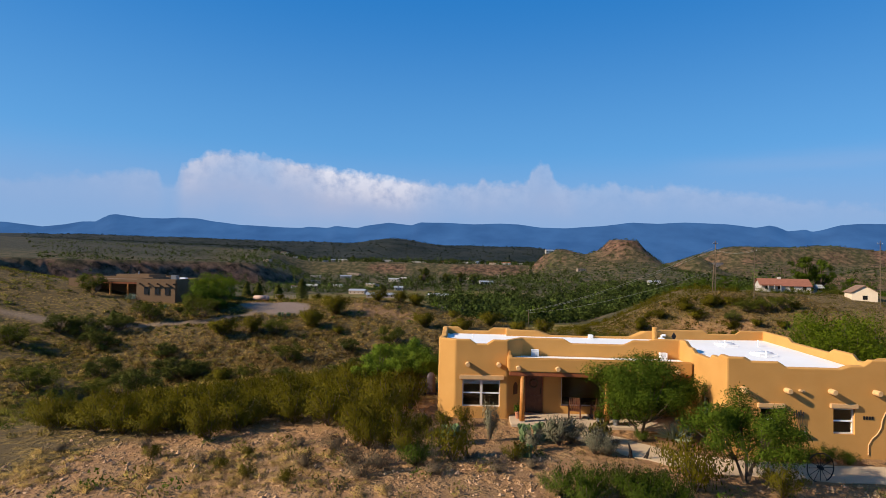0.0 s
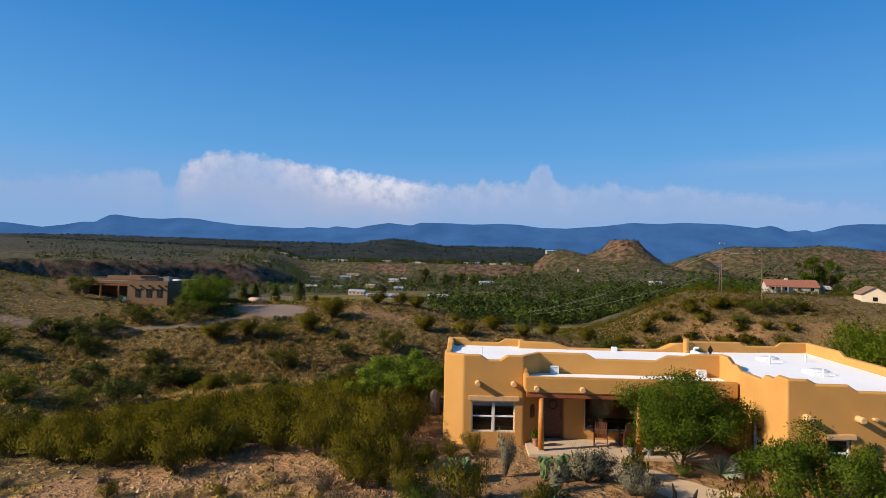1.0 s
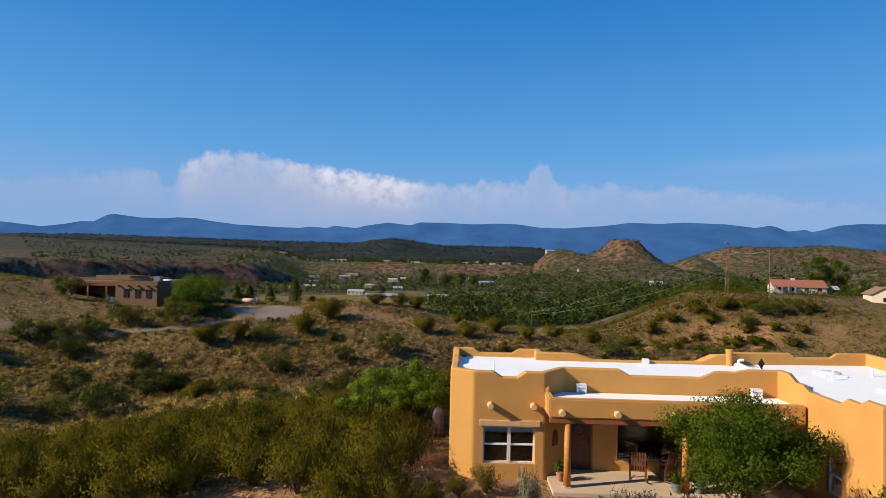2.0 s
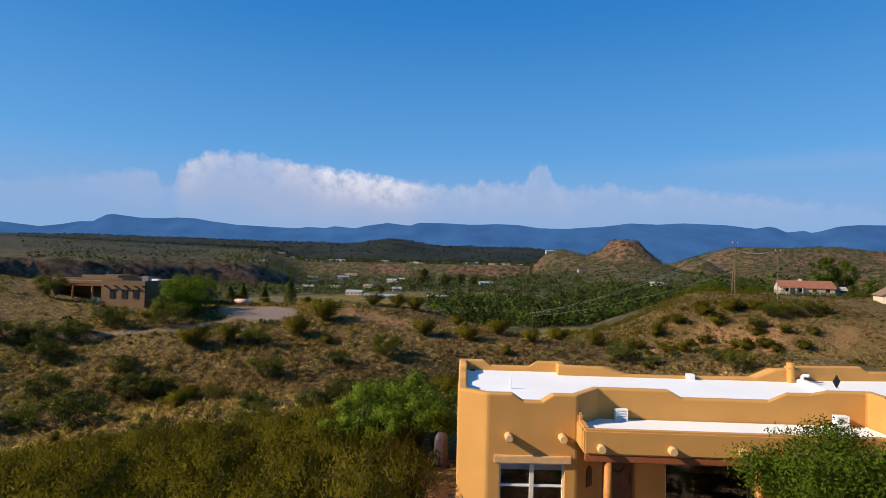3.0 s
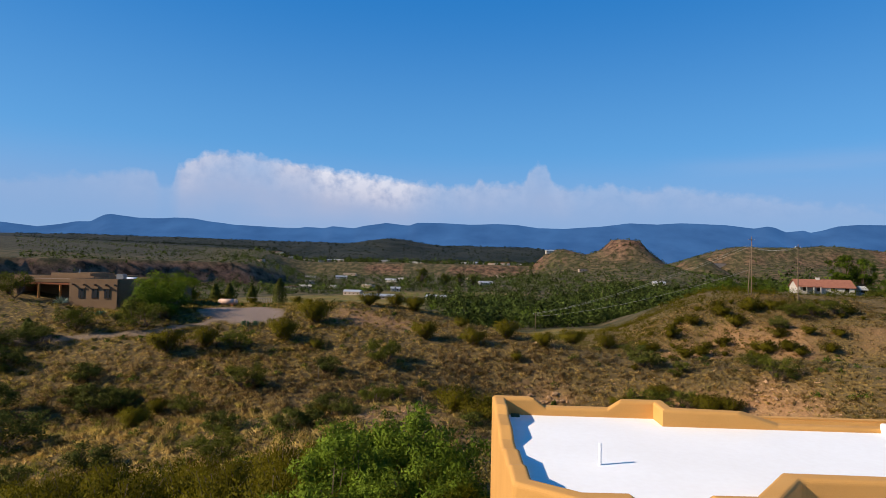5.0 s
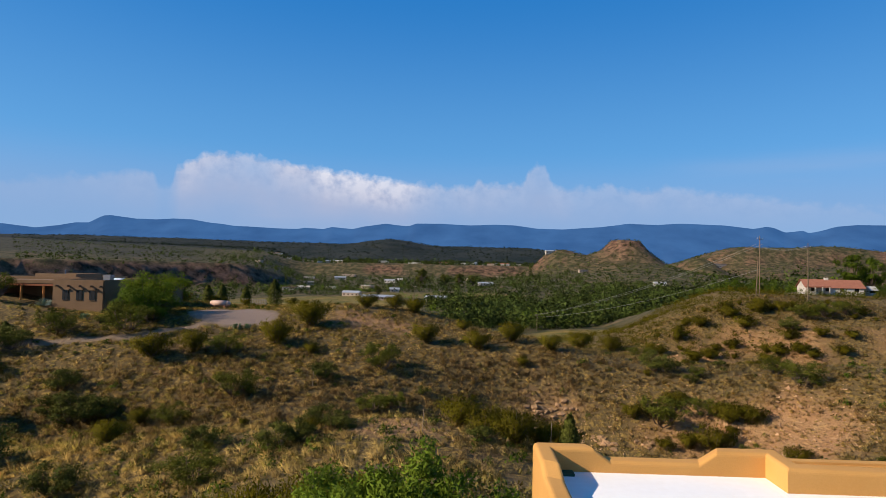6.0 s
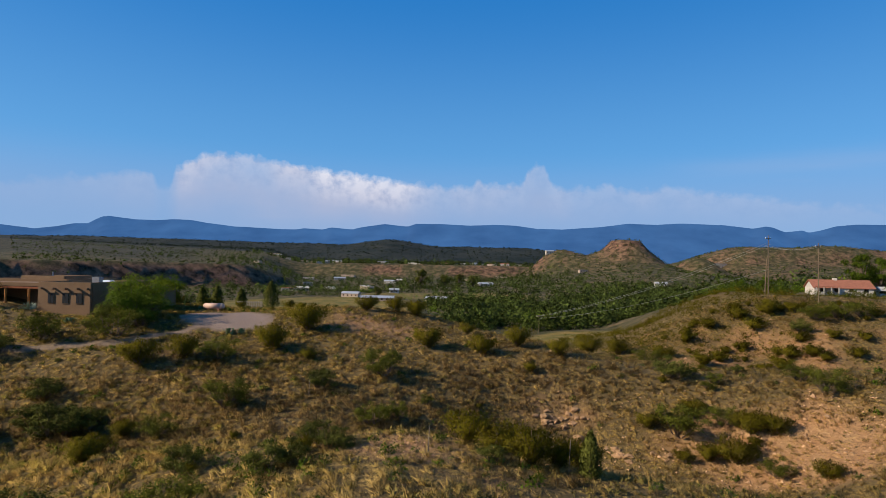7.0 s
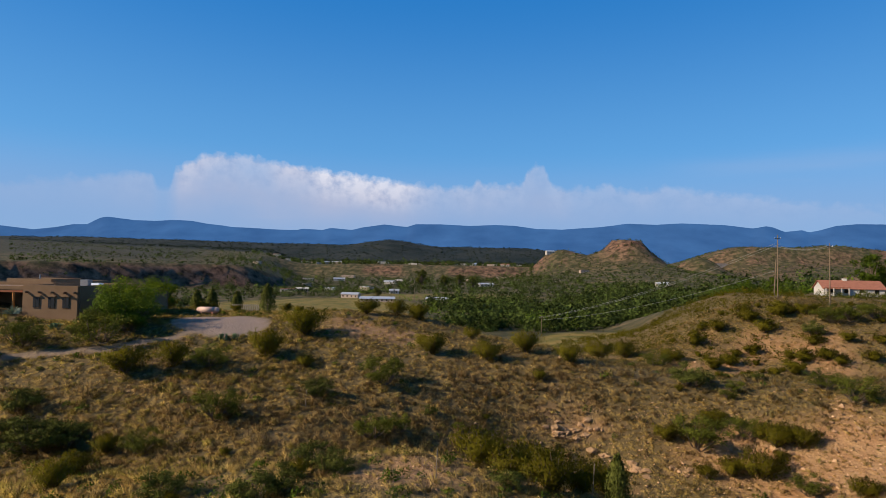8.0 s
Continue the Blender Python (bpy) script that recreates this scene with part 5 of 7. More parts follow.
HILL_CREO = ((73.6, 122.4, 4.6), (64.9, 142.1, 5.8), (57.4, 141.2, 5.7), (66.5, 137.5, 6.4), (61, 132.8, 4.8), (50.8, 138.4, 6.4), (43.7, 131.9, 5.8), (49.6, 125.3, 6), (54.2, 127.8, 5.4), (67.9, 125.4, 6),
             (64.1, 121.5, 6), (71.9, 124.5, 5.4), (72.4, 142.1, 6.4), (78.3, 127.7, 4.4), (79.8, 122.4, 4.6), (72.5, 129.7, 5), (84, 126, 4), (66, 147, 4.5), (75, 147, 4.5))
for n, (x, y, w) in enumerate(SLOPE_MESQ):
    plant("mesquite_bush", MESQ_MID[n % 3], x, y, w / 2.5, T_MESQ, "shrub", "mesquite bushes", sz=w / 3.1)
for n, (x, y, w) in enumerate(SLOPE_DARK):
    plant("scrub_oak", DARK_MID[n % 3], x, y, w / 2.3, T_DARK, "shrub", "scrub oaks", sz=w / 2.9)
for n, (x, y, w) in enumerate((*SLOPE_CREO, *GULLY_CREO)):
    plant("creosote_bush", CREO_MID[n % 3], x, y, w / 2.3, "olive-green creosote bush on the dry slope", "shrub", "slope creosotes", sz=w / 2.9)
for n, (x, y, w) in enumerate(HILL_CREO):
    plant("creosote_bush", CREO_FAR[n % 3], x, y, w / 2.3, "wide olive-brown creosote clump on the stony hill", "shrub", "hill creosotes", sz=w / 3.4)
plant("juniper", juniper_meshes(5), 6.2, 36.0, 1.05, "dense dark-green upright juniper in the wash", "tree", sink=0.1)
plant("juniper", juniper_meshes(6, 2.2, 1.8, 2600, 0.09), -57.5, 66.3, 1.1, "dense dark-green juniper by the track", "tree")
# rows of creosote along the crests and the flank of the eastern hill
rnd = random.Random(4)
count = 0
while count < 60:
    f = rnd.random()
    if rnd.random() < 0.55:
        x, y = 30 + 52 * f + rnd.uniform(-3, 3), 100 + 42 * f + rnd.uniform(-4, 8)
    else:
        x, y = rnd.uniform(38, 96), rnd.uniform(98, 150)
    if vnoise(x / 9, y / 9, 88) < 0.42:
        continue
    w = rnd.uniform(1.6, 3.4)
    plant("creosote_bush", CREO_FAR[count % 3], x, y, w / 2.3, "olive-green creosote bush on the stony hill", "shrub", "hill creosotes", sz=w / 2.7)
    count += 1
count = 0
while count < 46:
    x, y = rnd.uniform(-75, 40), rnd.uniform(26, 96)
    if vnoise(x / 7, y / 7, 61) < 0.55 or drive_at(np.array([x]), np.array([y]))[0] > 0.1 or (-72 < x < -46 and 78 < y < 100):
        continue
    w = rnd.uniform(0.8, 1.7)
    kind = (CREO_MID, MESQ_MID, DARK_MID)[count % 3][count % 3]
    plant(("creosote_bush", "mesquite_bush", "scrub_oak")[count % 3], kind, x, y, w / 2.3, ("small olive-green creosote bush on the slope", "small green mesquite bush on the slope", "small dark-green oak bush on the slope")[count % 3],
          "shrub", "small slope bushes", sz=w / 2.6)
    count += 1
CROWN_A = tree_meshes(70, 7.0, 8.0, 12000, 0.12, M_BACK, 3, 0.12, 60)
CROWN_B = tree_meshes(71, 5.0, 8.0, 11000, 0.12, M_MESQ, 4, 0.05, 60)
plant("cottonwood_tree", CROWN_A, -47.5, 82.5, 0.95, "tall bright-green cottonwood beside the tan house", "tree", sz=0.82)
plant("cottonwood_tree", CROWN_A, -52.5, 97.0, 0.9, "bright-green cottonwood beside the tan house", "tree", rz=2.0, sz=0.75)
plant("mesquite_tree", CROWN_B, -46.2, 78.0, 0.95, "wide green mesquite tree by the gravel court", "tree")
plant("mesquite_tree", CROWN_B, -44.5, 75.5, 0.55, "small green mesquite tree by the gravel court", "tree", rz=1.0)
plant("mesquite_tree", MESQ_MID[1], -70, 79.5, 2.3, "grey-green tree before the tan house porch", "tree")
plant("desert_shrub", CREO_GREEN[0], -50.5, 79.0, 1.7, "leafy bright-green shrub by the tan house", "shrub")


# ---- grass, scrub and stones that cannot be counted ----
def view_points(n, seed, lo=14.0, hi=175.0):
    """Places over the land, thinning out with distance from the flight line."""
    rng = np.random.default_rng(seed)
    d = lo * (hi / lo) ** rng.random(n)
    b = rng.uniform(-0.70, 0.70, n)
    s = rng.random(n) < 0.5
    x = np.where(s, 1.0, -2.0) + d * np.sin(b)
    y = np.where(s, -28.0, 2.0) + d * np.cos(b)
    return x, y, rng


def clear_mask(x, y):
    yard = (x > -0.5) & (x < 19.5) & (y > -5.2) & (y < 9.0)
    walk_ = strip_dist(x, y, PATHWAY) < 1.1
    other = (x > -78) & (x < -50) & (y > 79) & (y < 101)
    return ~yard & ~walk_ & ~other & (drive_at(x, y) < 0.3)


PATHWAY = [(6.2, -1.3), (7.2, -2.8), (8.6, -4.5), (10.6, -5.9), (13.5, -6.3), (17.0, -6.5), (22, -6.6)]


def tuft_stuff(name, n, seed, keep, mat, label, height, blades=7, spread_=0.14, width=0.05):
    x, y, rng = view_points(n, seed)
    ok = clear_mask(x, y) & (rng.random(n) < keep(x, y))
    x, y = x[ok], y[ok]
    z = ground_z(x, y)
    m = len(x)
    h = height * (0.5 + 0.8 * rng.random(m))
    dist = np.hypot(x, y + 15)
    wide = width * (1 + dist / 60)
    az = rng.random((m, blades)) * 2 * np.pi
    r0 = rng.random((m, blades)) * spread_ * 0.6
    lean = spread_ * (0.4 + 1.6 * rng.random((m, blades)))
    base = np.stack([x[:, None] + r0 * np.cos(az), y[:, None] + r0 * np.sin(az), np.broadcast_to(z[:, None] - 0.03, az.shape)], -1)
    tip = base + np.stack([lean * np.cos(az), lean * np.sin(az), h[:, None] * (0.6 + 0.5 * rng.random(az.shape))], -1)
    ta = rng.random(az.shape) * np.pi
    side = np.stack([np.cos(ta), np.sin(ta), 0 * ta], -1) * (wide[:, None, None] / 2)
    nrm = np.cross(side, tip - base)
    side = np.where((nrm[..., 1:2] > 0), -side, side)
    V = np.stack([base - side, base + side, tip], 2).reshape(-1, 3)
    me = mesh_of(name, V, np.arange(len(V)).reshape(-1, 3), mat, True)
    nn = np.stack([0.5 * np.cos(az), 0.5 * np.sin(az), 0 * az + 0.8], -1).reshape(-1, 3) + rng.normal(size=(az.size, 3)) * 0.2
    nn /= np.linalg.norm(nn, axis=1, keepdims=True)
    me.normals_split_custom_set_from_vertices(np.repeat(nn, 3, 0).tolist())
    ob = place(name, me)
    return tagged(ob, label, "grass", kind="stuff")


tuft_stuff("dry_grass", 9000, 2, lambda x, y: (1 - 0.6 * bare_at(x, y)) * np.where(y < 12, 0.25, 0.8) * (0.3 + ease(fbm(x / 6, y / 6, 3, 51), -0.15, 0.15)), M_STRAW, "straw-coloured dry grass on the slopes", 0.24, 9, 0.22, 0.028)


def scrub_stuff(name, n, seed, keep, mat, label, radius, leaves=34, size=0.11, lo=14.0, hi=175.0, category="scrub"):
    x, y, rng = view_points(n, seed, lo, hi)
    ok = clear_mask(x, y) & (rng.random(n) < keep(x, y))
    x, y = x[ok], y[ok]
    z = ground_z(x, y)
    m = len(x)
    r = radius * (0.45 + 0.9 * rng.random(m))
    d = rng.normal(size=(m, leaves, 3))
    d /= np.linalg.norm(d, axis=2, keepdims=True)
    d[..., 2] = np.abs(d[..., 2])
    c = np.stack([x, y, z], 1)[:, None] + d * (r[:, None, None] * rng.random((m, leaves, 1)) ** 0.4) * (1, 1, 0.9)
    me = leaf_mesh(name, c.reshape(-1, 3), np.repeat(size * (r / radius) * (1 + np.hypot(x, y + 15) / 140), leaves), rng, mat, (d + (0, 0, 0.3)).reshape(-1, 3), 1.6, 0.5, 0.75)
    return tagged(place(name, me), label, category, kind="stuff")


def brush_slope(x, y):
    """The dark brushy foot of the far slope."""
    foot = np.exp(-((y - 57 - 0.02 * x) / 7) ** 2) * ease(x, -58, -40) * (1 - ease(x, 2, 10))
    return foot + np.exp(-((y - 69.5) / 4.5) ** 2) * ease(x, -8, 0) * (1 - ease(x, 12, 24))


scrub_stuff("snakeweed", 4500, 5, lambda x, y: 0.7 * (0.25 + ease(fbm(x / 8, y / 8, 3, 71), -0.1, 0.2)) * np.where(y < 10, 0.35, 1), M_SCRUB, "small olive snakeweed clumps scattered over the land", 0.40, 34, 0.07)
def slope_stuff(name, n, seed, keep, mat, label, radius, leaves, size, flat_=0.8, area=(-80, 62, 24, 102)):
    """Low tussocks spread evenly over the slopes beyond the house."""
    rng = np.random.default_rng(seed)
    x, y = rng.uniform(area[0], area[1], n), rng.uniform(area[2], area[3], n)
    ok = clear_mask(x, y) & (rng.random(n) < keep(x, y)) & (np.abs(x + 1) < 0.80 * (y + 14)) & ~((x > 2) & (y < 34))
    x, y = x[ok], y[ok]
    m = len(x)
    r = radius * (0.45 + 0.95 * rng.random(m) ** 1.5)
    d = rng.normal(size=(m, leaves, 3))
    d /= np.linalg.norm(d, axis=2, keepdims=True)
    d[..., 2] = np.abs(d[..., 2])
    c = np.stack([x, y, ground_z(x, y) - 0.04], 1)[:, None] + d * (r[:, None, None] * rng.random((m, leaves, 1)) ** 0.45) * (1, 1, flat_)
    me = leaf_mesh(name, c.reshape(-1, 3), np.repeat(size * (r / radius) ** 0.5, leaves), rng, mat, (0.55 * d + (0, 0, 1.0)).reshape(-1, 3), 1.25, 0.5, 0.95)
    return tagged(place(name, me), label, "scrub", kind="stuff")


def clumps(x, y, s, k, lo=-0.2, hi=0.15):
    return ease(fbm(x / s, y / s, 3, k), lo, hi)


def tussock_stuff(name, n, seed, keep, mat, label, radius, height, blades=26, width=0.034, area=(-62, 44, 25, 106)):
    """Tussocks of many thin blades that arch out from one root, close together over the slopes; each has a tone of its own."""
    rng = np.random.default_rng(seed)
    x, y = rng.uniform(area[0], area[1], n), rng.uniform(area[2], area[3], n)
    ok = clear_mask(x, y) & (np.abs(x + 1) < 0.80 * (y + 31)) & ~((x > 1) & (y < 33))
    x, y = x[ok], y[ok]
    ok = rng.random(len(x)) < keep(x, y)
    x, y = x[ok], y[ok]
    m = len(x)
    k = 0.55 + 1.0 * rng.random(m) ** 1.8
    r, h = radius * k, height * k * (0.7 + 0.6 * rng.random(m))
    az = rng.random((m, blades)) * 2 * np.pi
    f = np.sqrt(rng.random((m, blades)))
    way = np.stack([np.cos(az), np.sin(az)], -1)
    root = np.stack([x, y, ground_z(x, y) - 0.04], 1)[:, None]
    f0 = 0.75 * rng.random((m, blades)) * f
    base = root + np.concatenate([way * (f0 * r[:, None])[..., None], (0.5 * (1 - f0**2) * h[:, None] * rng.random(f.shape))[..., None]], -1)
    tip = root + np.concatenate([way * ((0.2 + 0.95 * f) * r[:, None])[..., None], (np.sqrt(np.clip(1.15 - f**2, 0.05, 2)) * h[:, None] * (0.75 + 0.4 * rng.random(f.shape)))[..., None]], -1)
    turn = az + np.pi / 2 + rng.normal(size=f.shape) * 0.6
    side = np.stack([np.cos(turn), np.sin(turn), 0 * turn], -1) * (width * (0.7 + 0.6 * rng.random(f.shape)) * np.sqrt(k)[:, None])[..., None] / 2
    side = np.where(np.cross(side, tip - base)[..., 2:3] < 0, -side, side)
    V = np.stack([base - side, base + side, tip], 2).reshape(-1, 3)
    me = mesh_of(name, V, np.arange(len(V)).reshape(-1, 3), mat, True)
    nn = np.concatenate([way * f[..., None], 0.85 + 0 * f[..., None]], -1).reshape(-1, 3) + rng.normal(size=(f.size, 3)) * 0.12
    nn /= np.linalg.norm(nn, axis=1, keepdims=True)
    me.normals_split_custom_set_from_vertices(np.repeat(nn, 3, 0).tolist())
    tone = me.attributes.new("tone", "FLOAT", "POINT")
    tone.data.foreach_set("value", np.repeat(0.50 + 0.95 * rng.random(m), 3 * blades).astype(np.float32))
    return tagged(place(name, me), label, "grass", kind="stuff")


def bare_gap(x, y):
    return 1 - 0.93 * ease(bare_at(x, y), 0.25, 0.7)


T_GREY = surface("grey_tussock", (0.250, 0.168, 0.050), (0.460, 0.312, 0.100), 0.25, 0.85, 0, island=0.12, trans=0.25, tone=True)
T_OLIVE = surface("olive_tussock", (0.135, 0.102, 0.016), (0.265, 0.200, 0.040), 0.3, 0.85, 0, island=0.12, trans=0.25, tone=True)
T_STRAW = surface("straw_tussock", (0.290, 0.198, 0.050), (0.510, 0.350, 0.098), 0.25, 0.85, 0, island=0.12, trans=0.3, tone=True)
T_BROWN = surface("brown_tussock", (0.158, 0.098, 0.036), (0.285, 0.185, 0.072), 0.25, 0.85, 0, island=0.12, trans=0.2, tone=True)
T_WEST = surface("green_gold_tussock", (0.100, 0.096, 0.012), (0.200, 0.182, 0.028), 0.2, 0.85, 0, island=0.12, trans=0.3, tone=True)
T_RUST = surface("rust_tussock", (0.240, 0.130, 0.028), (0.360, 0.215, 0.055), 0.3, 0.85, 0, island=0.12, trans=0.3, tone=True)
tussock_stuff("grey_tussocks", 21000, 6, lambda x, y: (0.3 + 0.7 * clumps(x, y, 9, 72)) * bare_gap(x, y) * (0.35 + 0.65 * ease(x, -50, -12)) * (1 - 0.75 * np.clip(brush_slope(x, y), 0, 1)), T_GREY, "grey-tan bunch grass covering the slopes", 0.50, 0.40, 27, 0.042)
tussock_stuff("olive_tussocks", 21000, 17, lambda x, y: (0.10 + 0.75 * ease(-x, 2, 34)) * (0.25 + 0.75 * clumps(x, y, 7, 76)) * bare_gap(x, y), T_OLIVE, "olive-green tussocks on the western slopes", 0.56, 0.44, 30, 0.042)
tussock_stuff("straw_tussocks", 15000, 20, lambda x, y: (0.10 + 0.45 * clumps(x, y, 6, 83) + 0.7 * np.exp(-((y - 38) / 5) ** 2)) * bare_gap(x, y), T_STRAW, "pale straw-coloured grass tussocks on the slopes", 0.40, 0.32, 24, 0.038)
tussock_stuff("brown_brush", 30000, 16, lambda x, y: np.clip(1.1 * brush_slope(x, y) + 0.10 * clumps(x, y, 6, 75), 0, 1) * bare_gap(x, y), T_BROWN, "dark brown brush on the foot of the slope", 0.52, 0.58, 30, 0.036)
tussock_stuff("west_tussocks", 23000, 23, lambda x, y: (0.25 + 0.75 * clumps(x, y, 8, 85)) * np.where(y < 62, 1.0, 0.6) * ease(-x, 20, 30) * np.where((x > -62) & (y > 25), 0.35, 1.0), T_WEST, "green-gold tussocks over the western hillside", 0.62, 0.42, 22, 0.050, (-105, -18, 4, 104))
tussock_stuff("hill_tussocks", 11000, 24, lambda x, y: 0.15 + 0.75 * clumps(x, y, 6, 86), T_GREY, "grey-tan tussocks on the stony hill", 0.60, 0.42, 16, 0.07, (36, 104, 102, 158))
tussock_stuff("rust_grass", 1500, 26, lambda x, y: np.exp(-((y - 38.5 - 0.25 * (x + 22)) / 2.4) ** 2) * ease(-x, 15, 19), T_RUST, "rust-coloured dry grass along the lip of the wash", 0.40, 0.26, 24, 0.036, (-36, -14, 33, 45))
tussock_stuff("yard_tussocks", 3000, 27, lambda x, y: 0.9 * clumps(x, y, 2.6, 88, -0.06, 0.14) * (0.12 + 0.88 * ease(-x - 0.35 * y, 1, 8)), T_GREY, "tufts of grey-tan dry grass on the stony yard", 0.30, 0.20, 44, 0.016, (-24, 1, -15, -2.5))
tussock_stuff("bank_tussocks", 2600, 25, lambda x, y: 0.35 + 0.4 * clumps(x, y, 4, 87), T_STRAW, "scattered dry tussocks on the pink bank", 0.34, 0.26, 22, 0.034, (14, 42, 50, 68))
slope_stuff("hill_brush", 6000, 18, lambda x, y: (0.15 + 0.75 * clumps(x, y, 8, 79)) * ease(x, 28, 40), M_GREYGRASS, "grey-tan tufts on the stony hill", 0.50, 12, 0.13, 0.5, (28, 125, 94, 168))
slope_stuff("hill_creosote_tufts", 5200, 19, lambda x, y: (0.05 + 0.6 * clumps(x, y, 7, 80, -0.05, 0.2)) * ease(x, 28, 40), M_CREO, "olive creosote tufts on the stony hill", 0.7, 22, 0.14, 0.75, (28, 125, 94, 168))
scrub_stuff("green_scrub", 2600, 7, lambda x, y: 0.8 * (0.1 + ease(fbm(x / 12, y / 12, 3, 73), 0.0, 0.25)) * np.where(y < 8, 0.3, 1), M_MESQ, "small green shrubs scattered over the slopes", 0.5, 60, 0.06)


def stones(name, n, seed, lo, hi, smin, smax, keep, label):
    rng = np.random.default_rng(seed)
    x, y = rng.uniform(lo[0], hi[0], n), rng.uniform(lo[1], hi[1], n)
    ok = clear_mask(x, y) & (rng.random(n) < keep(x, y))
    x, y = x[ok], y[ok]
    z = ground_z(x, y)
    m = len(x)
    s = smin * (smax / smin) ** (rng.random(m) ** 1.6)
    o = np.array([(1, 0, 0), (0, 1, 0), (-1, 0, 0), (0, -1, 0), (0, 0, 0.8), (0, 0, -0.6)], float)
    V = np.stack([x, y, z + s * 0.15], 1)[:, None] + (o[None] + rng.normal(size=(m, 6, 3)) * 0.22) * s[:, None, None]
    f = np.array([(0, 1, 4), (1, 2, 4), (2, 3, 4), (3, 0, 4), (1, 0, 5), (2, 1, 5), (3, 2, 5), (0, 3, 5)])
    F = (np.arange(m)[:, None, None] * 6 + f[None]).reshape(-1, 3)
    return tagged(place(name, mesh_of(name, V.reshape(-1, 3), F, M_PEBBLE)), label, "stones", kind="stuff")


stones("gravel_stones", 9000, 3, (-18, -14), (18, 1.5), 0.02, 0.12, lambda x, y: 0.25 + 0.75 * ease(fbm(x / 3, y / 3, 3, 91), -0.1, 0.15), "pinkish gravel and small stones in the front yard")
stones("hill_stones", 5000, 4, (5, 50), (85, 150), 0.06, 0.35, lambda x, y: bare_at(x, y) * 0.9, "broken pink stones on the bare slopes")
stones("bank_stones", 3600, 6, (12, 49), (42, 68), 0.03, 0.15, lambda x, y: 0.25 + 0.75 * clumps(x, y, 3, 92), "broken pink stones on the eroded bank")
stones("lip_stones", 1400, 7, (-22, 34), (3, 42), 0.03, 0.14, lambda x, y: clumps(x, y, 3, 93, 0.0, 0.15), "pale stones along the lip of the wash")
stones("ridge_stones", 2500, 5, (-40, 28), (6, 92), 0.05, 0.22, lambda x, y: bare_at(x, y) * 0.8, "scattered pale stones on the ridge")


def rock_mesh(seed):
    rng = np.random.default_rng(seed)
    bm = bmesh.new()
    bmesh.ops.create_icosphere(bm, subdivisions=2, radius=1)
    for v in bm.verts:
        k = 0.75 + 0.5 * noise.noise(v.co * 1.3 + Vector((seed * 7, 0, 0)))
        v.co *= k
        v.co = Vector((round(v.co.x * 3) / 3 * 0.4 + v.co.x * 0.6, round(v.co.y * 3) / 3 * 0.4 + v.co.y * 0.6, v.co.z * 0.6))
    me = bpy.data.meshes.new("rock")
    bm.to_mesh(me)
    bm.free()
    me.materials.append(M_ROCK)
    return me


ROCKS = [rock_mesh(k) for k in range(5)]


def rock(x, y, s, k, label, group):
    ob = place("rock", ROCKS[k % 5], None, (x, y, gz(x, y) - 0.2 * s))
    rr = random.Random(k * 31)
    ob.rotation_euler, ob.scale = (0, 0, rr.random() * 6.28), (s, s * rr.uniform(0.6, 1), s * rr.uniform(0.6, 1.1))
    return tagged(ob, label, "rock", group)


rnd = random.Random(21)
k = 0
for x0, y0, x1, y1, n, smin, smax in ((7, 65.9, 12, 66.3, 22, .4, .95), (11.5, 63.8, 16.2, 61.0, 20, .35, .9), (18.5, 61.2, 22, 60.6, 12, .3, .7), (24.2, 62.2, 29.5, 60.6, 20, .35, .8), (28, 57, 36, 54, 14, .2, .5), (55, 128, 66, 131, 14, .4, 1.0),
                                      (-30, 86, -16, 80, 16, .25, .5), (4.5, -3.4, 9.5, -2.2, 14, .09, .2), (40, 120, 75, 118, 16, .4, 1.0), (0.5, -5.5, 3, -7, 8, .08, .2)):
    for i in range(n):
        f = rnd.random()
        rock(x0 + (x1 - x0) * f + rnd.gauss(0, .5), y0 + (y1 - y0) * f + rnd.gauss(0, .35), rnd.uniform(smin, smax), k,
             "pale weathered limestone rock on bare soil", "weathered rocks")
        k += 1


# ---- the yard ----
def ribbon(name, pts, width, lift, mat, label, category):
    """A strip laid over the ground, with a small thickness."""
    P = []
    for (ax, ay), (bx, by) in zip(pts, pts[1:]):
        P += [Vector((ax, ay)).lerp(Vector((bx, by)), i / 8) for i in range(8)]
    P.append(Vector(pts[-1]))
    for _ in range(3):
        P = [P[0]] + [(P[i - 1] + P[i] * 2 + P[i + 1]) / 4 for i in range(1, len(P) - 1)] + [P[-1]]
    bm = bmesh.new()
    rows = []
    for i, p in enumerate(P):
        d = (P[min(i + 1, len(P) - 1)] - P[max(i - 1, 0)]).normalized()
        nrm = Vector((-d.y, d.x))
        w = width / 2 * (1 + 0.08 * math.sin(i * 1.3))
        a, b = p + nrm * w, p - nrm * w
        z = max(gz(a.x, a.y), gz(b.x, b.y), gz(p.x, p.y)) + lift
        rows.append([bm.verts.new((a.x, a.y, z - 0.1)), bm.verts.new((a.x, a.y, z)), bm.verts.new((b.x, b.y, z)), bm.verts.new((b.x, b.y, z - 0.1))])
    for r0, r1 in zip(rows, rows[1:]):
        for j in range(3):
            bm.faces.new((r0[j], r0[j + 1], r1[j + 1], r1[j]))
    ob = part(name, bm, mat, None)
    return tagged(ob, label, category, kind="structure")


ribbon("pavement", PATHWAY, 1.9, 0.025, M_PATH, "winding tan concrete garden path", "path")


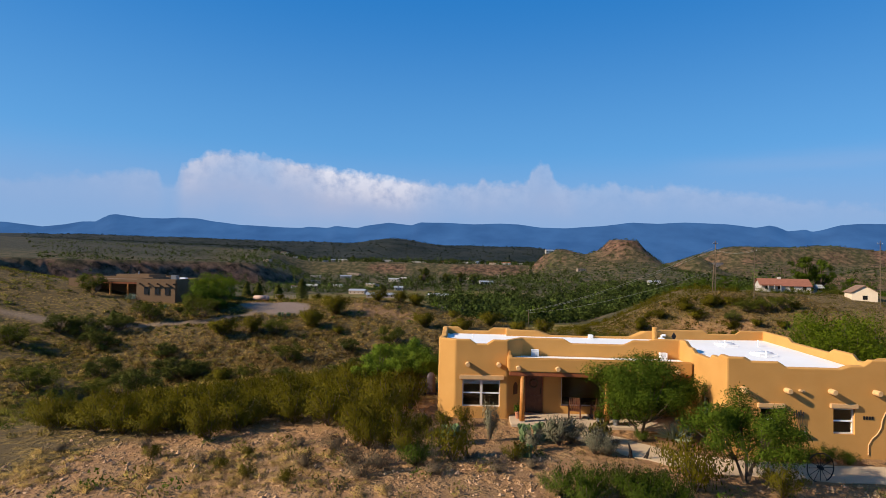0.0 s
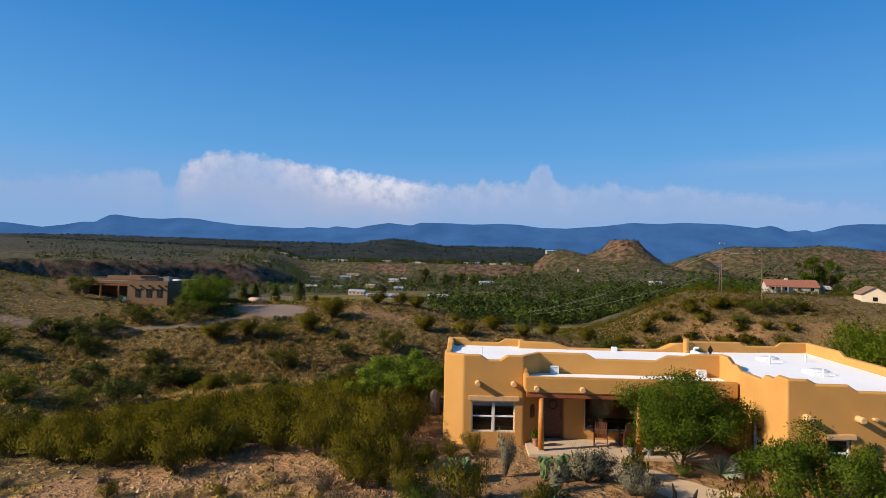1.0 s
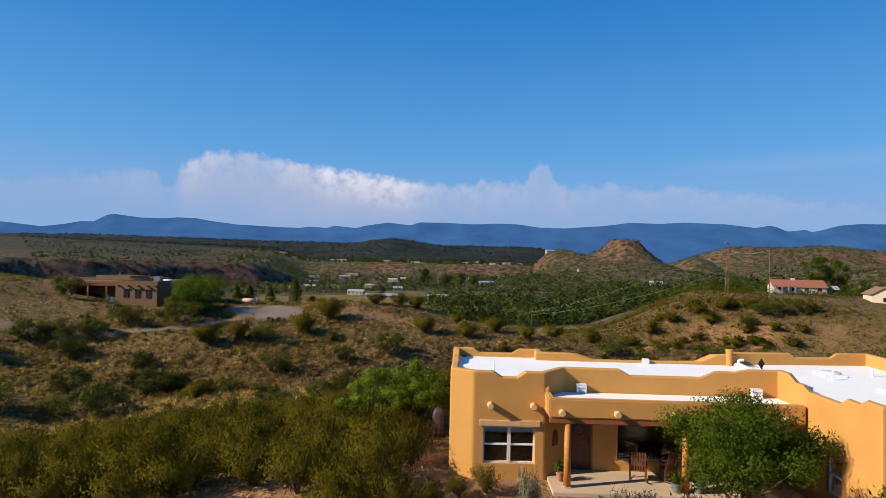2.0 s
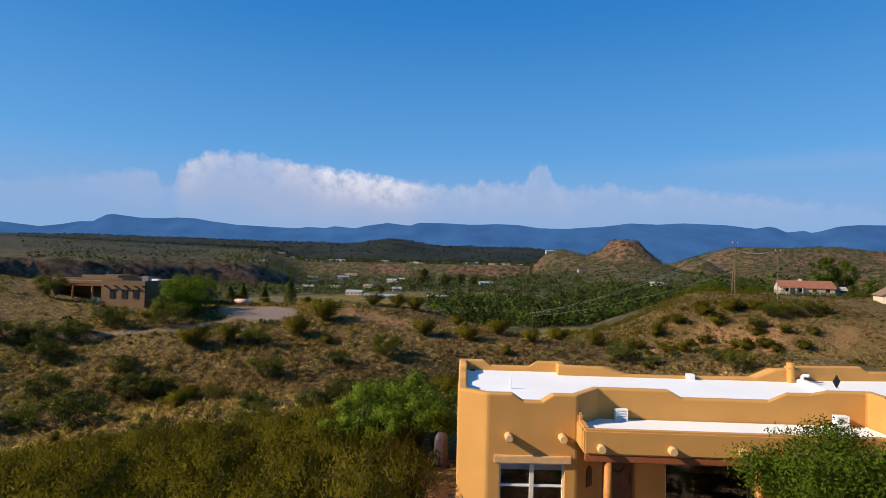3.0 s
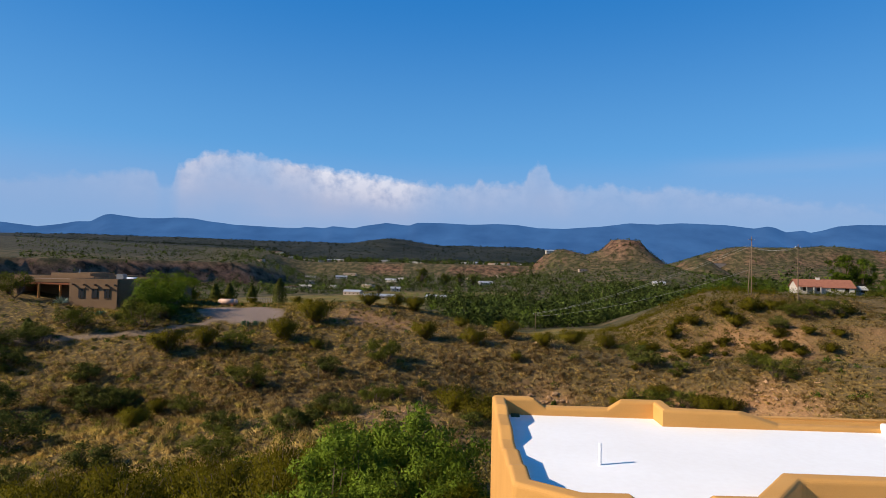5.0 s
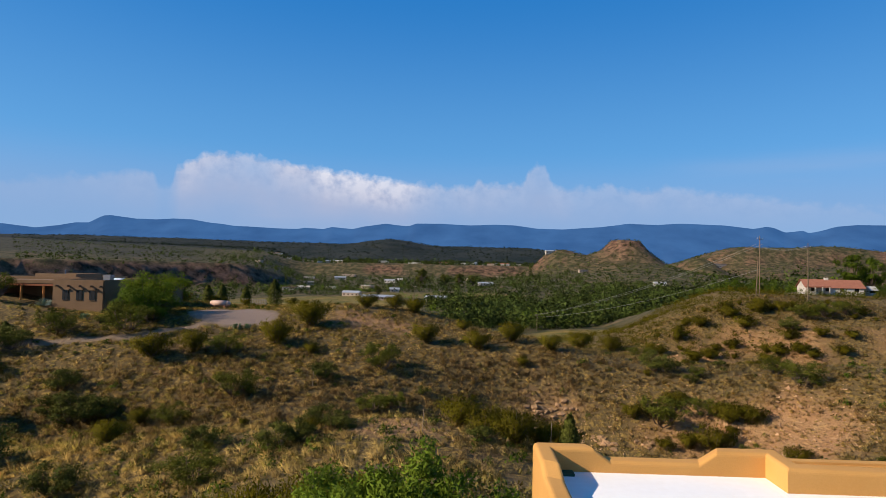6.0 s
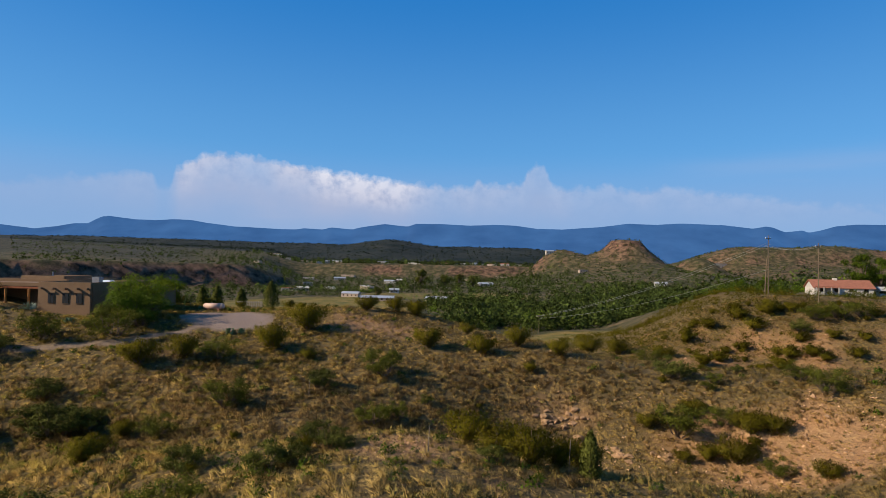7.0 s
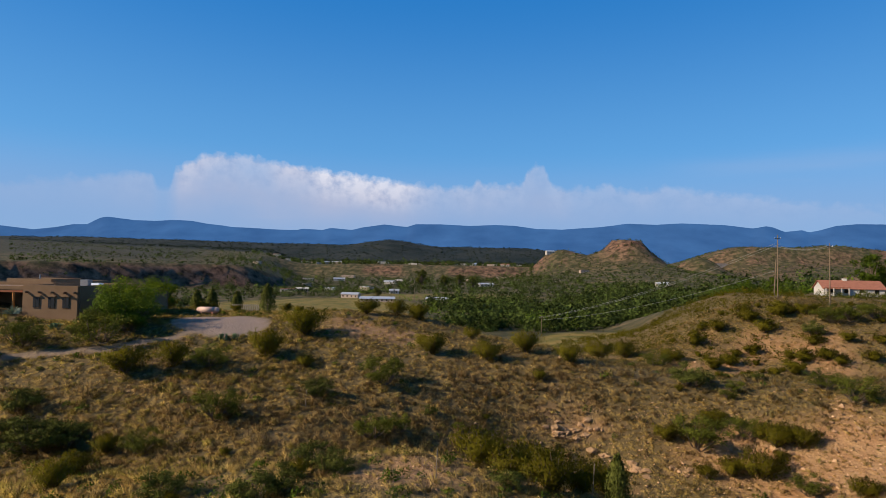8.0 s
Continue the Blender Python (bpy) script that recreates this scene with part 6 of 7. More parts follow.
def wagon_wheel(x, y, r=0.52):
    ob = thing("wagon_wheel", "old black iron wagon wheel standing in the yard", "wheel", (x, y, gz(x, y) + r * 0.93), rz=0.15)
    bm = bmesh.new()
    n = 28
    for i in range(n):
        a, b = 2 * math.pi * i / n, 2 * math.pi * (i + 1) / n
        rod(bm, (r * math.cos(a), 0, r * math.sin(a)), (r * math.cos(b), 0, r * math.sin(b)), 0.02, seg=6)
    part("rim", bm, M_IRON, ob)
    part("hub", rod(bmesh.new(), (0, -0.09, 0), (0, 0.09, 0), 0.07, seg=12), M_IRON, ob)
    for i in range(12):
        a = 2 * math.pi * i / 12
        part("spoke", rod(bmesh.new(), (0.06 * math.cos(a), 0, 0.06 * math.sin(a)), (r * math.cos(a), 0, r * math.sin(a)), 0.011, seg=6), M_IRON, ob)
    return ob


wagon_wheel(14.15, -7.25)


def covered_grill(x, y):
    ob = thing("covered_grill", "barbecue under a dark plum vinyl cover", "grill", (x, y, gz(x, y)))
    bm = bmesh.new()
    prof = [(0.34, 0.0), (0.36, 0.25), (0.34, 0.55), (0.33, 0.85), (0.30, 1.05), (0.18, 1.2), (0.0, 1.24)]
    n = 20
    rings = []
    for k, (r, z) in enumerate(prof):
        ring = []
        for i in range(n):
            a = 2 * math.pi * i / n
            q = r * (1 + 0.07 * math.sin(a * 5 + k) * (1 - z / 1.3)) / max(abs(math.cos(a)), abs(math.sin(a))) ** 0.6
            ring.append(bm.verts.new((q * math.cos(a) * 0.78, q * math.sin(a) * 0.72, z)))
        rings.append(ring)
    for a, b in zip(rings, rings[1:]):
        for i in range(n):
            bm.faces.new((a[i], a[(i + 1) % n], b[(i + 1) % n], b[i]))
    part("cover", bm, M_TARP, ob, smooth=True)
    part("wheel", rod(bmesh.new(), (-0.3, -0.33, 0.07), (-0.3, -0.29, 0.07), 0.07, seg=12), M_IRON, ob)
    part("wheel", rod(bmesh.new(), (0.3, -0.33, 0.07), (0.3, -0.29, 0.07), 0.07, seg=12), M_IRON, ob)
    return ob


covered_grill(-0.62, 5.2)


def rocking_chair(x, y, rz, mat):
    ob = thing("rocking_chair", "red-brown slatted wooden rocking chair on the porch", "chair", (x, y, 0.0), "porch chairs", rz=rz)
    part("seat", boxed((-0.26, -0.25, 0.40), (0.26, 0.25, 0.44), 0.01), mat, ob)
    for i in range(6):
        a = -0.22 + i * 0.088
        part("back_slat", moved(boxed((a - 0.03, 0.0, 0.0), (a + 0.03, 0.02, 0.68), 0.005), Matrix.Translation((0, 0.22, 0.44)) @ Matrix.Rotation(radians(-14), 4, "X")), mat, ob)
    for sx in (-0.27, 0.27):
        part("armrest", boxed((sx - 0.04, -0.28, 0.62), (sx + 0.04, 0.27, 0.65), 0.008), mat, ob)
        part("leg", boxed((sx - 0.025, -0.24, 0.05), (sx + 0.025, -0.19, 0.62)), mat, ob)
        part("leg", boxed((sx - 0.025, 0.2, 0.05), (sx + 0.025, 0.25, 0.62)), mat, ob)
        bm = bmesh.new()
        P = [(sx, -0.42 + 0.14 * i, 0.02 + 0.012 * (i - 3) ** 2) for i in range(7)]
        for a, b in zip(P, P[1:]):
            rod(bm, a, b, 0.022, seg=6)
        part("rocker", bm, mat, ob)
    return ob


M_REDWOOD = surface("redwood_stain", (0.10, 0.035, 0.015), (0.17, 0.06, 0.03), 5, 0.6, 0.2)
rocking_chair(6.75, 0.05, 2.9, M_REDWOOD)
rocking_chair(7.9, 0.15, 3.3, M_REDWOOD)


def yard_figure(x, y, h, lean):
    """A small iron yard ornament: plain tapered shapes."""
    bm = bmesh.new()
    rod(bm, (0, 0, 0), (0.05 * lean, 0, h * 0.55), 0.05, 0.07, 8)
    rod(bm, (0.05 * lean, 0, h * 0.5), (0.12 * lean, 0, h), 0.06, 0.02, 8)
    rod(bm, (-0.12, 0, 0), (0.03 * lean, 0, h * 0.5), 0.025, 0.03, 6)
    ob = part("yard_ornament", bm, M_IRON, None)
    ob.location = (x, y, gz(x, y))
    return tagged(ob, "small dark iron ornament standing on the gravel", "ornament", "yard ornaments")


yard_figure(8.0, -5.3, 0.55, -1)
yard_figure(8.55, -5.4, 0.42, 1)


def pot(x, y, r, h, mat, label, z=0.0):
    ob = thing("plant_pot", label, "pot", (x, y, z), "porch pots")
    part("bowl", rod(rod(bmesh.new(), (0, 0, 0), (0, 0, h), r * 0.7, r, 16), (0, 0, h), (0, 0, h + 0.04), r * 1.1, r * 1.1, 16), mat, ob)
    rng = np.random.default_rng(int(x * 10))
    c = rng.normal(size=(160, 3)) * (r * 0.6, r * 0.6, 0.09) + (0, 0, h + 0.16)
    place("foliage", leaf_mesh("foliage", c, 0.06, rng, M_MESQ, c - (0, 0, h), 1.8, 0.6), ob)
    return ob


M_CLAY = surface("terracotta", (0.33, 0.13, 0.07), (0.45, 0.2, 0.11), 4, 0.85, 0.2)
M_GREYPOT = surface("grey_pot", (0.10, 0.10, 0.11), (0.18, 0.18, 0.18), 4, 0.7, 0.2)
pot(3.95, -0.25, 0.14, 0.28, M_CLAY, "terracotta pot with a small green plant")
pot(7.75, -0.95, 0.16, 0.26, M_GREYPOT, "grey pot with a small plant by the post")
pot(8.5, -0.95, 0.15, 0.22, M_GREYPOT, "low dark pot with a small plant")
for x, y, h in ((-3.75, 36.0, 1.6), (5.0, 36.6, 2.0), (-17.5, 60.0, 1.8)):
    bm = rod(bmesh.new(), (0, 0, -0.3), (0.05 * h, 0.02, h), 0.03, 0.025, 6)
    ob = part("survey_stake", bm, surface("grey_stake", (0.16, 0.12, 0.08), (0.27, 0.21, 0.15), 5), None)
    ob.location = (x, y, gz(x, y))
    tagged(ob, "weathered grey wooden stake standing in the grass", "stake", "stakes")


# ---- the tan house across the wash ----
M_TAN = surface("stucco_tan", (0.160, 0.092, 0.046), (0.205, 0.122, 0.063), 0.8, 0.9, 0.3, 40)
M_TANROOF = surface("grey_roof", (0.45, 0.42, 0.40), (0.55, 0.52, 0.50), 0.8, 0.8, 0.1)
M_DARK = surface("dark_opening", (0.012, 0.012, 0.013), (0.02, 0.02, 0.02), 2, 0.4, 0)


def tan_house():
    ob = thing("neighbour_house", "tan stucco pueblo house with log ends and a deep porch", "house")
    g = -1.6

    def block(name, x0, y0, x1, y1, top):
        bm = bmesh.new()
        t = 0.3
        for lo, hi in (((x0, y0, g), (x1, y0 + t, top)), ((x0, y1 - t, g), (x1, y1, top)), ((x0, y0 + t, g), (x0 + t, y1 - t, top)), ((x1 - t, y0 + t, g), (x1, y1 - t, top))):
            box(bm, lo, hi, 0.06)
        w = part(name, bm, M_TAN, ob)
        part("roof", boxed((x0 + t - 0.05, y0 + t - 0.05, top - 0.55), (x1 - t + 0.05, y1 - t + 0.05, top - 0.45)), M_TANROOF, ob)
        return w
    block("wall", -57.6, 80.0, -51.0, 92.0, 3.0)
    block("wall", -70.0, 85.6, -57.9, 97.0, 3.15)
    block("wall", -66.0, 88.0, -60.0, 94.0, 3.5)
    block("wall", -70.5, 82.0, -66.2, 85.4, 2.85)
    block("wall", -50.7, 86.5, -47.5, 94.0, 2.6)
    # porch between the wings
    part("porch_roof", boxed((-66.1, 81.8, 2.35), (-57.7, 85.5, 2.8), 0.05), M_TAN, ob)
    part("porch_beam", boxed((-66.1, 81.85, 2.1), (-57.7, 82.1, 2.34)), M_BEAM, ob)
    for x in (-63.2, -60.2):
        part("porch_post", rod(bmesh.new(), (x, 82.0, g), (x, 82.0, 2.1), 0.16, 0.14, 10), M_WOOD, ob)
    for x in (-55.9, -54.1, -52.4):
        bm = bmesh.new()
        box(bm, (x - 0.40, 79.93, 0.55), (x + 0.40, 79.99, 1.75))
        w = part("window", bm, M_TAN, ob)
        for a, b in ((x - 0.35, x - 0.03), (x + 0.03, x + 0.35)):
            part("pane", boxed((a, 79.91, 0.6), (b, 79.925, 1.7)), M_DARK, w)
        part("lintel", boxed((x - 0.55, 79.85, 1.77), (x + 0.55, 79.99, 1.92)), M_TAN, w)
    for x in (-57.0, -55.5, -54.0, -52.5, -51.3):
        part("viga", rod(bmesh.new(), (x, 80.05, 2.25), (x, 79.5, 2.25), 0.12, seg=10), M_TAN, ob)
    part("roof_vent", rod(bmesh.new(), (-63, 90, 3.2), (-63, 90, 4.0), 0.1, seg=8), M_GREYPOT, ob)
    part("cooler", boxed((-55.5, 87.0, 2.5), (-54.5, 88.0, 3.5), 0.03), M_GREYPOT, ob, "grey roof cooler")
    part("skylight", boxed((-53.4, 86.0, 2.5), (-52.4, 87.0, 3.15), 0.03), M_WHITE, ob)
    return ob


for x, y, h in ((-37.6, 108, 5.0), (-44.0, 110, 3.4), (-49.5, 112, 3.8), (-52.5, 112, 3.6)):
    plant("juniper", juniper_meshes(int(-x), h, h * 0.72, 1800, 0.17), x, y, 1.0, "dark cone-shaped juniper behind the gravel court", "tree", "junipers by the court")
for x, y, w in ((-33.0, 104, 3.0), (-45.5, 100, 3.4), (-40.5, 101, 2.6), (-54, 104, 4.0), (-57, 110, 4.5), (-29.5, 100, 2.4)):
    plant("desert_shrub", CREO_FAR[int(-x) % 3], x, y, w / 2.3, "round olive shrub at the edge of the gravel court", "shrub", "court shrubs", sz=w / 3.0)


def picket_fence(x0, x1, y):
    ob = thing("picket_fence", "low grey wooden picket fence behind the gravel court", "fence", (x0, y, gz((x0 + x1) / 2, y)))
    n = 15
    for i in range(n):
        a = (x1 - x0) * i / (n - 1)
        part("picket", boxed((a - 0.09, -0.03, -0.4), (a + 0.09, 0.03, 1.25), 0.015), M_FENCE, ob)
    for z in (0.35, 0.95):
        part("rail", boxed((-0.1, 0.035, z), (x1 - x0 + 0.1, 0.09, z + 0.10)), M_FENCE, ob)
    return ob


M_FENCE = surface("fence_wood", (0.20, 0.16, 0.12), (0.32, 0.27, 0.21), 3, 0.85, 0.2, 25)
picket_fence(-43.2, -38.6, 106)
for n, (x, y, z) in enumerate(((-32.2, 75.6, 1.0), (-31.0, 76.4, 0.8), (-53.5, 75.0, 1.0))):
    prickly_pear(x, y, z, 20 + n)
nh = tan_house()
nh.scale, nh.location = (1.17, 1.17, 1.24), (-54.3 + 51 * 1.17, 80.5 - 80 * 1.17, 0.1)
agave(-62.5, 79.5, 1.6, 4, 60)
ob = thing("propane_tank", "pale pink propane tank on two saddles", "tank", (-42.6, 94.5, gz(-42.6, 94.5)))
M_TANK = surface("tank_paint", (0.42, 0.27, 0.20), (0.50, 0.33, 0.26), 2, 0.5, 0)
bm = rod(bmesh.new(), (-1.3, 0, 0.85), (1.3, 0, 0.85), 0.5, seg=16)
bmesh.ops.create_uvsphere(bm, u_segments=16, v_segments=8, radius=0.5, matrix=Matrix.Translation((-1.3, 0, 0.85)))
bmesh.ops.create_uvsphere(bm, u_segments=16, v_segments=8, radius=0.5, matrix=Matrix.Translation((1.3, 0, 0.85)))
part("shell", bm, M_TANK, ob, smooth=True)
for a in (-0.9, 0.9):
    part("saddle", boxed((a - 0.12, -0.45, -0.2), (a + 0.12, 0.45, 0.5)), M_CLAY, ob)


# ---- far houses ----
M_WALL_W = surface("white_siding", (0.38, 0.345, 0.30), (0.46, 0.42, 0.37), 0.6, 0.8, 0, rand=0.1)
M_WALL_T = surface("pale_stucco", (0.34, 0.25, 0.185), (0.43, 0.33, 0.25), 0.6, 0.85, 0, rand=0.1)
M_TILE = surface("clay_tile", (0.20, 0.075, 0.045), (0.30, 0.12, 0.07), 1.5, 0.8, 0.4, 12)
M_TIN = surface("tin_roof", (0.34, 0.35, 0.37), (0.45, 0.46, 0.48), 0.5, 0.45, 0.1, metal=0.3)


def cottage(name, x, y, w, d, h, rz, wall, roof, label, pitched=1.2, group="valley houses", z=None):
    """A small house far off: walls, a pitched or flat roof with eaves, windows and a door."""
    ob = thing(name, label, "house", (x, y, (gz(x, y) if z is None else z) - 0.3), group, rz=rz)
    part("wall", boxed((-w / 2, -d / 2, -1.5), (w / 2, d / 2, h + 0.3)), wall, ob)
    if pitched:
        e, k, th = 0.45, h + 0.3, 0.14
        for sy in (-1, 1):
            bm = bmesh.new()
            rise = pitched * (d / 2 + e) / (d / 2)
            a, b = (sy * (d / 2 + e), k + pitched - rise + 0.02), (0.0, k + pitched + 0.02)
            v = [bm.verts.new(p) for p in ((-w / 2 - e, *a), (w / 2 + e, *a), (w / 2 + e, *b), (-w / 2 - e, *b), (-w / 2 - e, a[0], a[1] + th), (w / 2 + e, a[0], a[1] + th), (w / 2 + e, 0.0, b[1] + th), (-w / 2 - e, 0.0, b[1] + th))]
            for f in ((0, 1, 2, 3), (7, 6, 5, 4), (0, 4, 5, 1), (1, 5, 6, 2), (2, 6, 7, 3), (3, 7, 4, 0)):
                bm.faces.new([v[q] for q in f])
            part("roof", bm, roof, ob)
        for sx in (-w / 2, w / 2 - 0.2):
            bm = bmesh.new()
            v = [bm.verts.new(p) for p in ((sx, -d / 2, k), (sx, d / 2, k), (sx, 0, k + pitched), (sx + 0.2, -d / 2, k), (sx + 0.2, d / 2, k), (sx + 0.2, 0, k + pitched))]
            for f in ((0, 1, 2), (5, 4, 3), (0, 3, 4, 1), (1, 4, 5, 2), (2, 5, 3, 0)):
                bm.faces.new([v[q] for q in f])
            part("gable", bm, wall, ob)
    else:
        part("roof", boxed((-w / 2 - 0.3, -d / 2 - 0.3, h + 0.305), (w / 2 + 0.3, d / 2 + 0.3, h + 0.6)), roof, ob)
    n = max(2, int(w / 3.5))
    for i in range(n):
        a = -w / 2 + w * (i + 0.5) / n
        part("window", boxed((a - 0.55, -d / 2 - 0.05, 1.2), (a + 0.55, -d / 2 + 0.02, 2.4)), M_GLASS, ob)
    return ob


red = cottage("ranch_house", 113.2, 181.0, 15.6, 8.0, 2.2, -0.22, M_WALL_W, M_TILE, "long white ranch house with a red tiled roof", 2.2, "")
part("porch_roof", boxed((-8.6, -7.0, 2.65), (-2.0, -4.9, 2.9)), M_TILE, red)
for a in (-8.2, -6.2, -4.2, -2.3):
    part("porch_post", boxed((a - 0.1, -6.9, -1), (a + 0.1, -6.7, 2.65)), M_WALL_W, red)
part("chimney", boxed((-1.5, -0.4, 4.0), (-0.5, 0.6, 5.4)), M_WALL_W, red)
# a tiny white water tank, drawn here with the hut shape of a cottage
cottage("garage", 125.0, 180, 1.8, 2.0, 2.0, 0.1, M_WALL_W, M_WALL_W, "small white water tank beside the ranch house, built as a hut", 0.8, "")
M_CREAM = surface("cream_stucco", (0.60, 0.48, 0.34), (0.68, 0.56, 0.41), 0.6, 0.85, 0)
M_SHINGLE = surface("brown_shingle", (0.17, 0.10, 0.065), (0.26, 0.16, 0.10), 2, 0.85, 0.3, 14)
pale = cottage("pale_house", 121.2, 152.3, 10.0, 6.3, 3.2, 1.2, M_CREAM, M_SHINGLE, "cream stucco house with a brown gabled roof", 1.9, "", -0.8)
part("window", boxed((-5.06, -0.6, 1.3), (-4.98, 0.6, 2.5)), M_GLASS, pale)
FAR_HOUSES = ((-19.6, 444.5, 19, 2.6, "t"), (-66.4, 446, 26, 2.4, "t"), (-67, 561, 9, 3, "w"), (-96, 494, 15, 3, "t"), (26.7, 690, 17, 3.2, "w"), (72, 1085, 19, 5, "p"),
              (139.8, 944, 13, 3.5, "w"), (171.5, 835, 12, 3.5, "p"), (216.9, 645, 13, 3, "w"), (485, 1120, 28, 6, "p"), (-210, 1060, 24, 4, "p"), (-187, 876, 17, 3, "w"), (-96, 763, 15, 3, "w"))
for x, y, w, h, k in FAR_HOUSES:
    cottage("valley_house", x, y, w, w * 0.5, h, 0.2 * math.sin(x), {"t": M_WALL_T, "w": M_WALL_W, "p": M_WALL_T}[k], {"t": M_TIN, "w": M_TIN, "p": M_WALL_T}[k],
            {"t": "long low building with a tin roof in the valley", "w": "small white house with a pale roof in the valley", "p": "pale flat-roofed house on the hillside"}[k], 0 if k == "p" else 1.4)
rnd = random.Random(9)
for i in range(34):
    y = rnd.uniform(1165, 1330)
    x = rnd.uniform(-0.34, 0.10) * y
    cottage("town_house", x, y, rnd.uniform(8, 22), 9, rnd.uniform(3, 4.5), rnd.uniform(-.4, .4), rnd.choice((M_WALL_W, M_WALL_W, M_WALL_T)), rnd.choice((M_TIN, M_WALL_W, M_TILE)),
            "small pale house among trees in the far town", rnd.choice((0, 1.5)), "town houses")
for i in range(10):
    y = rnd.uniform(560, 900)
    x = rnd.uniform(-0.42, 0.05) * y
    cottage("valley_house", x, y, rnd.uniform(8, 16), 8, 3, rnd.uniform(-.4, .4), rnd.choice((M_WALL_W, M_WALL_T)), rnd.choice((M_TIN, M_WALL_W, M_TILE)),
            "small pale house among trees on the valley floor", rnd.choice((0, 1.5)), "valley houses")


# ---- far trees ----
def woods(name, x, y, seed, rmin, rmax, tall, mat, label, leaves=90, size=0.26):
    """Far trees that cannot be counted: uneven crowns of leaf clumps on short trunks."""
    rng = np.random.default_rng(seed)
    z = ground_z(x, y)
    m = len(x)
    r = rmin + (rmax - rmin) * rng.random(m) ** 1.7
    h = r * rng.uniform(0.8, 1.2, m) * tall
    lobes = 6
    L = rng.normal(size=(m, lobes, 3)) * 0.42
    i = rng.integers(lobes, size=(m, leaves))
    d = rng.normal(size=(m, leaves, 3))
    d /= np.linalg.norm(d, axis=2, keepdims=True)
    c = np.take_along_axis(L, i[..., None], 1) + d * 0.5 * rng.random((m, leaves, 1)) ** 0.4
    c[..., 2] = np.abs(c[..., 2] + 0.55)
    o = d + 1.2 * (c - (0, 0, 0.4))
    c = np.stack([x, y, z - 0.2], 1)[:, None] + c * np.stack([r, r, h], 1)[:, None]
    me = leaf_mesh(name, c.reshape(-1, 3), np.repeat(size * r, leaves), rng, mat, o.reshape(-1, 3), 0.95, 0.1, 0.80)
    tone = me.attributes.new("tone", "FLOAT", "POINT")
    tone.data.foreach_set("value", np.repeat(0.45 + 1.05 * rng.random(m) ** 1.3, 3 * leaves).astype(np.float32))
    return tagged(place(name, me), label, "trees", kind="stuff")


def patch(n, seed, cx, cy, rx, ry):
    rng = np.random.default_rng(seed)
    a, q = rng.random(n) * 2 * np.pi, np.sqrt(rng.random(n))
    return cx + rx * q * np.cos(a), cy + ry * q * np.sin(a)


def joined(*ps):
    return np.concatenate([p[0] for p in ps]), np.concatenate([p[1] for p in ps])


def off_fields(x, y):
    ok = field_at(x, y) < 0.25
    return x[ok], y[ok]


x, y = off_fields(*joined(patch(520, 1, 85, 350, 75, 75), patch(560, 2, 165, 440, 95, 110), patch(300, 3, 20, 420, 50, 90), patch(460, 4, 270, 540, 130, 130), patch(150, 5, 120, 270, 40, 45), patch(230, 7, 30, 290, 50, 32), patch(40, 8, 60, 300, 16, 10), patch(300, 6, 110, 600, 110, 110)))
woods("river_woods", x, y, 1, 2.4, 7.6, 0.95, M_WOODS, "dense dark-green woods along the river", 92, 0.17)
x, y = off_fields(*joined(patch(40, 11, 48, 300, 24, 26), patch(26, 12, 100, 330, 14, 16), patch(46, 13, 190, 330, 50, 50), patch(30, 14, 150, 250, 35, 30)))
woods("bright_woods", x, y, 2, 2.0, 4.0, 1.3, M_WOODS2, "bright-green cottonwoods along the river", 160, 0.16)
x, y = off_fields(*joined(patch(60, 21, -45, 655, 50, 22), patch(140, 22, -140, 560, 120, 60), patch(300, 23, -150, 800, 190, 150), patch(220, 24, 40, 860, 120, 140), patch(60, 25, -170, 385, 40, 18), patch(90, 26, -20, 560, 50, 40), patch(60, 27, -120, 300, 46, 20)))
woods("valley_trees", x, y, 3, 2.0, 5.0, 1.6, M_WOODS, "dark-green trees about the valley farms", 70, 0.24)
x, y = patch(500, 31, -150, 1260, 330, 110)
woods("town_trees", x, y, 4, 3.0, 6.0, 1.3, M_WOODS, "dark-green trees about the far town", 50, 0.34)
rng = np.random.default_rng(77)
y = 330 * (1500 / 330) ** rng.random(15000)
x = rng.uniform(-0.80, 0.82, 15000) * y
ok = (field_at(x, y) < 0.2) & (fbm(x / 90, y / 90, 3, 66) + 0.12 > rng.random(15000) * 0.4 - 0.18)
woods("juniper_scrub", x[ok], y[ok], 5, 1.0, 2.6, 1.0, M_WOODS, "dark juniper scrub dotted over the far hills", 10, 0.6)
rng = np.random.default_rng(79)
y = rng.uniform(700, 1330, 10000)
x = rng.uniform(0.08, 0.80, 10000) * y
woods("hill_scrub", x, y, 15, 0.9, 2.2, 1.0, M_WOODS, "dark scrub dotted over the red hills", 10, 0.55)
x, y = patch(1500, 51, 58, 178, 36, 52)
woods("flank_scrub", x, y, 16, 0.5, 1.7, 0.95, M_CREO, "olive scrub on the back of the stony hill", 36, 0.2)
x, y = patch(160, 52, 60, 142, 34, 10)
woods("crest_scrub", x, y, 17, 0.5, 1.2, 0.95, M_CREO, "olive scrub along the crest of the stony hill", 90, 0.15)
rng = np.random.default_rng(78)
y = rng.uniform(1500, 2350, 3600)
x = rng.uniform(-0.80, 0.30, 3600) * y
woods("mesa_woods", x, y, 6, 2.2, 4.6, 0.7, M_MESALEAF, "dark pinyon woods covering the far mesa", 14, 0.6)
x, y = joined(patch(38, 8, 99, 206, 17, 9), patch(44, 9, 150, 198, 26, 8))
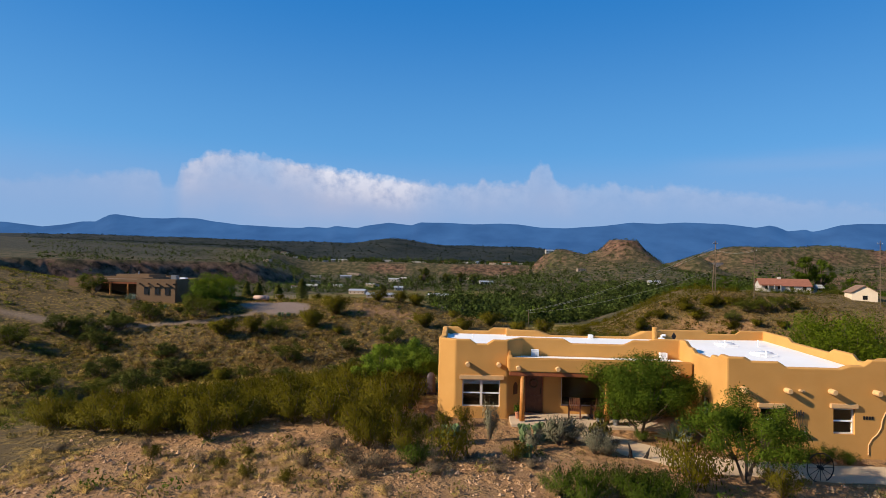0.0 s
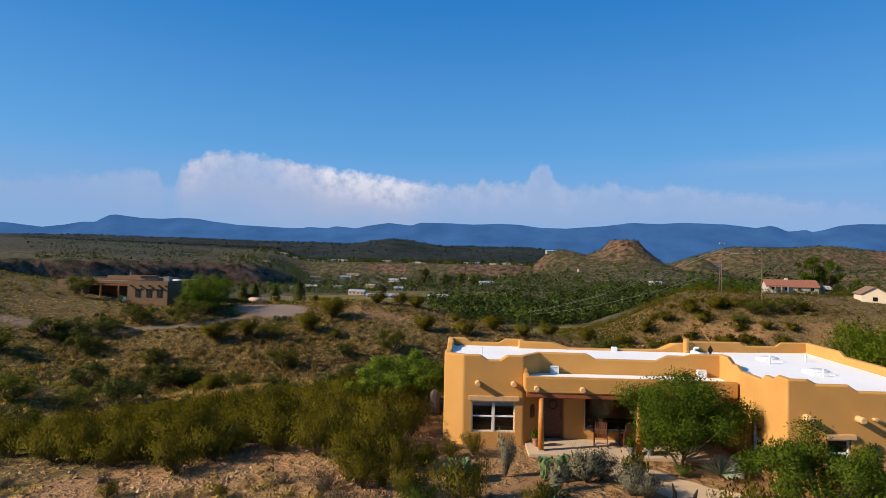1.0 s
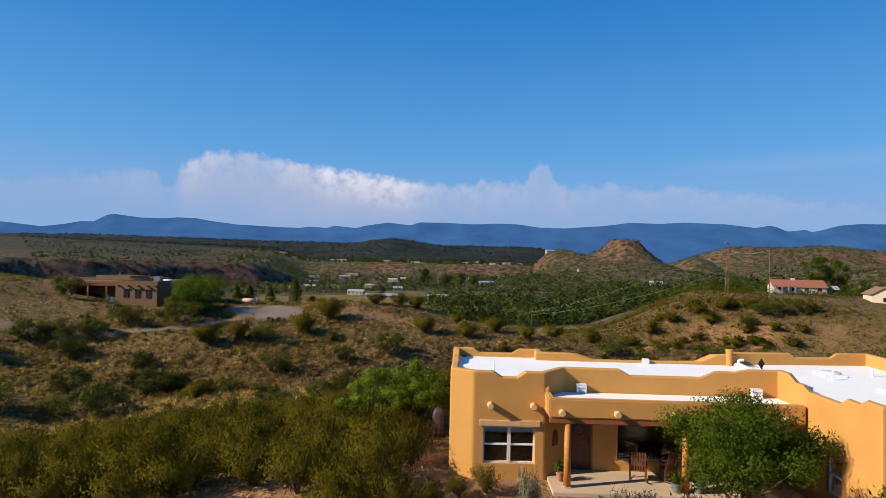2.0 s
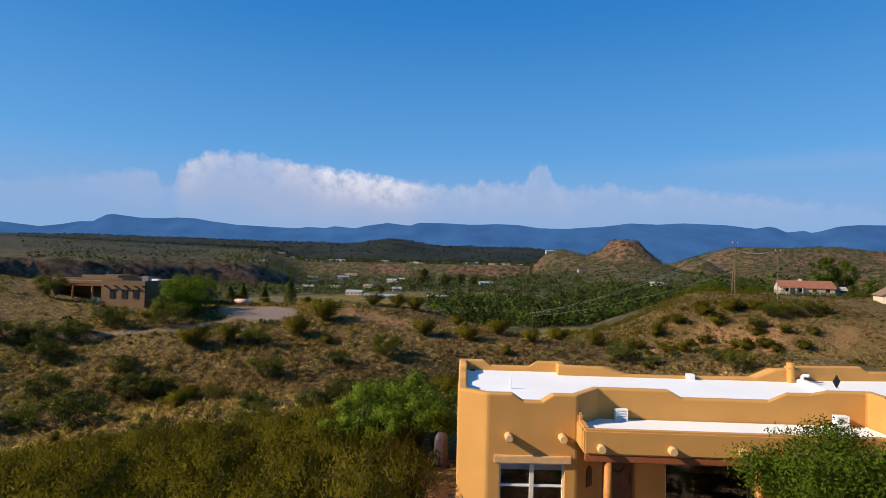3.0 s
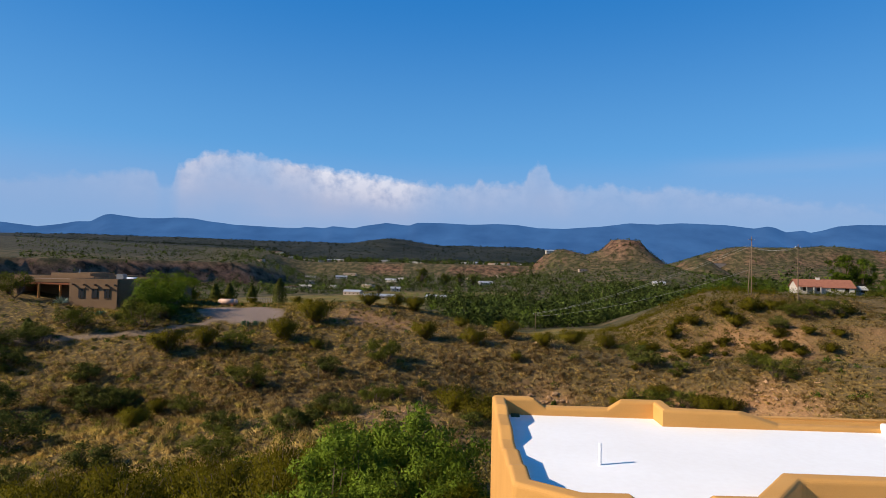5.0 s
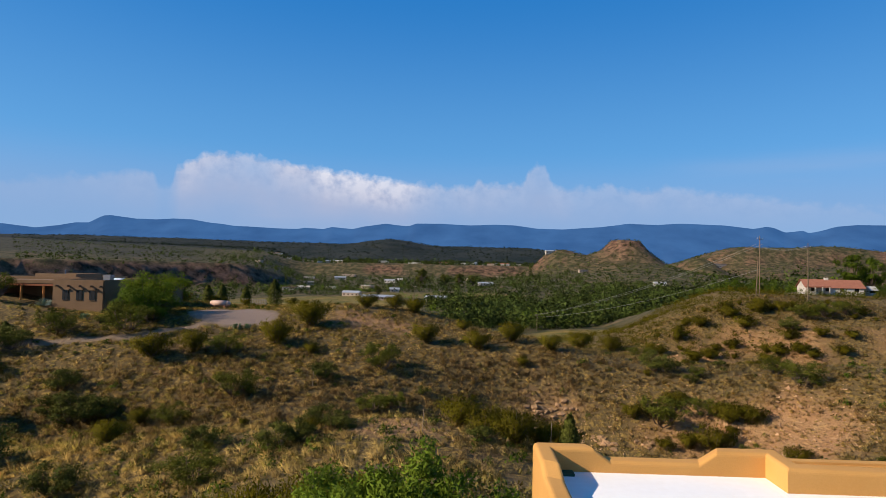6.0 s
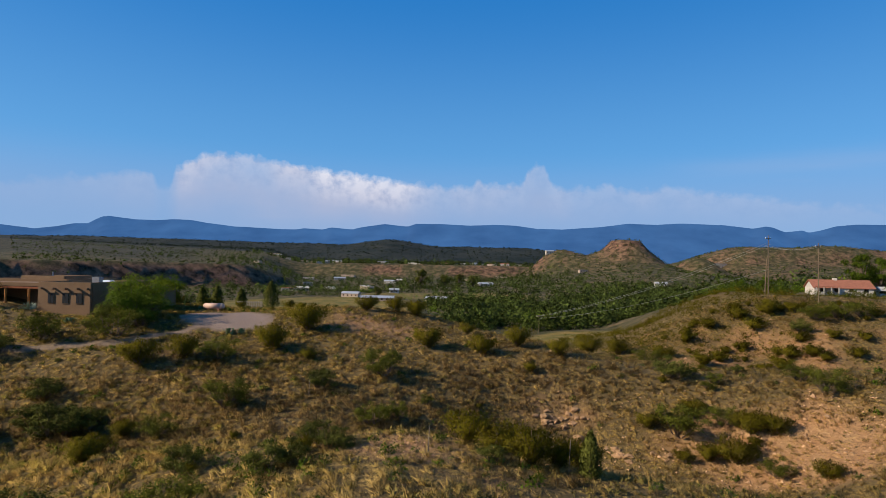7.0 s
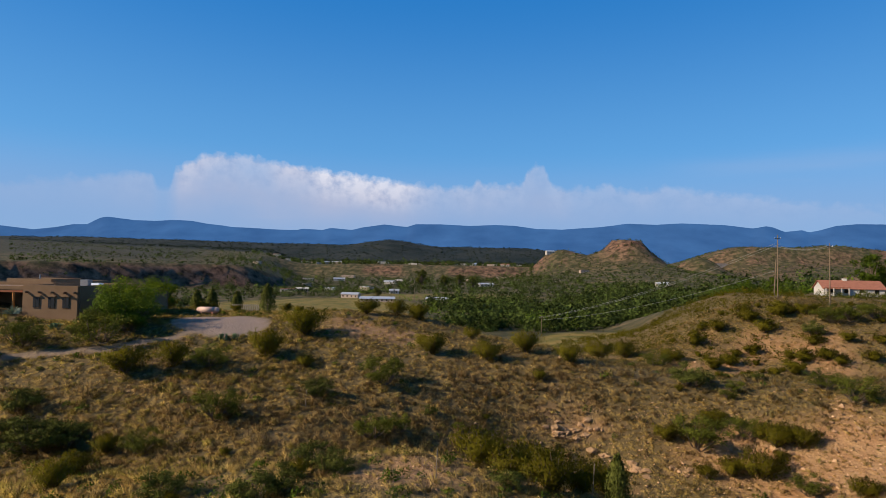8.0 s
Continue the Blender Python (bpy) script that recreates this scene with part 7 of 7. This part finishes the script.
woods("ranch_woods", x, y, 21, 1.8, 3.6, 1.15, M_MESQ, "green trees behind the ranch house", 420, 0.10)
x, y = off_fields(*joined(patch(40, 61, -60, 470, 70, 30), patch(40, 62, -130, 600, 90, 40), patch(30, 63, -30, 340, 40, 25)))
woods("farm_willows", x, y, 22, 1.8, 4.0, 1.2, M_WOODS2, "bright-green trees about the valley farms", 120, 0.16)
TALL = tree_meshes(90, 13, 8.0, 6500, 0.24, M_MESQ, 1, 0.12, 44)
for x, y, s in ((125.5, 190, 1.08), (131.5, 188, .98), (168, 230, .8), (104, 205, .55), (97, 208, .5)):
    plant("cottonwood_tree", TALL, x, y, s, "tall rounded green tree behind the ranch house", "tree", "trees by the ranch house")
PINE = tree_meshes(91, 15, 9, 2600, 0.5, M_DARKLEAF, 1, 0.1, 40)
for x, y, s in ((-47, 655, 1.6), (-22, 660, 1.1), (-4, 655, 1.2), (-70, 470, .7), (10, 660, 1.0)):
    plant("pine_tree", PINE, x, y, s, "tall dark-green tree by the valley farm", "tree", "farm trees")
x, y = patch(70, 41, 116, 176, 22, 5)
woods("hedge_shrubs", x, y - 6, 9, 0.9, 1.9, 0.8, M_SLOPELEAF, "green shrubs before the ranch house", 160, 0.14)


# ---- power line ----
M_POLE = surface("pole_wood", (0.11, 0.075, 0.045), (0.19, 0.135, 0.085), 2, 0.85, 0.2)
M_WIRE = surface("wire", (0.16, 0.16, 0.15), (0.24, 0.24, 0.22), 1, 0.4, 0)


def power_pole(x, y, h, twin=False, label="tall weathered wooden power pole with a crossarm"):
    ob = thing("power_pole", label, "pole", (x, y, gz(x, y) - 0.3), "power poles")
    part("pole", rod(bmesh.new(), (0, 0, -1.2), (0, 0, h), 0.14, 0.09, 10), M_POLE, ob)
    if twin:
        part("pole", rod(bmesh.new(), (-0.75, 0.5, -1.2), (-0.3, 0.2, h * 0.62), 0.15, 0.12, 10), M_POLE, ob)
    part("crossarm", moved(boxed((-1.2, -0.06, h - 1.0), (1.2, 0.06, h - 0.85)), Matrix.Rotation(0.5, 4, "Z")), M_POLE, ob)
    for a in (-1.1, 0.0, 1.1):
        part("insulator", rod(bmesh.new(), (a * 0.88, a * 0.48, h - 0.85), (a * 0.88, a * 0.48, h - 0.62), 0.06, 0.04, 8), M_WHITE, ob)
    return ob


power_pole(80.2, 158.0, 16.6, True, "tall twin wooden power pole on the hill")
power_pole(87.7, 148.6, 15.6)
power_pole(115.2, 135.3, 19.0)
power_pole(31.8, 251.7, 8.5, False, "wooden power pole down in the valley")
for n, (x, y) in enumerate(((-13, 480), (-40, 470), (95, 600))):
    power_pole(x, y, 11, False, "wooden power pole on the valley floor")


def wire(a, b, sag, r=0.03):
    bm = bmesh.new()
    a, b = Vector(a), Vector(b)
    P = [a.lerp(b, i / 16) - Vector((0, 0, sag * 4 * (i / 16) * (1 - i / 16))) for i in range(17)]
    for p, q in zip(P, P[1:]):
        rod(bm, p, q, r, seg=5)
    ob = part("power_line", bm, M_WIRE, None)
    return tagged(ob, "thin grey overhead power line between two poles", "cable", "power lines")


za, zb, zc = gz(80.2, 158), gz(87.7, 148.6), gz(31.8, 251.7)
for off, hh in ((-0.9, 13.4), (0.9, 13.4), (0.0, 6.5)):
    wire((80.2 + off, 158 + off * 0.4, za + hh + 0.6), (31.8 + off, 251.7, zc + min(hh, 7.6)), 2.5)
for off in (-0.9, 0.9):
    wire((80.2 + off, 158 + off * 0.4, za + 13.4), (87.7 + off, 148.6 + off * 0.4, zb + 14.5), 1.0)
